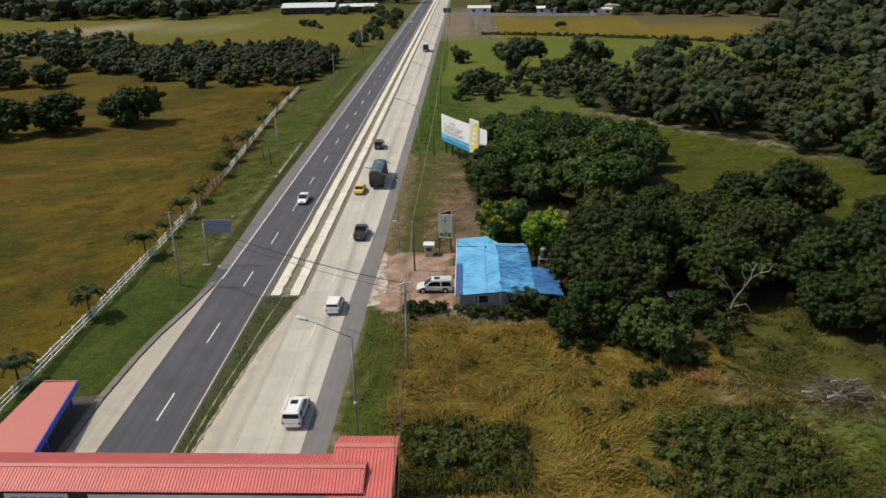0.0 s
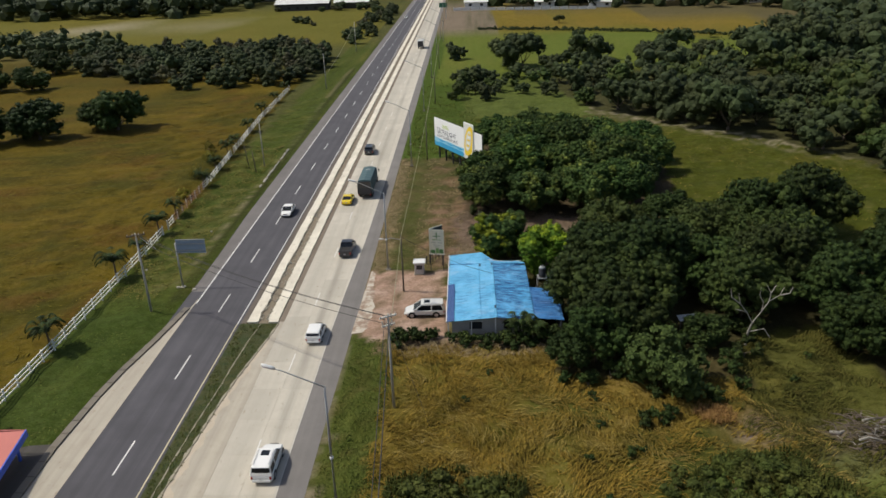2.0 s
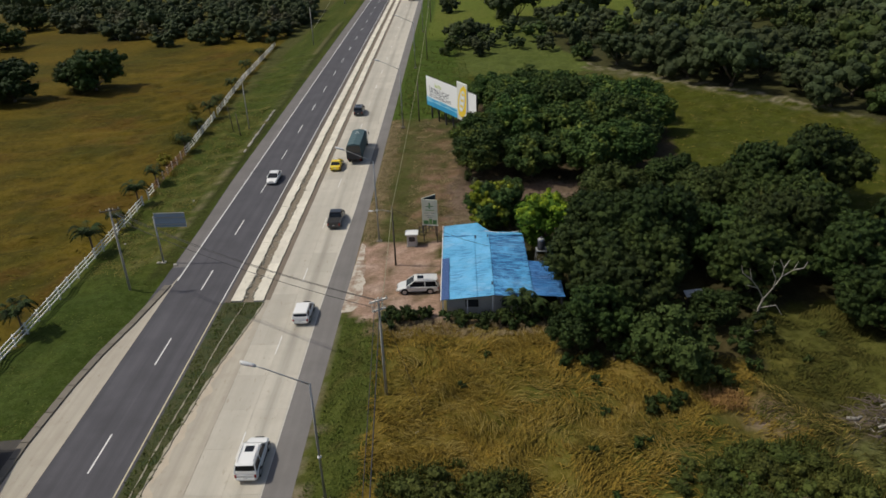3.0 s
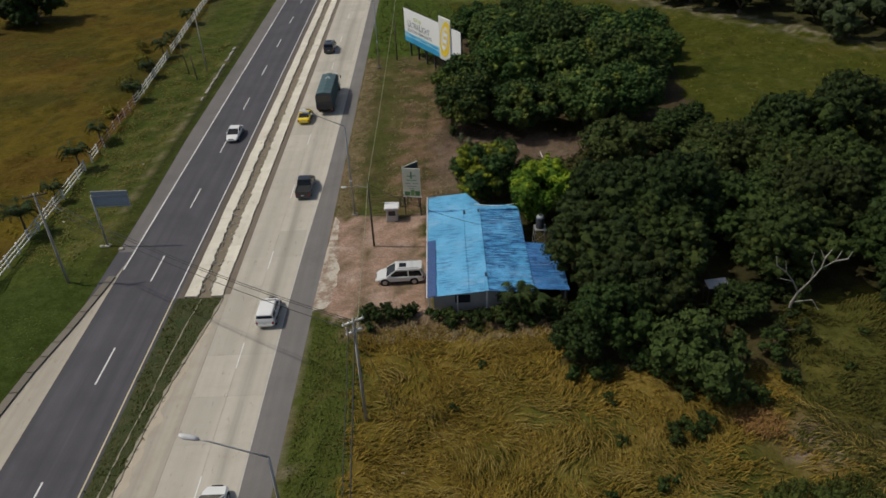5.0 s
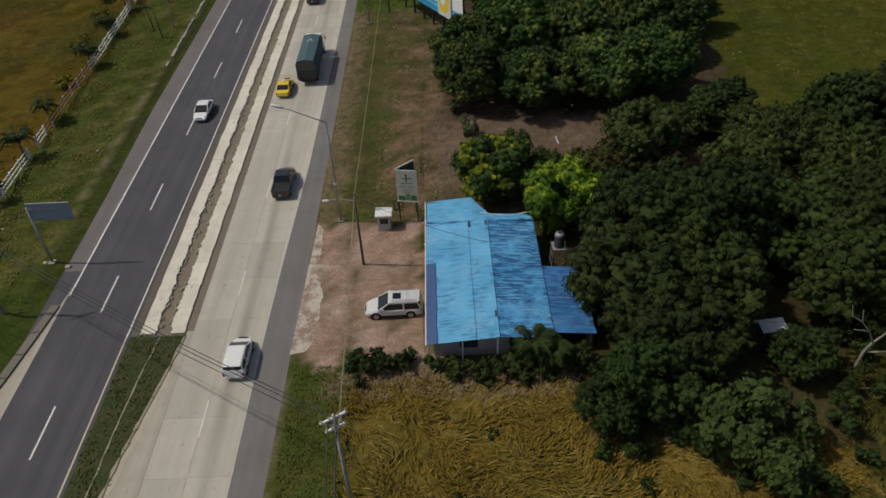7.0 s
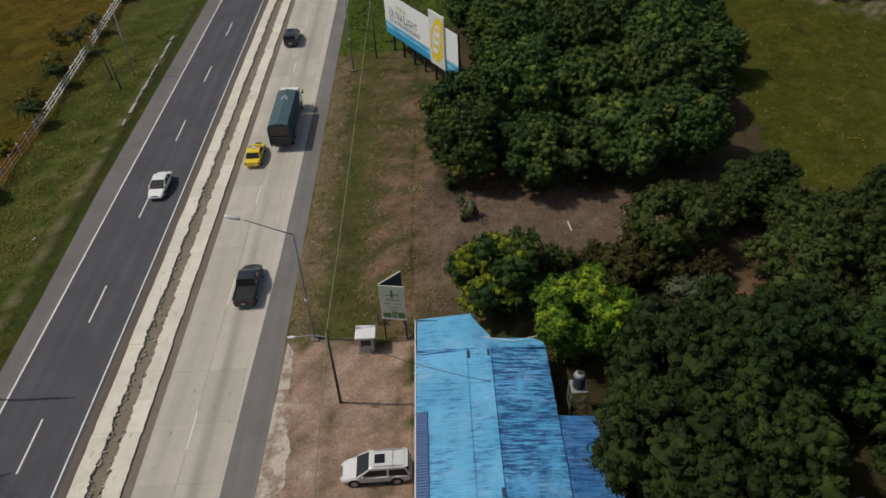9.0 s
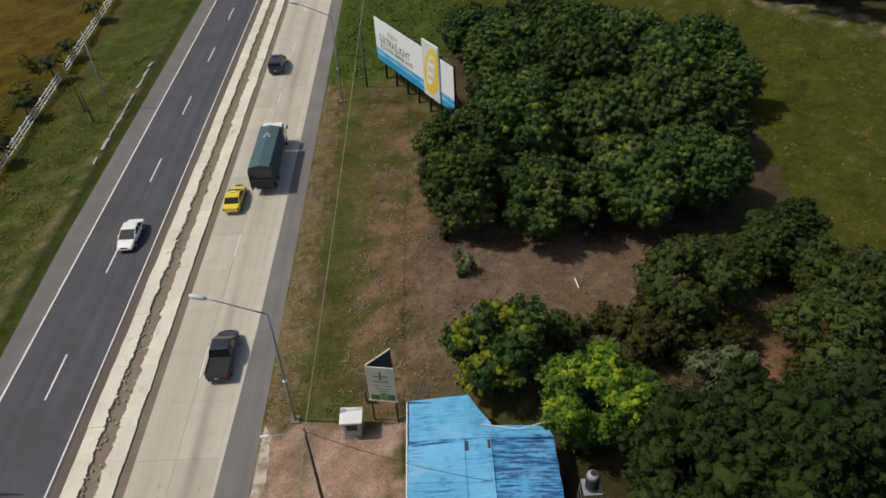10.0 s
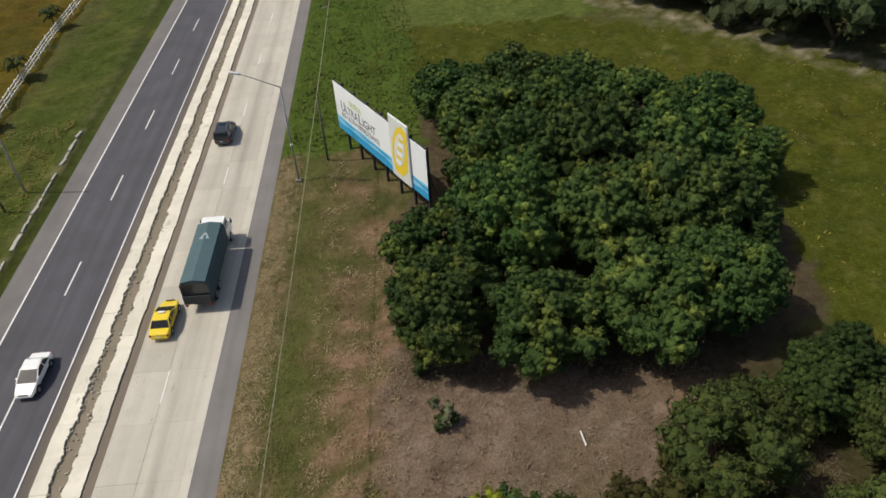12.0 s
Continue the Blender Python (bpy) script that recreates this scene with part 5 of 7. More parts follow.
while fy < 230:
    ny = fy + 2.5
    brown = 116 < fy < 134
    ob = part("post", box(-0.08, 0.08, -0.08, 0.08, -0.3, 1.48, 0.01), "white_wood", fence) if post_mesh is None else new("post", post_mesh)
    post_mesh = post_mesh or ob.data
    ob.parent = fence
    ob.matrix_world = pose(fence_x(fy), fy, 0, random.uniform(-1.5, 1.5), random.uniform(-1.5, 1.5), 0)
    if random.random() > 0.03:
        for z in (0.44, 0.92, 1.40):
            a, b = Vector((fence_x(fy), fy, z + random.uniform(-.03, .03))), Vector((fence_x(ny), ny, z + random.uniform(-.03, .03)))
            if rail_mesh is None or brown:
                ob = part("rail", box(-0.05, 0.05, -1.25, 1.25, -0.065, 0.065, 0.008), "rust_wood" if brown else "white_wood", fence)
                rail_mesh = rail_mesh or ob.data
            else:
                ob = new("rail", rail_mesh)
            ob.parent = fence
            way = (b - a).normalized()
            ob.matrix_world = Matrix.Translation((a + b) / 2 + Vector((0.15, 0, 0))) @ way.to_track_quat("Y", "Z").to_matrix().to_4x4()
    fy = ny


def make_palm(m, size, seed):
    """A young palm: short ringed trunk and drooping fronds of many leaflets."""
    r = random.Random(seed)
    root = thing("young_palm", "young palm with dark drooping fronds by the fence", "palm", m, "palms along the fence")
    part("trunk", tube([(0, 0, -0.2), (0.03, 0, 1.0), (0, 0.03, 2.2)], [0.16, 0.12, 0.09], 8), "bark", root, smooth=True)
    for k in range(22):
        a = 2 * math.pi * k / 22 + r.uniform(-.2, .2)
        rise = r.uniform(0.1, 1.4)
        reach = r.uniform(1.4, 2.1)
        verts, faces = [], []
        for j in range(13):
            u = j / 12
            d = reach * u
            p = Vector((math.cos(a) * d, math.sin(a) * d, 2.2 + rise * math.sin(u * 2.4) - 0.55 * u * u))
            side = Vector((-math.sin(a), math.cos(a), 0))
            w = 0.62 * math.sin(math.pi * min(1, u * 0.9 + 0.12))
            for s in (-1, 1):
                i = len(verts)
                verts += [tuple(p), tuple(p + Vector((math.cos(a) * .24, math.sin(a) * .24, 0))), tuple(p + side * w * s + Vector((math.cos(a) * .25, math.sin(a) * .25, -0.22)))]
                faces.append((i, i + 1, i + 2))
        raw_mesh("frond", verts, faces, "leaf_dark", root)
    root.scale = (size, size, size)
    return root


palm = make_palm(pose(fence_x(62) - 0.6, 62, 0), 1.2, 1)
for y, s in ((77.5, 1.45), (96.5, 1.5), (104, 1.0), (112.5, 1.35), (121, 1.1), (136.5, 1.2), (147, 1.1), (157.5, 1.3), (164, 1.1), (178, 1.2), (196, 1.25), (212, 1.1), (228, 1.1)):
    ob = copy_thing(palm, Matrix.Identity(4))
    ob.matrix_world = pose(fence_x(y) - random.uniform(0.3, 0.9), y, 0, 0, 0, random.uniform(0, 360)) @ Matrix.Diagonal((s * 0.74, s * 0.74, s * 0.86, 1))
for x, y, s in ((36.6, 78.3, 1.0), (38.0, 77.6, .85)):
    ob = copy_thing(palm, Matrix.Identity(4))
    tagged(ob, "young feathery palm in front of the house", "palm", "palms by the house")
    ob.matrix_world = pose(x, y, 0, 0, 0, x * 40) @ Matrix.Diagonal((s, s, s, 1))

# broken whitewashed kerb and bits on the verge
drain_kerb = thing("verge_kerb", "broken row of whitewashed concrete blocks on the grass verge", "kerb", kind="structure")
for k in range(17):
    y = 136.0 + 1.55 * k + random.uniform(-0.2, 0.2)
    if k in (1, 11):
        continue
    w = random.uniform(0.24, 0.5)
    part("block", box(-w / 2, w / 2, -0.74, 0.74, -0.2, random.uniform(0.13, 0.24), 0.04), "stone", drain_kerb, m=pose(-7.55 - 0.016 * (y - 136), y, 0, random.uniform(-4, 4), random.uniform(-6, 6), random.uniform(-6, 6)))
for x, y, s in ((-7.6, 93.3, .4), (-5.2, 92.6, .45), (-9.6, 113.5, .3), (-14.2, 99.0, .3), (20.9, 57.5, .25), (26.6, 60.5, .2), (28.3, 93.6, .3)):
    tagged(part("stone", box(-s * .6, s * .6, -s * .45, s * .45, -0.1, s * .5, s * .2, None), "stone", m=pose(x, y, 0, 8, 5, random.uniform(0, 180))), "pale loose stone block on the ground", "stone")

# road sign seen from behind, on a cantilever post
road_sign = thing("road_sign", "blue-grey back of a large road sign on a bent post", "road sign", pose(-7.0, 93.4, 0))
part("post", tube([(0, 0, -0.3), (0, 0, 6.4)], [0.13, 0.10], 8), "galvanised", road_sign, smooth=True)
part("panel", box(0.1, 3.9, -0.03, 0.03, 4.95, 6.75, 0.01), "sign_back", road_sign)
for z in (5.3, 6.2):
    part("bracket", box(-0.05, 3.9, -0.10, -0.032, z, z + 0.09), "galvanised", road_sign)
part("top_frame", box(0.05, 3.95, -0.06, 0.06, 6.752, 6.84), "galvanised", road_sign)
part("footing", box(-0.3, 0.3, -0.3, 0.3, -0.2, 0.15, 0.03), "stone", road_sign)
gantry = thing("gantry_sign", "small green overhead direction sign far along the road", "road sign", pose(20.6, 425, 0))
part("post", tube([(0, 0, -0.3), (0, 0, 8.2)], [0.2, 0.15], 8), "galvanised", gantry)
part("beam", tube([(0, 0, 7.6), (-3.5, 0, 7.6)], 0.1, 6), "galvanised", gantry)
part("panel", box(-3.6, 0.6, -0.12, -0.04, 6.0, 8.4, 0.02), "highway_green", gantry)

# ---- billboard ----
UB = Vector((33.75 - 24.5, 137.6 - 153.3, 0))
LENGTH = UB.length
UB.normalize()
board_pose = Matrix.Translation((24.5, 153.3, 2.75)) @ Matrix((UB, (0, 0, 1), UB.cross(Vector((0, 0, 1))))).transposed().to_4x4()
billboard = thing("billboard", "long white and blue billboard with yellow can cutout on steel posts", "billboard", board_pose)
HB = 5.65
part("backing", box(0, LENGTH, 0, HB, -0.20, -0.02, 0.02), "steel_dark", billboard)
part("face_panel", box(0.0, LENGTH, 1.55, HB, -0.015, 0.03), "bill_white", billboard)
part("face_panel", box(0.0, LENGTH, 0.0, 1.546, -0.015, 0.03), "bill_blue", billboard, "blue water band along the foot")
bm = loft([[(u, 0.95 + 0.6 * (1 - u / LENGTH) * 0.2 + h * (0.18 + 0.12 * math.sin(u * 1.7)), w) for h, w in ((-1, 0.031), (1, 0.031), (1, 0.036), (-1, 0.036))] for u in np.linspace(0.02, LENGTH - 0.02, 30)])
part("wave", bm, "bill_sky", billboard, "paler blue wave")
bm = loft([[(u, 1.55 + h * (0.10 + 0.06 * math.sin(u * 1.1 + 1)), w) for h, w in ((-1, 0.032), (1, 0.032), (1, 0.039), (-1, 0.039))] for u in np.linspace(0.02, LENGTH - 0.02, 30)])
part("wave", bm, "bill_sky", billboard)


def lettering(name, text, size, u, v, w, material, parent, width=None):
    """Words as thin raised letters, centred at u, v."""
    curve = bpy.data.curves.new(name, "FONT")
    curve.body, curve.size, curve.align_x, curve.align_y, curve.extrude = text, size, "CENTER", "CENTER", 0.006
    temp = bpy.data.objects.new(name, curve)
    scene.collection.objects.link(temp)
    bpy.context.view_layer.update()
    mesh = bpy.data.meshes.new_from_object(temp.evaluated_get(bpy.context.evaluated_depsgraph_get()))
    bpy.data.objects.remove(temp)
    mesh.materials.clear()
    mesh.materials.append(M[material])
    ob = new(name, mesh)
    ob.parent = parent
    ob.location = (u, v, w)
    if width:
        xs = [p.co.x for p in mesh.vertices]
        s = width / (max(xs) - min(xs))
        for p in mesh.vertices:
            p.co.x *= s
    return ob


lettering("lettering", "NUEVA", 0.95, 4.6, 4.28, 0.045, "bill_green", billboard, 2.5)
for text, size, u, v, width in (("U", 1.75, 1.75, 3.22, 0.85), ("LTRA", 1.35, 3.62, 3.14, 2.65), ("L", 1.75, 5.55, 3.22, 0.75), ("IGHT", 1.35, 7.35, 3.14, 2.6)):
    lettering("lettering", text, size, u, v, 0.045, "bill_ink", billboard, width)
lettering("lettering", "ES", 0.80, 1.75, 2.18, 0.045, "bill_ink", billboard, 0.9)
lettering("lettering", "ULTRA", 0.80, 3.55, 2.18, 0.045, "bill_ink", billboard, 2.2)
lettering("lettering", "REFRESCANTE", 0.80, 7.1, 2.18, 0.045, "bill_ink", billboard, 4.4)
for u, w in ((3.6, 1.4), (5.2, 2.6), (8.0, 1.8)):
    part("printed_bar", box(u, u + w, 0.72, 0.92, 0.040, 0.046), "bill_blue", billboard)
can = part("can_cutout", box(11.9, 15.5, 0.0, 6.95, 0.05, 0.22, 0.10), "bill_silver", billboard, "silver and yellow can cutout above the board's edge")
CAN = [(12.6, 0.8), (13.9, 0.6), (15.0, 1.7), (15.3, 4.0), (15.3, 6.1), (14.4, 6.5), (13.4, 5.9), (12.5, 4.3), (12.2, 2.4)]
bm = loft([[(u, v, w) for u, v in CAN] for w in (0.221, 0.24)])
part("can_patch", bm, "bill_yellow", can)
bm = loft([[(13.75 + 0.95 * math.cos(a) + 0.45 * math.sin(a), 3.6 + 2.0 * math.sin(a), w) for a in np.linspace(0, 2 * math.pi, 24, endpoint=False)] for w in (0.241, 0.26)])
part("can_patch", bm, "bill_silver", can)
for j in range(6):
    part("can_bar", box(12.95 + 0.16 * j, 13.95 + 0.14 * j, 1.95 + 0.55 * j, 2.3 + 0.55 * j, 0.261, 0.272), "bill_yellow" if j % 2 else "bill_white", can)
for k in range(7):
    uu = 0.8 + k * (LENGTH - 1.6) / 6
    part("post", box(uu - 0.12, uu + 0.12, -3.0, HB - 0.2, -0.72, -0.46, 0.02), "steel_dark", billboard)
    part("strut", tube([(uu, -2.9, -2.2), (uu, 2.5, -0.6)], 0.07, 6), "steel_dark", billboard)

# ---- triangular sign by the yard ----
tri_sign = thing("yard_sign", "cream and green two-panel roadside sign in a V on posts", "sign", pose(25.75, 97.5, 0))


def sign_frame(end):
    u = Vector((end[0], end[1], 0))
    length = u.length
    u.normalize()
    return Matrix((u, (0, 0, 1), u.cross(Vector((0, 0, 1))))).transposed().to_4x4(), length


sf, sl = sign_frame((1.98, -0.35))
front_panel = part("front_panel", box(0, sl, 2.5, 6.0, -0.04, 0.04, 0.01), "sign_cream", tri_sign, m=sf)
for a, b, c, d, mat_name in ((0.15, 0.8, 2.6, 3.1, "sign_green"), (0.86, 1.3, 2.6, 3.35, "sign_leaf"), (1.36, sl - 0.12, 2.6, 3.2, "sign_green"), (0.5, 0.9, 5.0, 5.1, "sign_green"), (1.1, 1.55, 5.05, 5.15, "sign_green"), (0.92, 1.08, 4.75, 5.6, "sign_green"), (0.45, 1.6, 4.5, 4.6, "sign_leaf"), (0.3, 0.85, 4.1, 4.18, "sign_print"), (1.15, 1.75, 4.1, 4.18, "sign_print"), (0.5, 1.55, 3.75, 3.82, "sign_print"), (0.7, 1.35, 3.5, 3.57, "sign_print")):
    part("printed_bar", box(a, b, c, d, 0.042, 0.05), mat_name, front_panel, m=sf)
part("frame_edge", box(-0.03, sl + 0.03, 2.42, 2.5, -0.06, 0.06), "fascia_white", tri_sign, m=sf)
sf2, sl2 = sign_frame((1.7, 1.45))
part("rear_panel", box(0.1, sl2, 2.5, 6.0, -0.04, 0.04, 0.01), "steel_dark", tri_sign, "dark bare back panel", m=sf2)
part("top_rail", box(0.0, sl2, 6.002, 6.09, -0.05, 0.05), "sign_cream", tri_sign, m=sf2)
for px, py in ((0.1, 0.06), (1.85, -0.25), (1.62, 1.48)):
    part("post", tube([(px, py, -0.3), (px, py, 2.6)], 0.06, 8), "steel_dark", tri_sign)

kiosk = thing("kiosk", "small grey roadside kiosk with a white flat roof", "kiosk", pose(24.35, 96.7, 0))
part("body", box(-0.62, 0.62, -0.55, 0.55, -0.1, 1.62, 0.03), "kiosk", kiosk)
part("roof", box(-0.82, 0.82, -0.75, 0.75, 1.62, 1.82, 0.04), "fascia_white", kiosk, "white slab roof")
part("hatch", box(-0.4, 0.4, -0.575, -0.552, 0.75, 1.35), "dark_opening", kiosk)
part("door", box(-0.645, -0.622, -0.3, 0.35, 0.0, 1.5), "fascia_white", kiosk)
part("plinth", box(-0.75, 0.75, -0.68, 0.68, -0.2, 0.06, 0.02), "kerb", kiosk)
gate = thing("timber_rack", "low dark timber rack of posts beside the sign", "rack", pose(25.2, 99.0, 0, 0, 0, 55))
for k in range(5):
    part("post", box(-0.05 + 0.7 * k, 0.05 + 0.7 * k, -0.05, 0.05, -0.2, 1.5 + 0.2 * (k % 2)), "pole_wood", gate)
for z in (0.5, 1.1):
    part("rail", box(-0.1, 2.95, 0.051, 0.10, z, z + 0.1), "pole_wood", gate)

# ---- house with the blue sheet roof ----
house = thing("house", "low roadside house under a faded blue corrugated roof", "house")
E0, RIDGE, E1 = 28.45, 33.8, 38.3
ZL, ZR, ZE = 2.35, 2.82, 2.4
Y0, Y1 = 78.5, 94.6
wall_bm = box(29.0, 29.2, 79.4, 96.0, -0.1, 2.2)
part("wall", wall_bm, "house_wall", house)
part("wall", box(37.6, 37.8, 79.4, 93.8, -0.1, 2.3), "house_wall", house)
part("wall", loft([[(29.2, y, -0.1), (37.6, y, -0.1), (37.6, y, 2.38), (33.9, y, 2.7), (29.2, y, 2.3)] for y in (79.4, 79.6)]), "house_wall", house)
part("wall", box(29.2, 37.6, 93.6, 93.8, -0.1, 2.25), "house_wall", house)
for y in (82.0, 88.0):
    w = part("window", box(28.96, 28.998, y, y + 1.4, 0.95, 1.95), "dark_opening", house)
    part("window_frame", box(28.93, 28.958, y - 0.06, y + 1.46, 1.95, 2.03), "fascia_white", w)
    part("window_frame", box(28.93, 28.958, y - 0.06, y + 1.46, 0.87, 0.95), "fascia_white", w)
    part("window_frame", box(28.93, 28.958, y + 0.67, y + 0.73, 0.95, 1.95), "fascia_white", w)
d = part("door", box(28.95, 28.996, 85.0, 86.0, 0.0, 2.05), "door_wood", house)
part("door_handle", box(28.90, 28.948, 85.82, 85.9, 0.95, 1.05), "galvanised", d)
w = part("window", box(31.0, 32.4, 79.36, 79.398, 0.95, 1.9), "dark_opening", house)
part("window_frame", box(30.94, 32.46, 79.33, 79.358, 1.9, 1.98), "fascia_white", w)
w = part("window", box(34.9, 36.3, 79.36, 79.398, 0.95, 1.9), "dark_opening", house)
part("window_frame", box(34.84, 36.36, 79.33, 79.358, 1.9, 1.98), "fascia_white", w)
for x in (28.6, 31.2, 33.9, 36.6):
    part("porch_post", box(x - 0.06, x + 0.06, 78.62, 78.74, -0.1, 2.3 if x < 33 or x > 36 else 2.7), "fascia_white", house)
part("white_gutter", box(E0 - 0.10, E0 - 0.02, Y0 - 0.1, 97.2, ZL - 0.12, ZL + 0.07), "fascia_white", house, "white gutter along the eave")


def sheet(x0, z0, x1, z1, width):
    """A roof sheet with shallow ribs, its length from (x0, z0) to (x1, z1)."""
    n = 8
    a, b = [], []
    for k in range(n + 1):
        y = width * k / n
        lift = 0.028 if k % 2 else 0.0
        a.append((x0, y, z0 + lift))
        b.append((x1, y, z1 + lift))
    return loft([a + [(p[0], p[1], p[2] - 0.02) for p in a[::-1]], b + [(p[0], p[1], p[2] - 0.02) for p in b[::-1]]])


def roof_plane(name, x0, z0, x1, z1, y0, y1, material, parent, width=0.83, label=""):
    count = max(1, round((y1 - y0) / width))
    step = (y1 - y0) / count
    shared = None
    for k in range(count):
        if shared is None:
            ob = part(name, sheet(x0, z0, x1, z1, step * 0.995), material, parent, label)
            shared = ob.data
        else:
            ob = new(name, shared)
            ob.parent = parent
        ob.location = (random.uniform(-0.03, 0.03), y0 + step * k, random.uniform(-0.006, 0.006))


roof = part("roof", box(33.72, 34.08, Y0, Y1 - 1.3, ZR + 0.02, ZR + 0.07, 0.01), "tin_blue", house, "blue sheet roof, streaked and faded")
roof_plane("roof_sheet", E0, ZL, 32.3, ZL + 0.705 * (ZR - ZL) + 0.03, Y0, 93.4, "tin_blue", roof)
roof_plane("roof_sheet", 32.2, ZL + 0.69 * (ZR - ZL), RIDGE, ZR, Y0, 93.4, "tin_blue", roof)
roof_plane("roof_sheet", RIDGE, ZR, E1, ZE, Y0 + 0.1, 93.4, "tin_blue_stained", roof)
for x, y, z in ((32.4, 93.25, ZR - 0.14), (33.9, 93.2, ZR - 0.02), (33.95, 81.4, ZR - 0.02)):
    part("dark_patch", box(x - 0.09, x + 0.11, y - 0.7, y, z, z + 0.105, 0.01), "roof_dark", roof)
roof_plane("roof_sheet", E0, ZL - 0.10, 32.8, ZL + 0.60 * (ZR - ZL), 93.3, 97.3, "tin_blue", roof, 1.0)
part("roof_sheet", prism([(32.8, 93.3), (34.3, 93.3), (34.2, 94.7), (33.4, 96.0), (32.8, 97.2)], ZL + 0.27, ZL + 0.30), "tin_blue", roof)
part("roof_sheet", prism([(34.25, 93.3), (38.3, 93.3), (38.1, 93.9), (37.4, 94.3), (34.25, 94.55)], ZL + 0.235, ZL + 0.265), "tin_blue", roof)
# narrow darker blue strip over the eave on the yard side
roof_plane("roof_sheet", E0 - 0.02, ZL + 0.04, E0 + 0.8, ZL + 0.17, Y0 - 0.05, 87.9, plain("dark_blue_strip", (0.03, 0.085, 0.24), 0.5, wear=0.5), roof)
for x, z in ((32.25, ZL + 0.70 * (ZR - ZL) + 0.06), ):
    part("lap_strip", box(x - 0.03, x + 0.03, Y0, 93.4, z - 0.01, z + 0.012), "tin_blue", roof)
part("lap_strip", box(E0 + 0.1, E1 - 0.15, 93.30, 93.52, ZL + 0.30, ZL + 0.36), "tin_blue_stained", roof, "dark lap between the roof's two parts")
annex = part("annex_roof", box(38.25, 38.5, 79.3, 87.2, 2.20, 2.26), "tin_blue_stained", house, "lower blue sheet roof of the side annex")
roof_plane("roof_sheet", 38.3, 2.28, 41.6, 1.95, 79.3, 87.2, "tin_blue_dark", annex)
part("annex_wall", box(41.2, 41.35, 79.6, 87.0, -0.1, 1.9), "house_wall", house)
for y in (79.5, 83.2, 87.0):
    part("annex_post", box(41.36, 41.48, y - 0.06, y + 0.06, -0.1, 1.95), "pole_wood", house)
part("roof_batten", tube([(33.5, 94.6, 2.72), (36.0, 94.1, 2.62), (38.2, 94.7, 2.52)], 0.04, 5), "fascia_white", roof, "loose white pipe on the roof")

tower = thing("water_tank_tower", "black water tank with a grey lid on a pale steel tower", "water tank", pose(40.1, 89.4, 0))
for x in (-0.55, 0.55):
    for y in (-0.55, 0.55):
        part("leg", tube([(x * 1.25, y * 1.25, -0.1), (x, y, 2.55)], 0.045, 6), "galvanised", tower)
for z in (0.9, 1.9):
    part("brace", tube([(-0.64, -0.64, z - 0.6), (0.6, -0.6, z + 0.4)], 0.025, 5), "galvanised", tower)
    part("brace", tube([(0.64, -0.64, z - 0.6), (-0.6, -0.6, z + 0.4)], 0.025, 5), "galvanised", tower)
    part("brace", tube([(-0.64, -0.64, z), (-0.62, 0.62, z)], 0.025, 5), "galvanised", tower)
part("platform", box(-0.6, 0.6, -0.6, 0.6, 2.55, 2.62), "galvanised", tower)
tank = part("tank", tube([(0, 0, 2.64), (0, 0, 3.0), (0, 0, 3.05), (0, 0, 3.55), (0, 0, 3.6), (0, 0, 3.8)], [0.44, 0.45, 0.42, 0.45, 0.42, 0.44], 18), "tank_black", tower, smooth=True)
part("tank_top", tube([(0, 0, 3.8), (0, 0, 4.0), (0, 0, 4.1)], [0.45, 0.33, 0.2], 18), "tank_grey", tower, "grey domed tank top", smooth=True)
part("lid", tube([(0, 0, 4.1), (0, 0, 4.16)], 0.2, 14), "tank_black", tower)

shed = thing("shed", "small shed with a grey metal sheet roof under trees", "shed", pose(55.2, 79.2, 0))
part("roof", loft([[(-1.0, y, 2.0), (0.9, y, 2.2), (0.9, y, 2.24), (-1.0, y, 2.04)] for y in (-0.7, 0.7)]), "tin_grey", shed)
for x, y in ((-0.9, -0.6), (0.8, -0.6), (-0.9, 0.6), (0.8, 0.6)):
    part("post", box(x - 0.05, x + 0.05, y - 0.05, y + 0.05, -0.1, 2.0 if x < 0 else 2.18), "pole_wood", shed)

# ---- canopy over the road and its shelter ----
canopy = thing("road_canopy", "red ribbed metal canopy roof across the road on steel columns", "canopy")


def red_sheet(width, y0, z0, y1, z1):
    prof = [(0, 0), (0.07, 0), (0.10, 0.045), (0.15, 0.045), (0.18, 0)]
    prof = [(x + width / 3 * j, z) for j in range(3) for x, z in prof] + [(width, 0)]
    a = [(x, y0, z0 + z) for x, z in prof]
    b = [(x, y1, z1 + z) for x, z in prof]
    return loft([a + [(p[0], p[1], p[2] - 0.03) for p in a[::-1]], b + [(p[0], p[1], p[2] - 0.03) for p in b[::-1]]])


CX0, CX1 = -22.7, 22.3
RY = 42.4
for y0, z0, y1, z1 in ((44.75, 5.25, RY, 6.0), (40.3, 5.25, RY, 6.0)):
    shared = None
    for k in range(int((CX1 - CX0) / 0.75)):
        ob = part("roof_sheet", red_sheet(0.75, y0, z0, y1, z1), "tin_red", canopy) if shared is None else new("roof_sheet", shared)
        shared = shared or ob.data
        ob.parent, ob.location.x = canopy, CX0 + 0.75 * k
part("ridge_cap", loft([[(x, RY - 0.22, 6.00), (x, RY, 6.10), (x, RY + 0.22, 6.00), (x, RY + 0.22, 5.96), (x, RY, 6.05), (x, RY - 0.22, 5.96)] for x in (CX0, CX1 + 0.02)]), "tin_pink", canopy, "smooth paler red ridge cap")
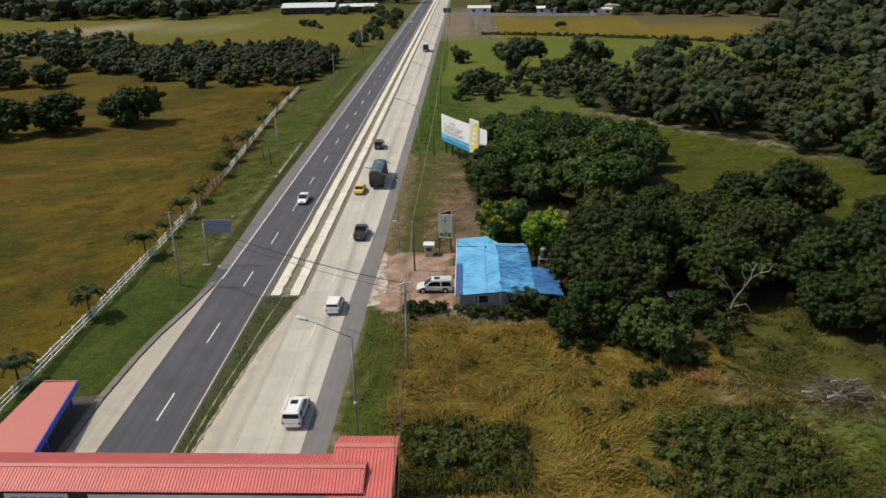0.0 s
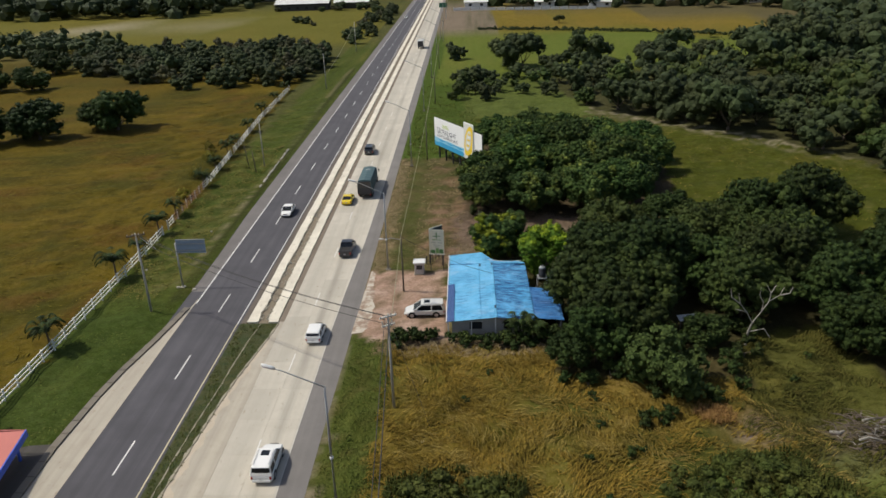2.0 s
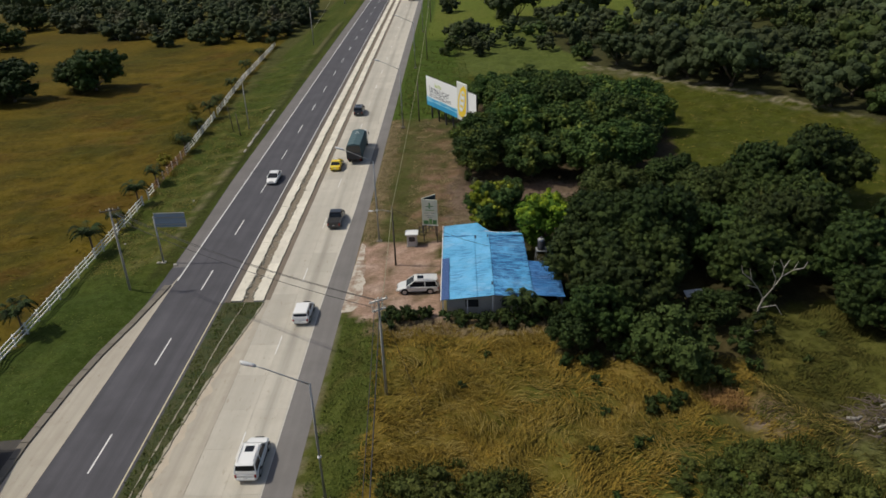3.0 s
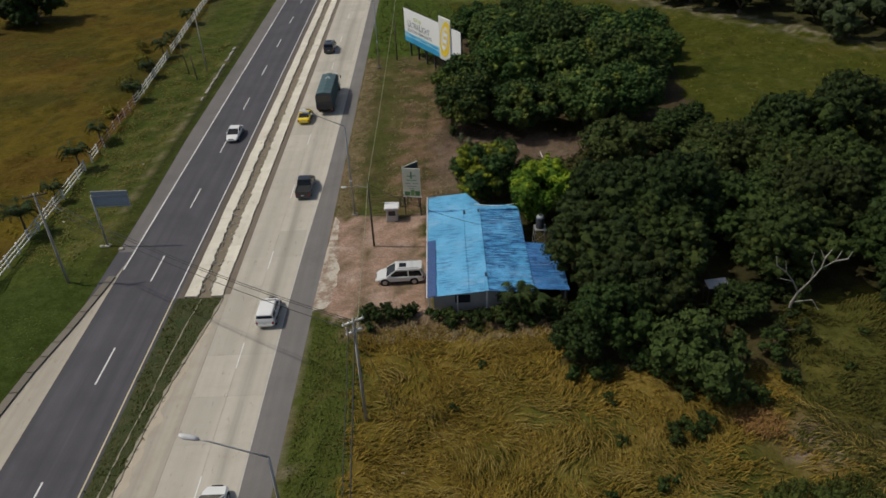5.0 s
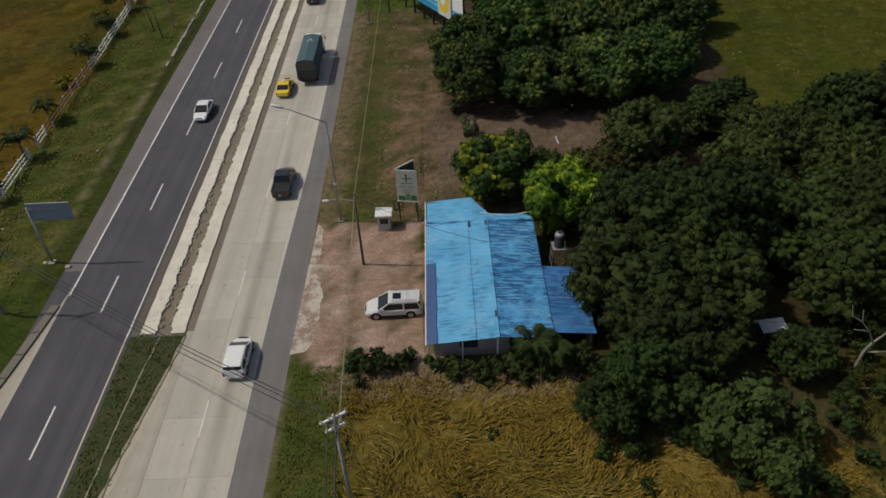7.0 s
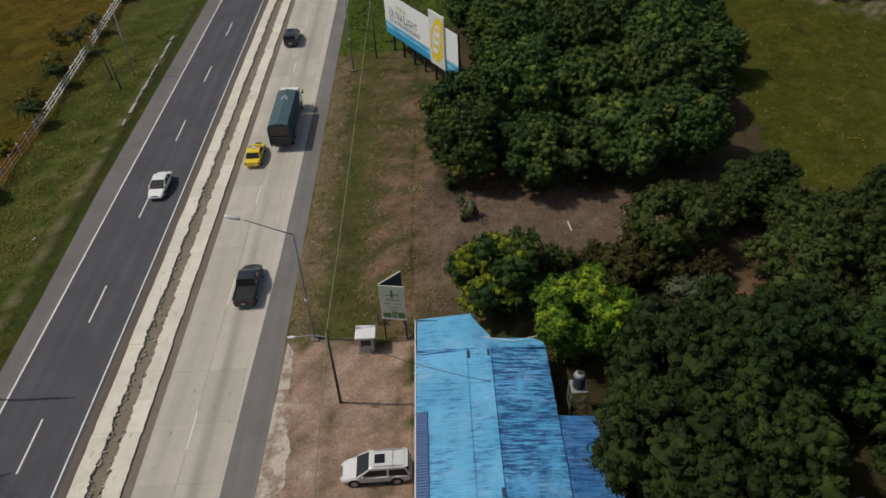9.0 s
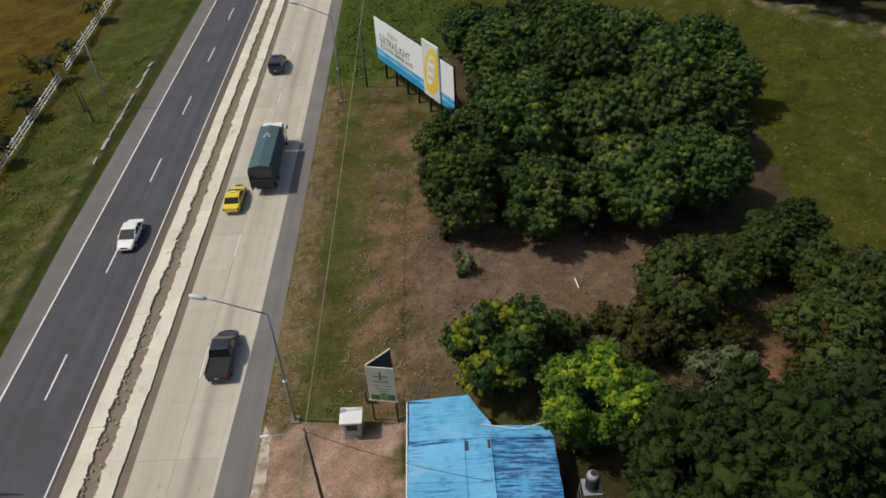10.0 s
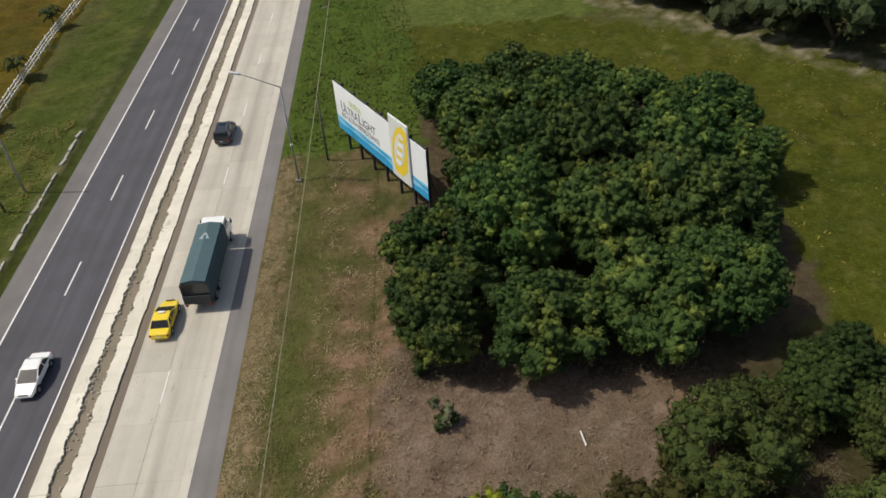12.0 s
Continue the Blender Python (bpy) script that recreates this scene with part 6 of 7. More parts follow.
part("end_flashing", box(CX1 + 0.02, CX1 + 0.12, 40.3, 44.75, 5.0, 5.2), "tin_red", canopy)
part("soffit", box(CX0, CX1, 40.6, 44.5, 5.05, 5.12), "steel_dark", canopy)
part("front_beam", box(CX0, CX1, 40.45, 40.6, 4.3, 5.1), "steel_dark", canopy)
part("banner", box(-4.4, 0.4, 40.40, 40.445, 4.05, 4.95), "banner", canopy, "white printed banner")
part("banner", box(1.9, 21.8, 40.40, 40.445, 4.05, 4.9), "banner", canopy, "white printed banner")
for k in range(6):
    part("banner_bar", box(-3.9 + 0.7 * k, -3.4 + 0.7 * k, 40.385, 40.398, 4.45, 4.65), "bill_blue", canopy)
for x in (-20.0, -8.2, 4.2, 18.6):
    part("column", box(x - 0.15, x + 0.15, 42.2, 42.5, -0.3, 5.1), "steel_dark", canopy)
AX0, AX1 = 19.6, 24.45
for y0, z0, y1, z1 in ((46.75, 5.45, 44.85, 6.05), (37.6, 4.4, 44.85, 6.05)):
    for k in range(6):
        ob = part("annex_sheet", red_sheet((AX1 - AX0) / 6, y0, z0, y1, z1), "tin_red", canopy) if k == 0 else new("annex_sheet", ob.data)
        ob.parent, ob.location.x = canopy, AX0 + (AX1 - AX0) / 6 * k
part("ridge_cap", loft([[(x, 44.55, 6.05), (x, 44.85, 6.14), (x, 45.15, 6.05), (x, 45.15, 6.02), (x, 44.85, 6.1), (x, 44.55, 6.02)] for x in (AX0, AX1)]), "tin_pink", canopy)
for x in (AX0 + 0.3, AX1 - 0.3):
    part("column", box(x - 0.12, x + 0.12, 45.9, 46.15, -0.3, 5.5), "steel_dark", canopy)

shelter = thing("bus_shelter", "long shelter with a faded pink roof and deep blue fascia", "shelter")
roof_outline = [(-12.5, 44.0), (-6.35, 44.0), (-8.75, 59.2), (-12.1, 59.0)]
part("roof", prism(roof_outline, 2.45, 2.54), "tin_pink", shelter)
part("fascia", loft([[(x, y, z) for x, z in ((xo, 1.95), (xo + 0.12, 1.95), (xo + 0.12, 2.58), (xo, 2.58))] for xo, y in ((-6.35, 43.9), (-8.75, 59.3))]), "fascia_blue", shelter, "deep blue fascia board")
part("fascia", box(-12.5, -6.35, 43.88, 43.99, 1.95, 2.58), "fascia_blue", shelter)
part("fascia", box(-12.1, -8.65, 59.25, 59.36, 2.3, 2.56), "tin_pink", shelter)
for x, y in ((-12.0, 45.0), (-7.0, 45.0), (-12.0, 51.5), (-8.0, 51.5), (-11.8, 58.2), (-9.2, 58.2)):
    part("column", box(x - 0.1, x + 0.1, y - 0.1, y + 0.1, -0.2, 2.46), "fascia_blue", shelter)
part("bench", box(-11.6, -11.1, 46.0, 57.0, 0.35, 0.45), "kerb", shelter)
for y in (46.5, 50.0, 54.5):
    part("bench_leg", box(-11.55, -11.15, y - 0.1, y + 0.1, -0.1, 0.35), "kerb", shelter)
tagged(part("shelter_paving", prism([(-12.6, 40), (-7.05, 40), (-7.1, 50), (-7.55, 60.5), (-9.6, 60.3), (-12.2, 59.4)], -0.2, 0.05), asphalt_material("dark_paving", (0.05, 0.045, 0.04))), "dark paved floor under the shelter", "paving", kind="structure")


# ---- vehicles ----
def ring(y, w, z0, z1, r, tumble=0.0):
    """A rounded cross-section across the car at y."""
    t = w * (1 - tumble)
    return [(-w + r, y, z0), (w - r, y, z0), (w, y, z0 + r), (w, y, (z0 + z1) * 0.55), (t, y, z1 - r), (t - r, y, z1), (-t + r, y, z1), (-t, y, z1 - r), (-w, y, (z0 + z1) * 0.55), (-w, y, z0 + r)]


def wheel(root, x, y, r, width):
    side = 1 if x > 0 else -1
    bm = tube([(x - side * width, y, r), (x - side * width * 0.9, y, r), (x - side * 0.03, y, r), (x, y, r)], [r * 0.9, r, r, r * 0.9], 18)
    w = part("wheel", bm, "tyre", root, "black rubber tyre on a metal rim", smooth=False)
    part("rim", tube([(x - side * 0.05, y, r), (x + side * 0.012, y, r), (x + side * 0.02, y, r)], [r * 0.62, r * 0.62, r * 0.2], 14), "rim", w)


def make_car(name, label, paint, kind, m, rails=False):
    """A car that faces +y, its middle over the base."""
    root = thing(name, label, "taxi" if "taxi" in name else "car" if kind != "pickup" else "pickup", m)
    spec = dict(suv=(4.75, 0.93, 1.02, 1.80, -2.30, 0.75, 0.37), hatch=(4.1, 0.88, 0.95, 1.58, -1.98, 0.72, 0.32), sedan=(4.45, 0.86, 0.90, 1.40, -1.55, 0.62, 0.31), pickup=(5.2, 0.93, 1.05, 1.76, -0.75, 1.05, 0.38))[kind]
    length, w, belt, top, cab_rear, cab_front, wr = spec
    h = length / 2
    nose = belt - 0.16
    body = part("body", loft([ring(-h, w * 0.86, 0.42, belt * 0.86, 0.08), ring(-h + 0.10, w * 0.95, 0.33, belt * 0.95, 0.10), ring(-h + 0.5, w, 0.28, belt, 0.10), ring(-0.3, w, 0.26, belt, 0.10), ring(cab_front + 0.35, w, 0.26, belt, 0.10),
                              ring(cab_front + 0.5, w, 0.26, belt - 0.01, 0.10), ring(h - 0.55, w * 0.97, 0.28, nose, 0.12), ring(h - 0.15, w * 0.88, 0.34, nose - 0.14, 0.14), ring(h, w * 0.72, 0.42, nose - 0.30, 0.10)]), paint, root, smooth=False)
    bmod = body.modifiers.new("soft edges", "BEVEL")
    bmod.width, bmod.segments, bmod.limit_method = 0.06, 3, "ANGLE"
    tw = w * 0.80
    rear_top = cab_rear + (0.28 if kind in ("suv", "hatch", "pickup") else 0.62)
    front_top = cab_front - (0.50 if kind != "sedan" else 0.62)
    part("cabin_glass", loft([[(-w * 0.95, cab_rear, belt - 0.02), (w * 0.95, cab_rear, belt - 0.02), (w * 0.90, cab_front + 0.55, belt - 0.02), (-w * 0.90, cab_front + 0.55, belt - 0.02)],
                          [(-tw, rear_top, top - 0.06), (tw, rear_top, top - 0.06), (tw, front_top, top - 0.06), (-tw, front_top, top - 0.06)]]), "car_glass", root, "dark tinted windows")
    skin = []
    for grow, lift in ((0.045 if kind in ("suv", "hatch") else 0.02, -0.20 if kind in ("suv", "hatch") else -0.075), (0.02, -0.05), (-0.03, -0.015), (-0.12, 0.0)):
        hw, ya, yb, cut = tw + grow, rear_top - 0.06 - grow, front_top + 0.10 + grow * 1.5, 0.12
        skin.append([(-hw + cut, ya, top + lift), (hw - cut, ya, top + lift), (hw, ya + cut, top + lift), (hw, yb - cut, top + lift - 0.01), (hw - cut, yb, top + lift - 0.02), (-hw + cut, yb, top + lift - 0.02), (-hw, yb - cut, top + lift - 0.01), (-hw, ya + cut, top + lift)])
    part("roof", loft(skin), paint, root)
    for s in (-1, 1):
        for ya, yb in ((cab_front + 0.50, front_top), (cab_rear - 0.01, rear_top), (0.5 * (cab_front + cab_rear) - 0.1, 0.5 * (cab_front + cab_rear) - 0.1)):
            part("pillar", tube([(s * w * 0.955, ya, belt - 0.02), (s * (tw + 0.005), yb, top - 0.06)], 0.06 if kind in ("suv", "hatch") else 0.04, 6), paint, root)
        part("mirror", box(s * (w + 0.02) - 0.07, s * (w + 0.02) + 0.07, cab_front + 0.05, cab_front + 0.17, belt + 0.02, belt + 0.17, 0.02), paint, root)
        part("headlight", box(s * w * 0.62 - 0.17, s * w * 0.62 + 0.17, h - 0.26, h - 0.055, nose - 0.40, nose - 0.24, 0.02), "headlight", root)
        part("taillight", box(s * w * 0.84 - 0.08, s * w * 0.84 + 0.08, -h - 0.015, -h + 0.12, belt * 0.62, belt * 0.88, 0.01), "taillight", root)
        part("side_trim", box(s * (w + 0.008) - 0.01, s * (w + 0.008) + 0.01, -h * 0.55, h * 0.52, 0.34, 0.46), "tyre" if paint != "car_black" else "rim", root)
        for y in (-h * 0.60, h * 0.62):
            wheel(root, s * (w + 0.015), y, wr, 0.22)
            part("wheel_arch", tube([(s * (w - 0.02), y, wr + 0.02), (s * (w + 0.006), y, wr + 0.02)], wr + 0.075, 16), "tyre", root)
    part("bumper", box(-w * 0.82, w * 0.82, -h - 0.07, -h + 0.06, 0.36, 0.60, 0.04), paint, root)
    part("bumper", box(-w * 0.74, w * 0.74, h - 0.06, h + 0.05, 0.36, 0.56, 0.04), paint, root)
    part("grille", box(-w * 0.42, w * 0.42, h - 0.03, h + 0.012, 0.57, 0.68), "tyre", root)
    part("number_plate", box(-0.17, 0.17, -h - 0.085, -h - 0.071, 0.62, 0.74), "plate", root, "plain number plate")
    if kind in ("suv", "hatch"):
        part("spoiler", box(-tw * 0.95, tw * 0.95, rear_top - 0.22, rear_top - 0.02, top - 0.075, top - 0.03, 0.01), paint, root)
        part("rear_window", loft([[(-tw * 0.8, cab_rear + 0.03, belt + 0.2), (tw * 0.8, cab_rear + 0.03, belt + 0.2), (tw * 0.8, cab_rear + 0.06, belt + 0.2), (-tw * 0.8, cab_rear + 0.06, belt + 0.2)],
                                  [(-tw * 0.74, rear_top - 0.11, top - 0.2), (tw * 0.74, rear_top - 0.11, top - 0.2), (tw * 0.74, rear_top - 0.07, top - 0.2), (-tw * 0.74, rear_top - 0.07, top - 0.2)]]), "car_glass", root)
        part("tail_panel", loft([[(-w * 0.9, cab_rear - 0.05, belt - 0.04), (w * 0.9, cab_rear - 0.05, belt - 0.04), (w * 0.9, cab_rear + 0.02, belt - 0.04), (-w * 0.9, cab_rear + 0.02, belt - 0.04)],
                                 [(-w * 0.86, cab_rear + 0.02, belt + 0.2), (w * 0.86, cab_rear + 0.02, belt + 0.2), (w * 0.86, cab_rear + 0.09, belt + 0.2), (-w * 0.86, cab_rear + 0.09, belt + 0.2)]]), paint, root)
    if rails:
        part("sunroof", box(-0.36, 0.36, front_top - 0.95, front_top - 0.25, top - 0.004, top + 0.006, 0.0), "car_glass", root, "dark glass sunroof")
        for s in (-1, 1):
            part("roof_rail", tube([(s * tw * 0.86, rear_top + 0.1, top + 0.05), (s * tw * 0.86, front_top - 0.2, top + 0.05)], 0.022, 6), "rim", root)
    if kind == "pickup":
        part("bed", box(-w * 0.82, w * 0.82, -h + 0.12, cab_rear - 0.14, belt + 0.002, belt + 0.02), "tyre", root, "black load bed cover")
        for s in (-1, 1):
            part("bed_side", box(s * w * 0.92 - 0.06, s * w * 0.92 + 0.06, -h + 0.06, cab_rear - 0.06, belt - 0.02, belt + 0.10, 0.02), paint, root)
        part("tailgate", box(-w * 0.9, w * 0.9, -h + 0.03, -h + 0.10, belt * 0.6, belt + 0.10, 0.02), paint, root)
    if "taxi" in name:
        part("roof_sign", box(-0.28, 0.28, -0.25, -0.05, top - 0.004, top + 0.14, 0.03), "bill_white", root)
    return root


make_car("parked_suv", "white and silver off-road car with sunroof parked beneath the eave", "car_silver", "suv", pose(25.6, 84.75, 0, 0, 0, 91), True)
make_car("white_suv", "white family off-road car driving on the concrete lanes", "car_white", "suv", pose(13.4, 57.2, 0), True)
make_car("white_hatchback", "white compact hatchback on the concrete lanes", "car_white", "hatch", pose(13.4, 79.8, 0))
make_car("black_pickup", "black double-cab pickup on the concrete lanes", "car_black", "pickup", pose(13.4, 104.5, 0))
make_car("black_suv", "black off-road car in the inner concrete lane", "car_black", "suv", pose(10.4, 158.0, 0), True)
make_car("yellow_taxi", "bright yellow sedan taxi beside the lorry", "car_yellow", "sedan", pose(10.3, 126.5, 0))
make_car("white_sedan", "white sedan coming along the asphalt carriageway", "car_white", "sedan", pose(1.0, 121.2, 0, 0, 0, 180))
make_car("far_white_car", "white car far off on the asphalt carriageway", "car_white", "sedan", pose(-1.9, 434.0, 0, 0, 0, 180))

lorry = thing("lorry", "white-cab lorry with a grey-green tarpaulin over its long bed", "lorry", pose(13.1, 127.5, 0))
part("chassis", box(-0.45, 0.45, 0.3, 10.9, 0.7, 0.95), "steel_dark", lorry)
part("bed", box(-1.22, 1.22, 0.1, 8.6, 0.95, 1.25, 0.02), "pole_wood", lorry)
part("tarpaulin", loft([[(-1.27, y, 1.1), (1.27, y, 1.1), (1.25, y, 2.9 + d), (1.08, y, 3.32 + d), (0.0, y, 3.52 + d), (-1.08, y, 3.32 + d), (-1.25, y, 2.9 + d)] for y, d in ((0.25, 0), (0.9, 0.02), (1.5, -0.03), (2.2, 0.03), (2.9, -0.03), (3.6, 0.03), (4.3, -0.02), (5.0, 0.03), (5.7, -0.03), (6.4, 0.03), (7.1, -0.02), (7.8, 0.03), (8.5, 0), (8.65, -0.1))]), "tarp", lorry)
part("tail_board", box(-1.2, 1.2, 0.0, 0.09, 1.0, 1.9, 0.02), "steel_dark", lorry)
# a black panel stands for the shade inside the tarpaulin
part("tail_opening", loft([[(-1.15, y, 1.9), (1.15, y, 1.9), (1.12, y, 2.85), (0.9, y, 3.2), (-0.9, y, 3.2), (-1.12, y, 2.85)] for y in (0.20, 0.246)]), "car_black", lorry)
part("tarp_mark", loft([[(x * k, 6.3 + 0.5 * s, 3.49 - abs(x * k) * 0.18 + 0.07 + d) for x, s in ((-0.45, -0.6), (0.45, -0.6), (0.1, 1.0), (-0.1, 1.0))] for k, d in ((1, 0), (1, 0.012))]), "tarp_mark", lorry, "pale patch on the tarpaulin")
cab = part("cab", loft([[(-1.15, y, 0.75), (1.15, y, 0.75), (1.15, y, 1.9), (1.05, y, zt), (-1.05, y, zt), (-1.15, y, 1.9)] for y, zt in ((8.85, 2.75), (9.2, 2.9), (10.2, 2.85), (10.5, 2.0), (11.0, 1.9))]), "car_white", lorry, "white painted driver's cab")
part("windscreen", loft([[(-1.0, 10.24, 2.72), (1.0, 10.24, 2.72), (1.05, 10.50, 2.06), (-1.05, 10.50, 2.06)], [(-1.0, 10.28, 2.75), (1.0, 10.28, 2.75), (1.05, 10.54, 2.09), (-1.05, 10.54, 2.09)]]), "car_glass", cab)
for s in (-1, 1):
    part("side_window", box(s * 1.13 - 0.03, s * 1.13 + 0.03, 9.3, 10.1, 1.95, 2.5), "car_glass", cab)
    part("mirror", box(s * 1.42 - 0.08, s * 1.42 + 0.08, 10.3, 10.38, 1.9, 2.4, 0.02), "tyre", cab)
    part("headlight", box(s * 0.85 - 0.15, s * 0.85 + 0.15, 10.98, 11.03, 0.95, 1.15), "headlight", cab)
    part("taillight", box(s * 1.0 - 0.12, s * 1.0 + 0.12, -0.03, 0.03, 0.8, 0.98), "taillight", lorry)
    wheel(lorry, s * 1.2, 10.0, 0.5, 0.28)
    wheel(lorry, s * 1.2, 1.7, 0.5, 0.5)
    wheel(lorry, s * 1.2, 3.0, 0.5, 0.5)
    part("fuel_tank", box(s * 0.95 - 0.22, s * 0.95 + 0.22, 6.2, 7.4, 0.5, 0.92, 0.05), "galvanised", lorry)

far_truck = thing("far_truck", "grey box truck far along the concrete lanes", "truck", pose(12.9, 311.0, 0))
part("box_body", box(-1.2, 1.2, 0, 5.5, 0.9, 3.2, 0.05), "car_silver", far_truck)
part("rear_door", box(-1.1, 1.1, -0.03, 0.0, 1.0, 3.1), "steel_dark", far_truck)
part("cab", box(-1.1, 1.1, 5.6, 7.3, 0.6, 2.5, 0.15), "car_white", far_truck)
for s in (-1, 1):
    wheel(far_truck, s * 1.15, 1.4, 0.45, 0.4)
    wheel(far_truck, s * 1.15, 6.4, 0.45, 0.28)

# ---- dead tree, brush pile, far buildings ----
rd = random.Random(5)
dead = thing("dead_tree", "bare pale dead tree with forked limbs at the wood's edge", "tree", pose(60.8, 76.4, 0))
bm = tube([(0, 0, -0.2), (0.1, 0, 1.8), (0.3, -0.2, 3.0)], [0.15, 0.12, 0.10], 8)
part("trunk", bm, "pale_bark", dead)
for pts in ([(0.3, -0.2, 3.0), (1.0, -0.4, 4.4), (1.7, -0.3, 5.6), (2.7, -0.3, 6.3), (3.1, -0.2, 7.2)], [(1.7, -0.3, 5.6), (1.8, -0.2, 6.5), (1.4, 0, 7.3)], [(0.3, -0.2, 3.0), (-0.5, -0.4, 4.4), (-1.3, -0.4, 5.4), (-1.6, -0.4, 6.6)], [(0.1, 0, 1.8), (1.4, -0.8, 2.6), (2.0, -1.2, 1.7)], [(2.7, -0.3, 6.3), (3.6, -0.5, 6.6), (3.9, -0.4, 7.3)], [(1.8, -0.2, 6.5), (2.3, -0.1, 7.4)], [(-1.3, -0.4, 5.4), (-2.3, -0.5, 6.2), (-2.5, -0.4, 7.1)], [(1.0, -0.6, 5.6), (0.5, -0.6, 6.5), (0.6, -0.5, 7.4)], [(-0.5, -0.4, 4.4), (-1.8, -0.6, 4.9)], [(1.0, -0.4, 4.4), (1.0, -0.6, 5.6)]):
    part("limb", tube(pts, [0.062 * (1 - 0.7 * k / (len(pts) - 1)) + 0.01 for k in range(len(pts))], 6), "pale_bark", dead)
pile = thing("brush_pile", "heap of grey dead branches on the grass", "brush pile", pose(66.8, 60.6, 0))
for k in range(170):
    a, rr = rd.uniform(0, 6.28), rd.uniform(0, 3.2) ** 1.0
    p = Vector((math.cos(a) * rr * 1.3, math.sin(a) * rr * 0.8, 0.15 + max(0, 2.0 - rr * 0.55) * rd.random()))
    b = rd.uniform(0, 6.28)
    ln = rd.uniform(0.6, 2.2)
    q = p + Vector((math.cos(b) * ln, math.sin(b) * ln * 0.7, rd.uniform(-0.2, 0.4)))
    mid = (p + q) / 2 + Vector((rd.uniform(-.3, .3), rd.uniform(-.3, .3), rd.uniform(0, .35)))
    g = rd.uniform(0.025, 0.07) if k > 8 else 0.13
    q.z = max(q.z, 0.05)
    part("branch", tube([tuple(p), tuple(mid), tuple(q)], [g, g * 0.7, g * 0.3], 5), "dead_wood" if k % 6 else "pale_bark", pile)
fallen = tagged(part("fallen_log", tube([(63.0, 61.2, 0.12), (63.8, 61.0, 0.2), (64.3, 61.3, 0.14)], [0.16, 0.15, 0.13], 8), "pale_bark"), "pale cut log on the grass", "log")
tagged(part("white_stake", tube([(43.2, 110.4, 0.1), (43.0, 111.5, 0.35)], 0.06, 6), "fascia_white"), "white stake lying in the dry clearing", "stake")


def make_building(x, y, wx, wy, h, turn, label, roof_material, wall="house_wall"):
    root = thing("far_building", label, "building", pose(x, y, 0, 0, 0, turn))
    part("wall", box(-wx / 2, wx / 2, -wy / 2, wy / 2, -0.2, h), wall, root)
    part("roof", loft([[(sx * (wx / 2 + 0.6), -wy / 2 - 0.8, h), (sx * (wx / 2 + 0.6), 0, h + wy * 0.16), (sx * (wx / 2 + 0.6), wy / 2 + 0.8, h), (sx * (wx / 2 + 0.6), 0, h + wy * 0.16 - 0.15)] for sx in (-1, 1)]), roof_material, root)
    n = max(2, int(wx / 5))
    for k in range(n):
        cx = -wx / 2 + (k + 0.5) * wx / n
        part("window", box(cx - 0.9, cx + 0.9, -wy / 2 - 0.06, -wy / 2 - 0.01, 0.9, min(h - 0.3, 2.4)), "dark_opening", root)
    return root


# dark walls put the shade beneath these two white roofs into the colour
make_building(-74, 508, 34, 15, 4.2, 2, "long open shed with a white metal roof, its shaded inside as dark walls", "tin_grey", "steel_dark")
make_building(-42, 512, 24, 10, 3.8, 4, "long low building with a white metal roof", "tin_grey", "dark_opening")
make_building(-128, 590, 34, 10, 3.6, -3, "long low building with a grey metal roof", "tin_grey")
make_building(176, 498, 36, 12, 4.0, -12, "low building with a pale roof among trees", "tin_grey")
make_building(205, 470, 20, 10, 3.6, -12, "low building with a pale roof among trees", "tin_grey")
make_building(235, 430, 14, 9, 3.4, -15, "small house with a white roof among trees", "tin_grey", "fascia_white")
boundary = thing("far_wall", "long low white boundary wall across the far field", "wall", kind="structure")
for k in range(16):
    part("wall_panel", box(24 + 5.2 * k, 28.9 + 5.2 * k, 470.0 - 0.9 * k, 470.3 - 0.9 * k, -0.2, 1.7), "fascia_white", boundary)
make_building(38, 492, 14, 8, 3.2, -3, "low pale house behind a wall", "tin_grey", "fascia_white")
make_building(80, 484, 12, 7, 3.0, -6, "low pale house behind a wall", "fascia_white", "fascia_white")
make_building(112, 470, 14, 7, 3.0, -10, "low pale house behind a wall", "tin_grey", "fascia_white")
make_building(96, 505, 22, 9, 3.4, -6, "low pale house behind a wall", "tin_grey", "fascia_white")
make_building(60, 520, 18, 9, 3.4, -4, "low pale house behind a wall", "house_wall")
make_building(126, 492, 16, 8, 3.2, -8, "low pale house behind a wall", "house_wall", "fascia_white")


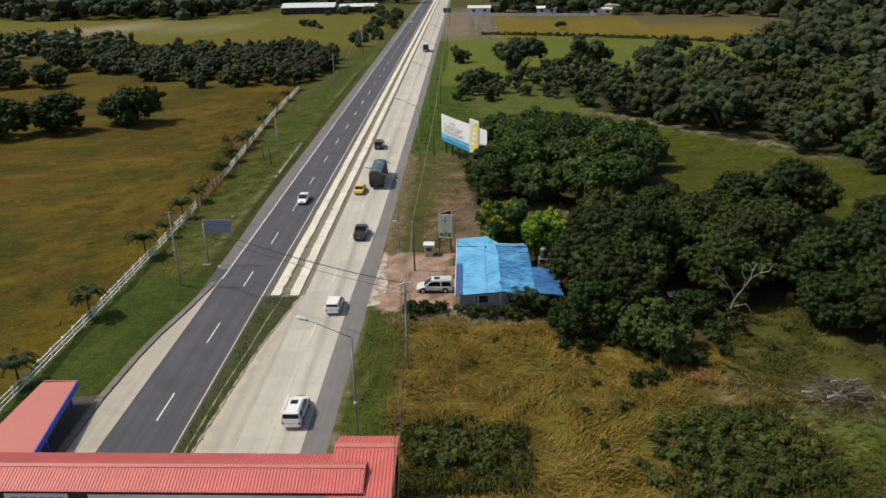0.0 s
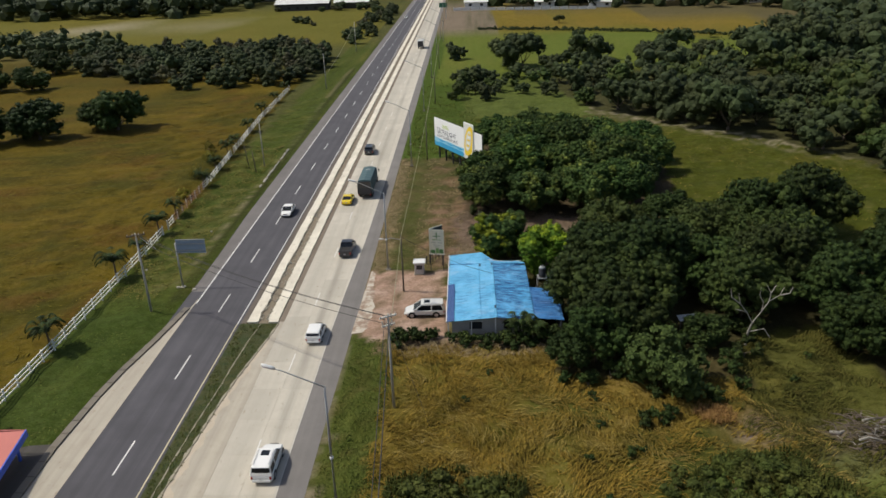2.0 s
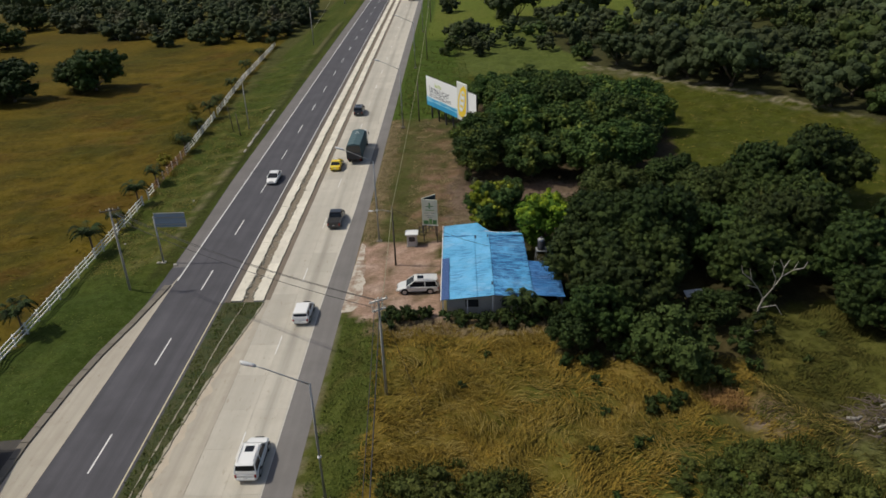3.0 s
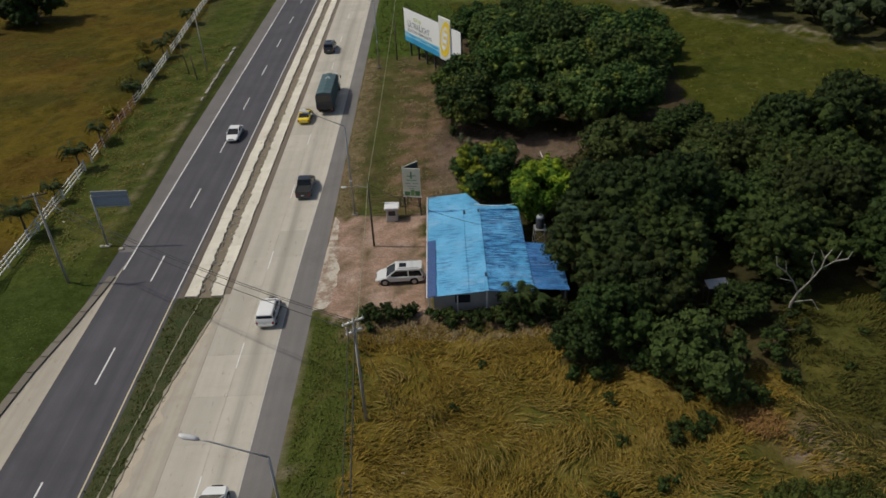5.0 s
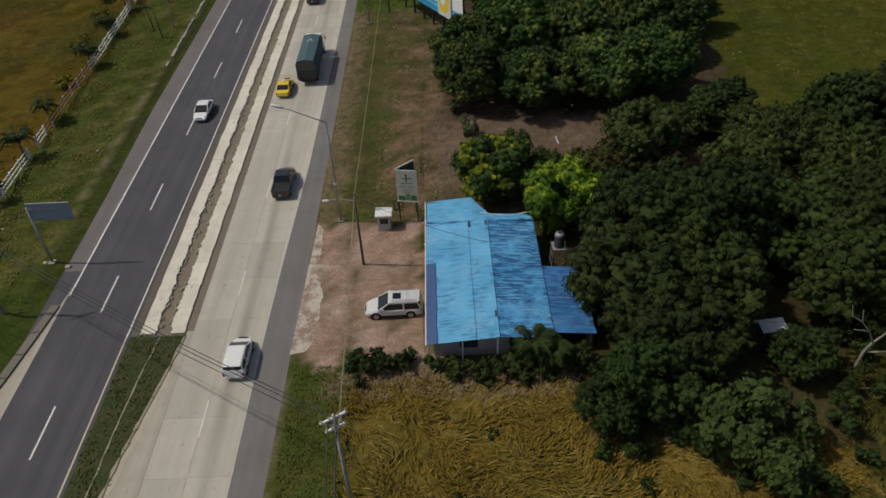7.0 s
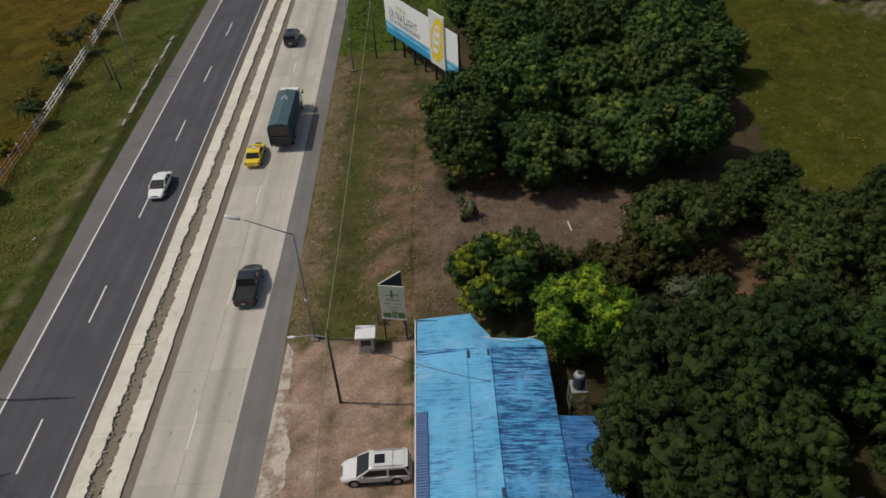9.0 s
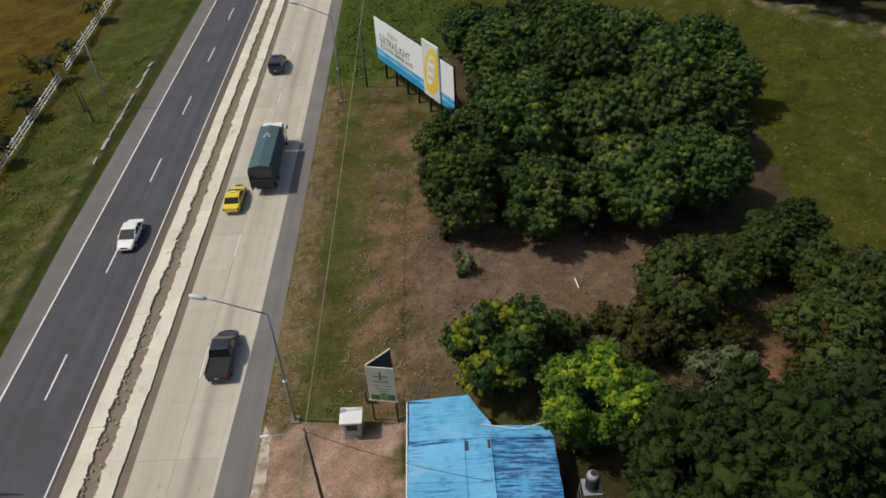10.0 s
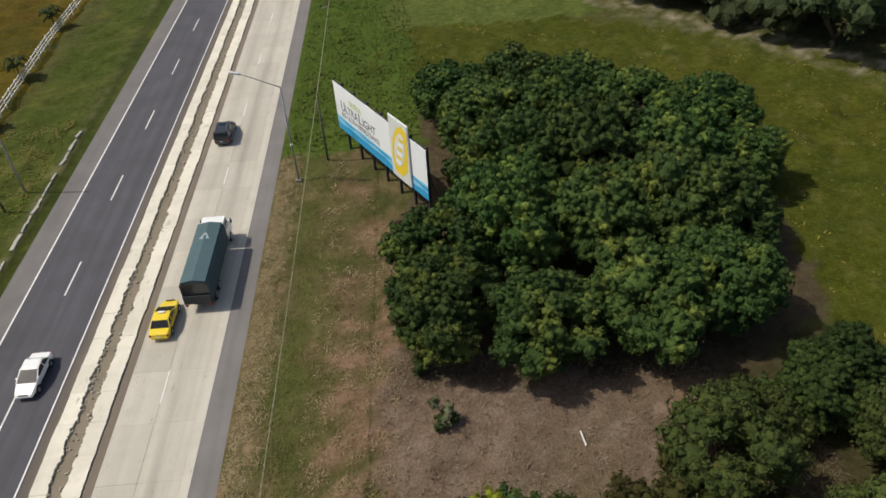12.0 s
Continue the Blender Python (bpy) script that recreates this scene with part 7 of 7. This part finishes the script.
# ---- grass, as uncounted stuff ----
def blades(name, label, places, heading, length, width, rise, droop, material, seed, segments=2):
    """Tapered bent blades at places (n, 2), each leaning along its heading."""
    r = np.random.default_rng(seed)
    n = len(places)
    L = length * r.uniform(0.6, 1.35, n)
    W = width * r.uniform(0.6, 1.3, n)
    a = heading
    way = np.stack([np.cos(a), np.sin(a), np.zeros(n)], 1)
    side = np.stack([-np.sin(a), np.cos(a), np.zeros(n)], 1)
    up = np.array([0, 0, 1.0])
    ri = (rise * r.uniform(0.5, 1.4, n))[:, None]
    p0 = np.concatenate([places, (relief(places[:, 0], places[:, 1]) - 0.03)[:, None]], 1)
    p1 = p0 + way * (L * 0.45)[:, None] + up * ri
    p2 = p0 + way * L[:, None] + up * ri * (1 - droop) + side * (L * r.normal(size=n) * 0.12)[:, None]
    w = (side * W[:, None]) * 0.5
    verts = np.stack([p0 - w * 0.7, p0 + w * 0.7, p1 + w, p1 - w, p2], 1).reshape(-1, 3)
    i = np.arange(n)[:, None] * 5
    quads = np.concatenate([i, i + 1, i + 2, i + 3], 1).tolist()
    tris = np.concatenate([i + 3, i + 2, i + 4], 1).tolist()
    return tagged(raw_mesh(name, verts.tolist(), quads + tris, material), label, "grass", kind="stuff")


def spread(outline, count, seed, avoid=None):
    r = np.random.default_rng(seed)
    xs, ys = np.array([p[0] for p in outline]), np.array([p[1] for p in outline])
    x, y = r.uniform(xs.min(), xs.max(), count), r.uniform(ys.min(), ys.max(), count)
    keep = inside(x, y, outline)
    if avoid is not None:
        keep &= ~avoid(x, y)
    return np.stack([x[keep], y[keep]], 1)


# long straw laid flat in patches
p = spread([(23, 34), (60, 34), (62, 62), (56, 69), (40, 70), (38, 75.5), (24, 76.5)], 16000, 51)
p = p[fbm(p[:, 0], p[:, 1], 11, 52) + rng.normal(size=len(p)) * 0.25 > 0.1]
blades("lodged_straw", "pale yellow straw laid flat in the tall grass", p, 1.7 * fbm(p[:, 0], p[:, 1], 18, 21) - 0.6 + rng.normal(size=len(p)) * 0.15, 1.5, 0.06, 0.36, 0.7, "straw", 53)
# tall lodged grass in front of the woods, lying in swirls
p = spread([(21.5, 30), (66, 30), (74, 60), (71, 79), (60, 78), (58, 70), (40, 71), (39, 76.5), (22, 77.5)], 64000, 1)
p = p[fbm(p[:, 0], p[:, 1], 12, 24) + rng.normal(size=len(p)) * 0.35 - np.clip((p[:, 0] - 62) / 8, 0, 0.4) > -0.25]
swirl = 1.7 * fbm(p[:, 0], p[:, 1], 18, 21) + 0.5 * fbm(p[:, 0], p[:, 1], 5, 22) - 0.6
swirl += rng.normal(size=len(p)) * 0.45
east = p[:, 0] + 2.5 * fbm(p[:, 0], p[:, 1], 8, 25) > 56.5
blades("tall_grass", "tall dry yellow-green grass lying in swirls", p[~east], swirl[~east], 0.85, 0.085, 0.34, 0.7, "grass_tall", 2)
blades("tall_grass", "tall olive green grass beside the woods", p[east], swirl[east], 0.75, 0.085, 0.36, 0.6, "grass_olive", 7)
p = spread([(46, 45), (61, 45), (61, 54), (58, 58.5), (50, 57.5)], 9000, 26)
p = p[fbm(p[:, 0], p[:, 1], 5, 27) + rng.normal(size=len(p)) * 0.3 > -0.2]
blades("weeds", "tangled green weeds round the shrubs", p, rng.uniform(0, 6.28, len(p)), 0.5, 0.09, 0.85, 0.15, "grass_weed", 28)
p = spread([(24, 46), (35, 46), (36, 54.5), (30, 56.5), (24, 55.5)], 6500, 29)
p = p[fbm(p[:, 0], p[:, 1], 5, 30) + rng.normal(size=len(p)) * 0.3 > -0.2]
blades("weeds", "tangled green weeds round the shrubs", p, rng.uniform(0, 6.28, len(p)), 0.5, 0.09, 0.8, 0.15, "grass_weed", 31)
p = spread([(18.0, 30), (22.5, 30), (22.8, 79), (18.0, 79)], 6000, 3)
blades("verge_grass", "short green verge grass", p, rng.uniform(0, 6.28, len(p)), 0.34, 0.07, 0.16, 0.4, "grass_verge", 4)
p = spread([(-16.6, 44), (-7.4, 44), (-6.2, 90), (-6.4, 104), (-7.6, 126), (-8.4, 250), (-22, 250), (-20, 180)], 22000, 5)
p = p[fbm(p[:, 0], p[:, 1], 9, 55) + rng.normal(size=len(p)) * 0.4 - np.clip((p[:, 1] - 150) / 90, 0, 1) - np.clip((95 - p[:, 1]) / 12, 0, 0.7) > -0.3]
blades("verge_grass", "short green verge grass", p, rng.uniform(0, 6.28, len(p)), 0.40, 0.12, 0.06, 0.5, "grass_verge", 6)
p = spread([(18.0, 98), (30, 98), (30.5, 136), (24, 152), (18.2, 152)], 22000, 9)
p = p[fbm(p[:, 0], p[:, 1], 5, 56) + rng.normal(size=len(p)) * 0.3 - 0.16 * np.abs(p[:, 0] - 21.5) > -0.5]
blades("mown_grass", "thin dry mown grass and litter", p, rng.uniform(0, 6.28, len(p)), 0.38, 0.05, 0.12, 0.4, "grass_strip", 10)
p = spread(CLEARING, 15000, 11)
blades("dry_litter", "dry brown stalks and litter on the clearing", p, rng.uniform(0, 6.28, len(p)), 0.55, 0.035, 0.05, 0.4, "litter", 12)
p = spread([(3.62, 40), (4.7, 40), (5.6, 60), (6.5, 71), (7.8, 79.8), (8.1, 82.9), (3.7, 82.9)], 14000, 13)
p = p[fbm(p[:, 0] * 2, p[:, 1] * 0.6, 4, 58) + rng.normal(size=len(p)) * 0.4 > -0.15]
blades("median_grass_blades", "unkempt grass on the median", p, rng.uniform(0, 6.28, len(p)), 0.42, 0.10, 0.36, 0.3, "grass_median", 14)
p = spread([(5.6, 84), (6.85, 84), (6.85, 240), (5.6, 240)], 9000, 15)
p = p[fbm(p[:, 0] * 2, p[:, 1], 5, 17) + rng.normal(size=len(p)) * 0.3 > 0.1]
blades("gutter_weeds", "dry weeds in the median gutter", p, rng.uniform(0, 6.28, len(p)), 0.3, 0.08, 0.15, 0.4, "grass_dry", 16)
p = spread([(18.3, 151.5), (25, 154), (31, 149), (36, 162), (33, 190), (30, 250), (18.3, 250)], 9000, 19)
p = p[fbm(p[:, 0], p[:, 1], 6, 57) + rng.normal(size=len(p)) * 0.4 - np.clip((p[:, 1] - 175) / 60, 0, 1) > -0.35]
blades("verge_grass", "lush green verge grass", p, rng.uniform(0, 6.28, len(p)), 0.6, 0.16, 0.28, 0.4, "grass_verge", 20)
p = spread([(51.6, 62), (55.4, 62), (55.6, 65.8), (51.8, 66)], 900, 21)
p = p[np.hypot(p[:, 0] - 53.6, (p[:, 1] - 63.8)) + rng.normal(size=len(p)) * 0.3 < 1.6]
blades("rust_ferns", "rust-brown dead ferns", p, rng.uniform(0, 6.28, len(p)), 0.7, 0.07, 0.7, 0.2, "rust", 22)
p = spread([(-17.6, 50), (-18.4, 120), (-24, 228), (-60, 228), (-120, 262), (-140, 150), (-70, 50)], 60000, 61)
p = p[fbm(p[:, 0], p[:, 1], 8, 62) + rng.normal(size=len(p)) * 0.3 > 0.12]
blades("field_grass", "golden dry tussock grass over the fenced field", p, 1.2 * fbm(p[:, 0], p[:, 1], 26, 63) + rng.normal(size=len(p)) * 0.6, 0.9, 0.16, 0.10, 0.5, "grass_field", 64)
p = spread([(17.9, 97.5), (20.2, 97.5), (20.3, 152), (17.95, 152)], 13000, 65)
p = p[fbm(p[:, 0], p[:, 1], 3, 66) + rng.normal(size=len(p)) * 0.3 - 0.55 * np.abs(p[:, 0] - 18.6) > -0.55]
blades("dry_fringe", "bleached dry grass fringe over the shoulder's edge", p, 3.1 + rng.normal(size=len(p)) * 0.9, 0.42, 0.045, 0.10, 0.6, "fringe", 67)
p = spread([(23.0, 98), (30, 98), (30.5, 136), (24, 152), (23.0, 152)], 22000, 68)
p = p[fbm(p[:, 0], p[:, 1], 2.6, 69) + 0.5 * fbm(p[:, 0], p[:, 1], 9, 70) + rng.normal(size=len(p)) * 0.2 > 0.42]
blades("dry_tufts", "bleached tufts of dry grass on the roadside strip", p, rng.uniform(0, 6.28, len(p)), 0.34, 0.05, 0.16, 0.4, "fringe", 71)
p = spread(CLEARING, 16000, 72)
p = p[fbm(p[:, 0], p[:, 1], 2.4, 73) + rng.normal(size=len(p)) * 0.2 > 0.3]
blades("dry_tufts", "bleached stalks heaped on the dry clearing", p, rng.uniform(0, 6.28, len(p)), 0.5, 0.05, 0.2, 0.4, "litter", 74)
p = spread(PASTURE, 26000, 75)
p = p[fbm(p[:, 0], p[:, 1], 4, 76) + rng.normal(size=len(p)) * 0.3 > 0.1]
blades("pasture_grass", "cropped yellow-green pasture grass", p, rng.uniform(0, 6.28, len(p)), 0.5, 0.14, 0.07, 0.5, "grass_pasture", 77)
p = spread(PASTURE, 30000, 78)
p = p[fbm(p[:, 0], p[:, 1], 7, 79) + 0.6 * fbm(p[:, 0], p[:, 1], 2.2, 80) + rng.normal(size=len(p)) * 0.15 > 0.75]
blades("pale_tufts", "pale dry tufts scattered over the pasture", p, rng.uniform(0, 6.28, len(p)), 0.45, 0.10, 0.16, 0.4, "straw", 81)
p = spread([(-16.4, 90), (-8.6, 90), (-9.4, 165), (-17.6, 165)], 16000, 82)
p = p[fbm(p[:, 0], p[:, 1], 6, 83) + 0.7 * fbm(p[:, 0], p[:, 1], 2.0, 84) + rng.normal(size=len(p)) * 0.2 > 0.12]
blades("pale_tufts", "yellowed tufts on the grass verge", p, rng.uniform(0, 6.28, len(p)), 0.42, 0.11, 0.14, 0.4, "grass_yellow", 85)
rubble = bmesh.new()
r = random.Random(91)
for k in range(700):
    size = r.uniform(0.05, 0.16)
    made = bmesh.ops.create_icosphere(rubble, subdivisions=1, radius=size)["verts"]
    y = 84 + 120 * r.random() ** 1.4
    bmesh.ops.transform(rubble, verts=made, matrix=pose(r.choice((5.75, 6.7)) + r.gauss(0, 0.16), y, 0.0, r.uniform(0, 90), r.uniform(0, 90), r.uniform(0, 180)) @ Matrix.Diagonal((1.4, 0.9, 0.7, 1)))
tagged(part("rubble", rubble, "stone"), "pale broken concrete rubble in the median gutter", "rubble", kind="stuff")
p = spread([(22.6, 75.4), (40, 74.8), (40, 77.2), (23, 78.0)], 3600, 95)
p = p[fbm(p[:, 0], p[:, 1], 3, 96) + rng.normal(size=len(p)) * 0.3 > -0.1]
blades("dry_weeds", "bleached dead weeds along the foot of the yard", p, rng.uniform(0, 6.28, len(p)), 0.5, 0.06, 0.3, 0.4, "fringe", 97)
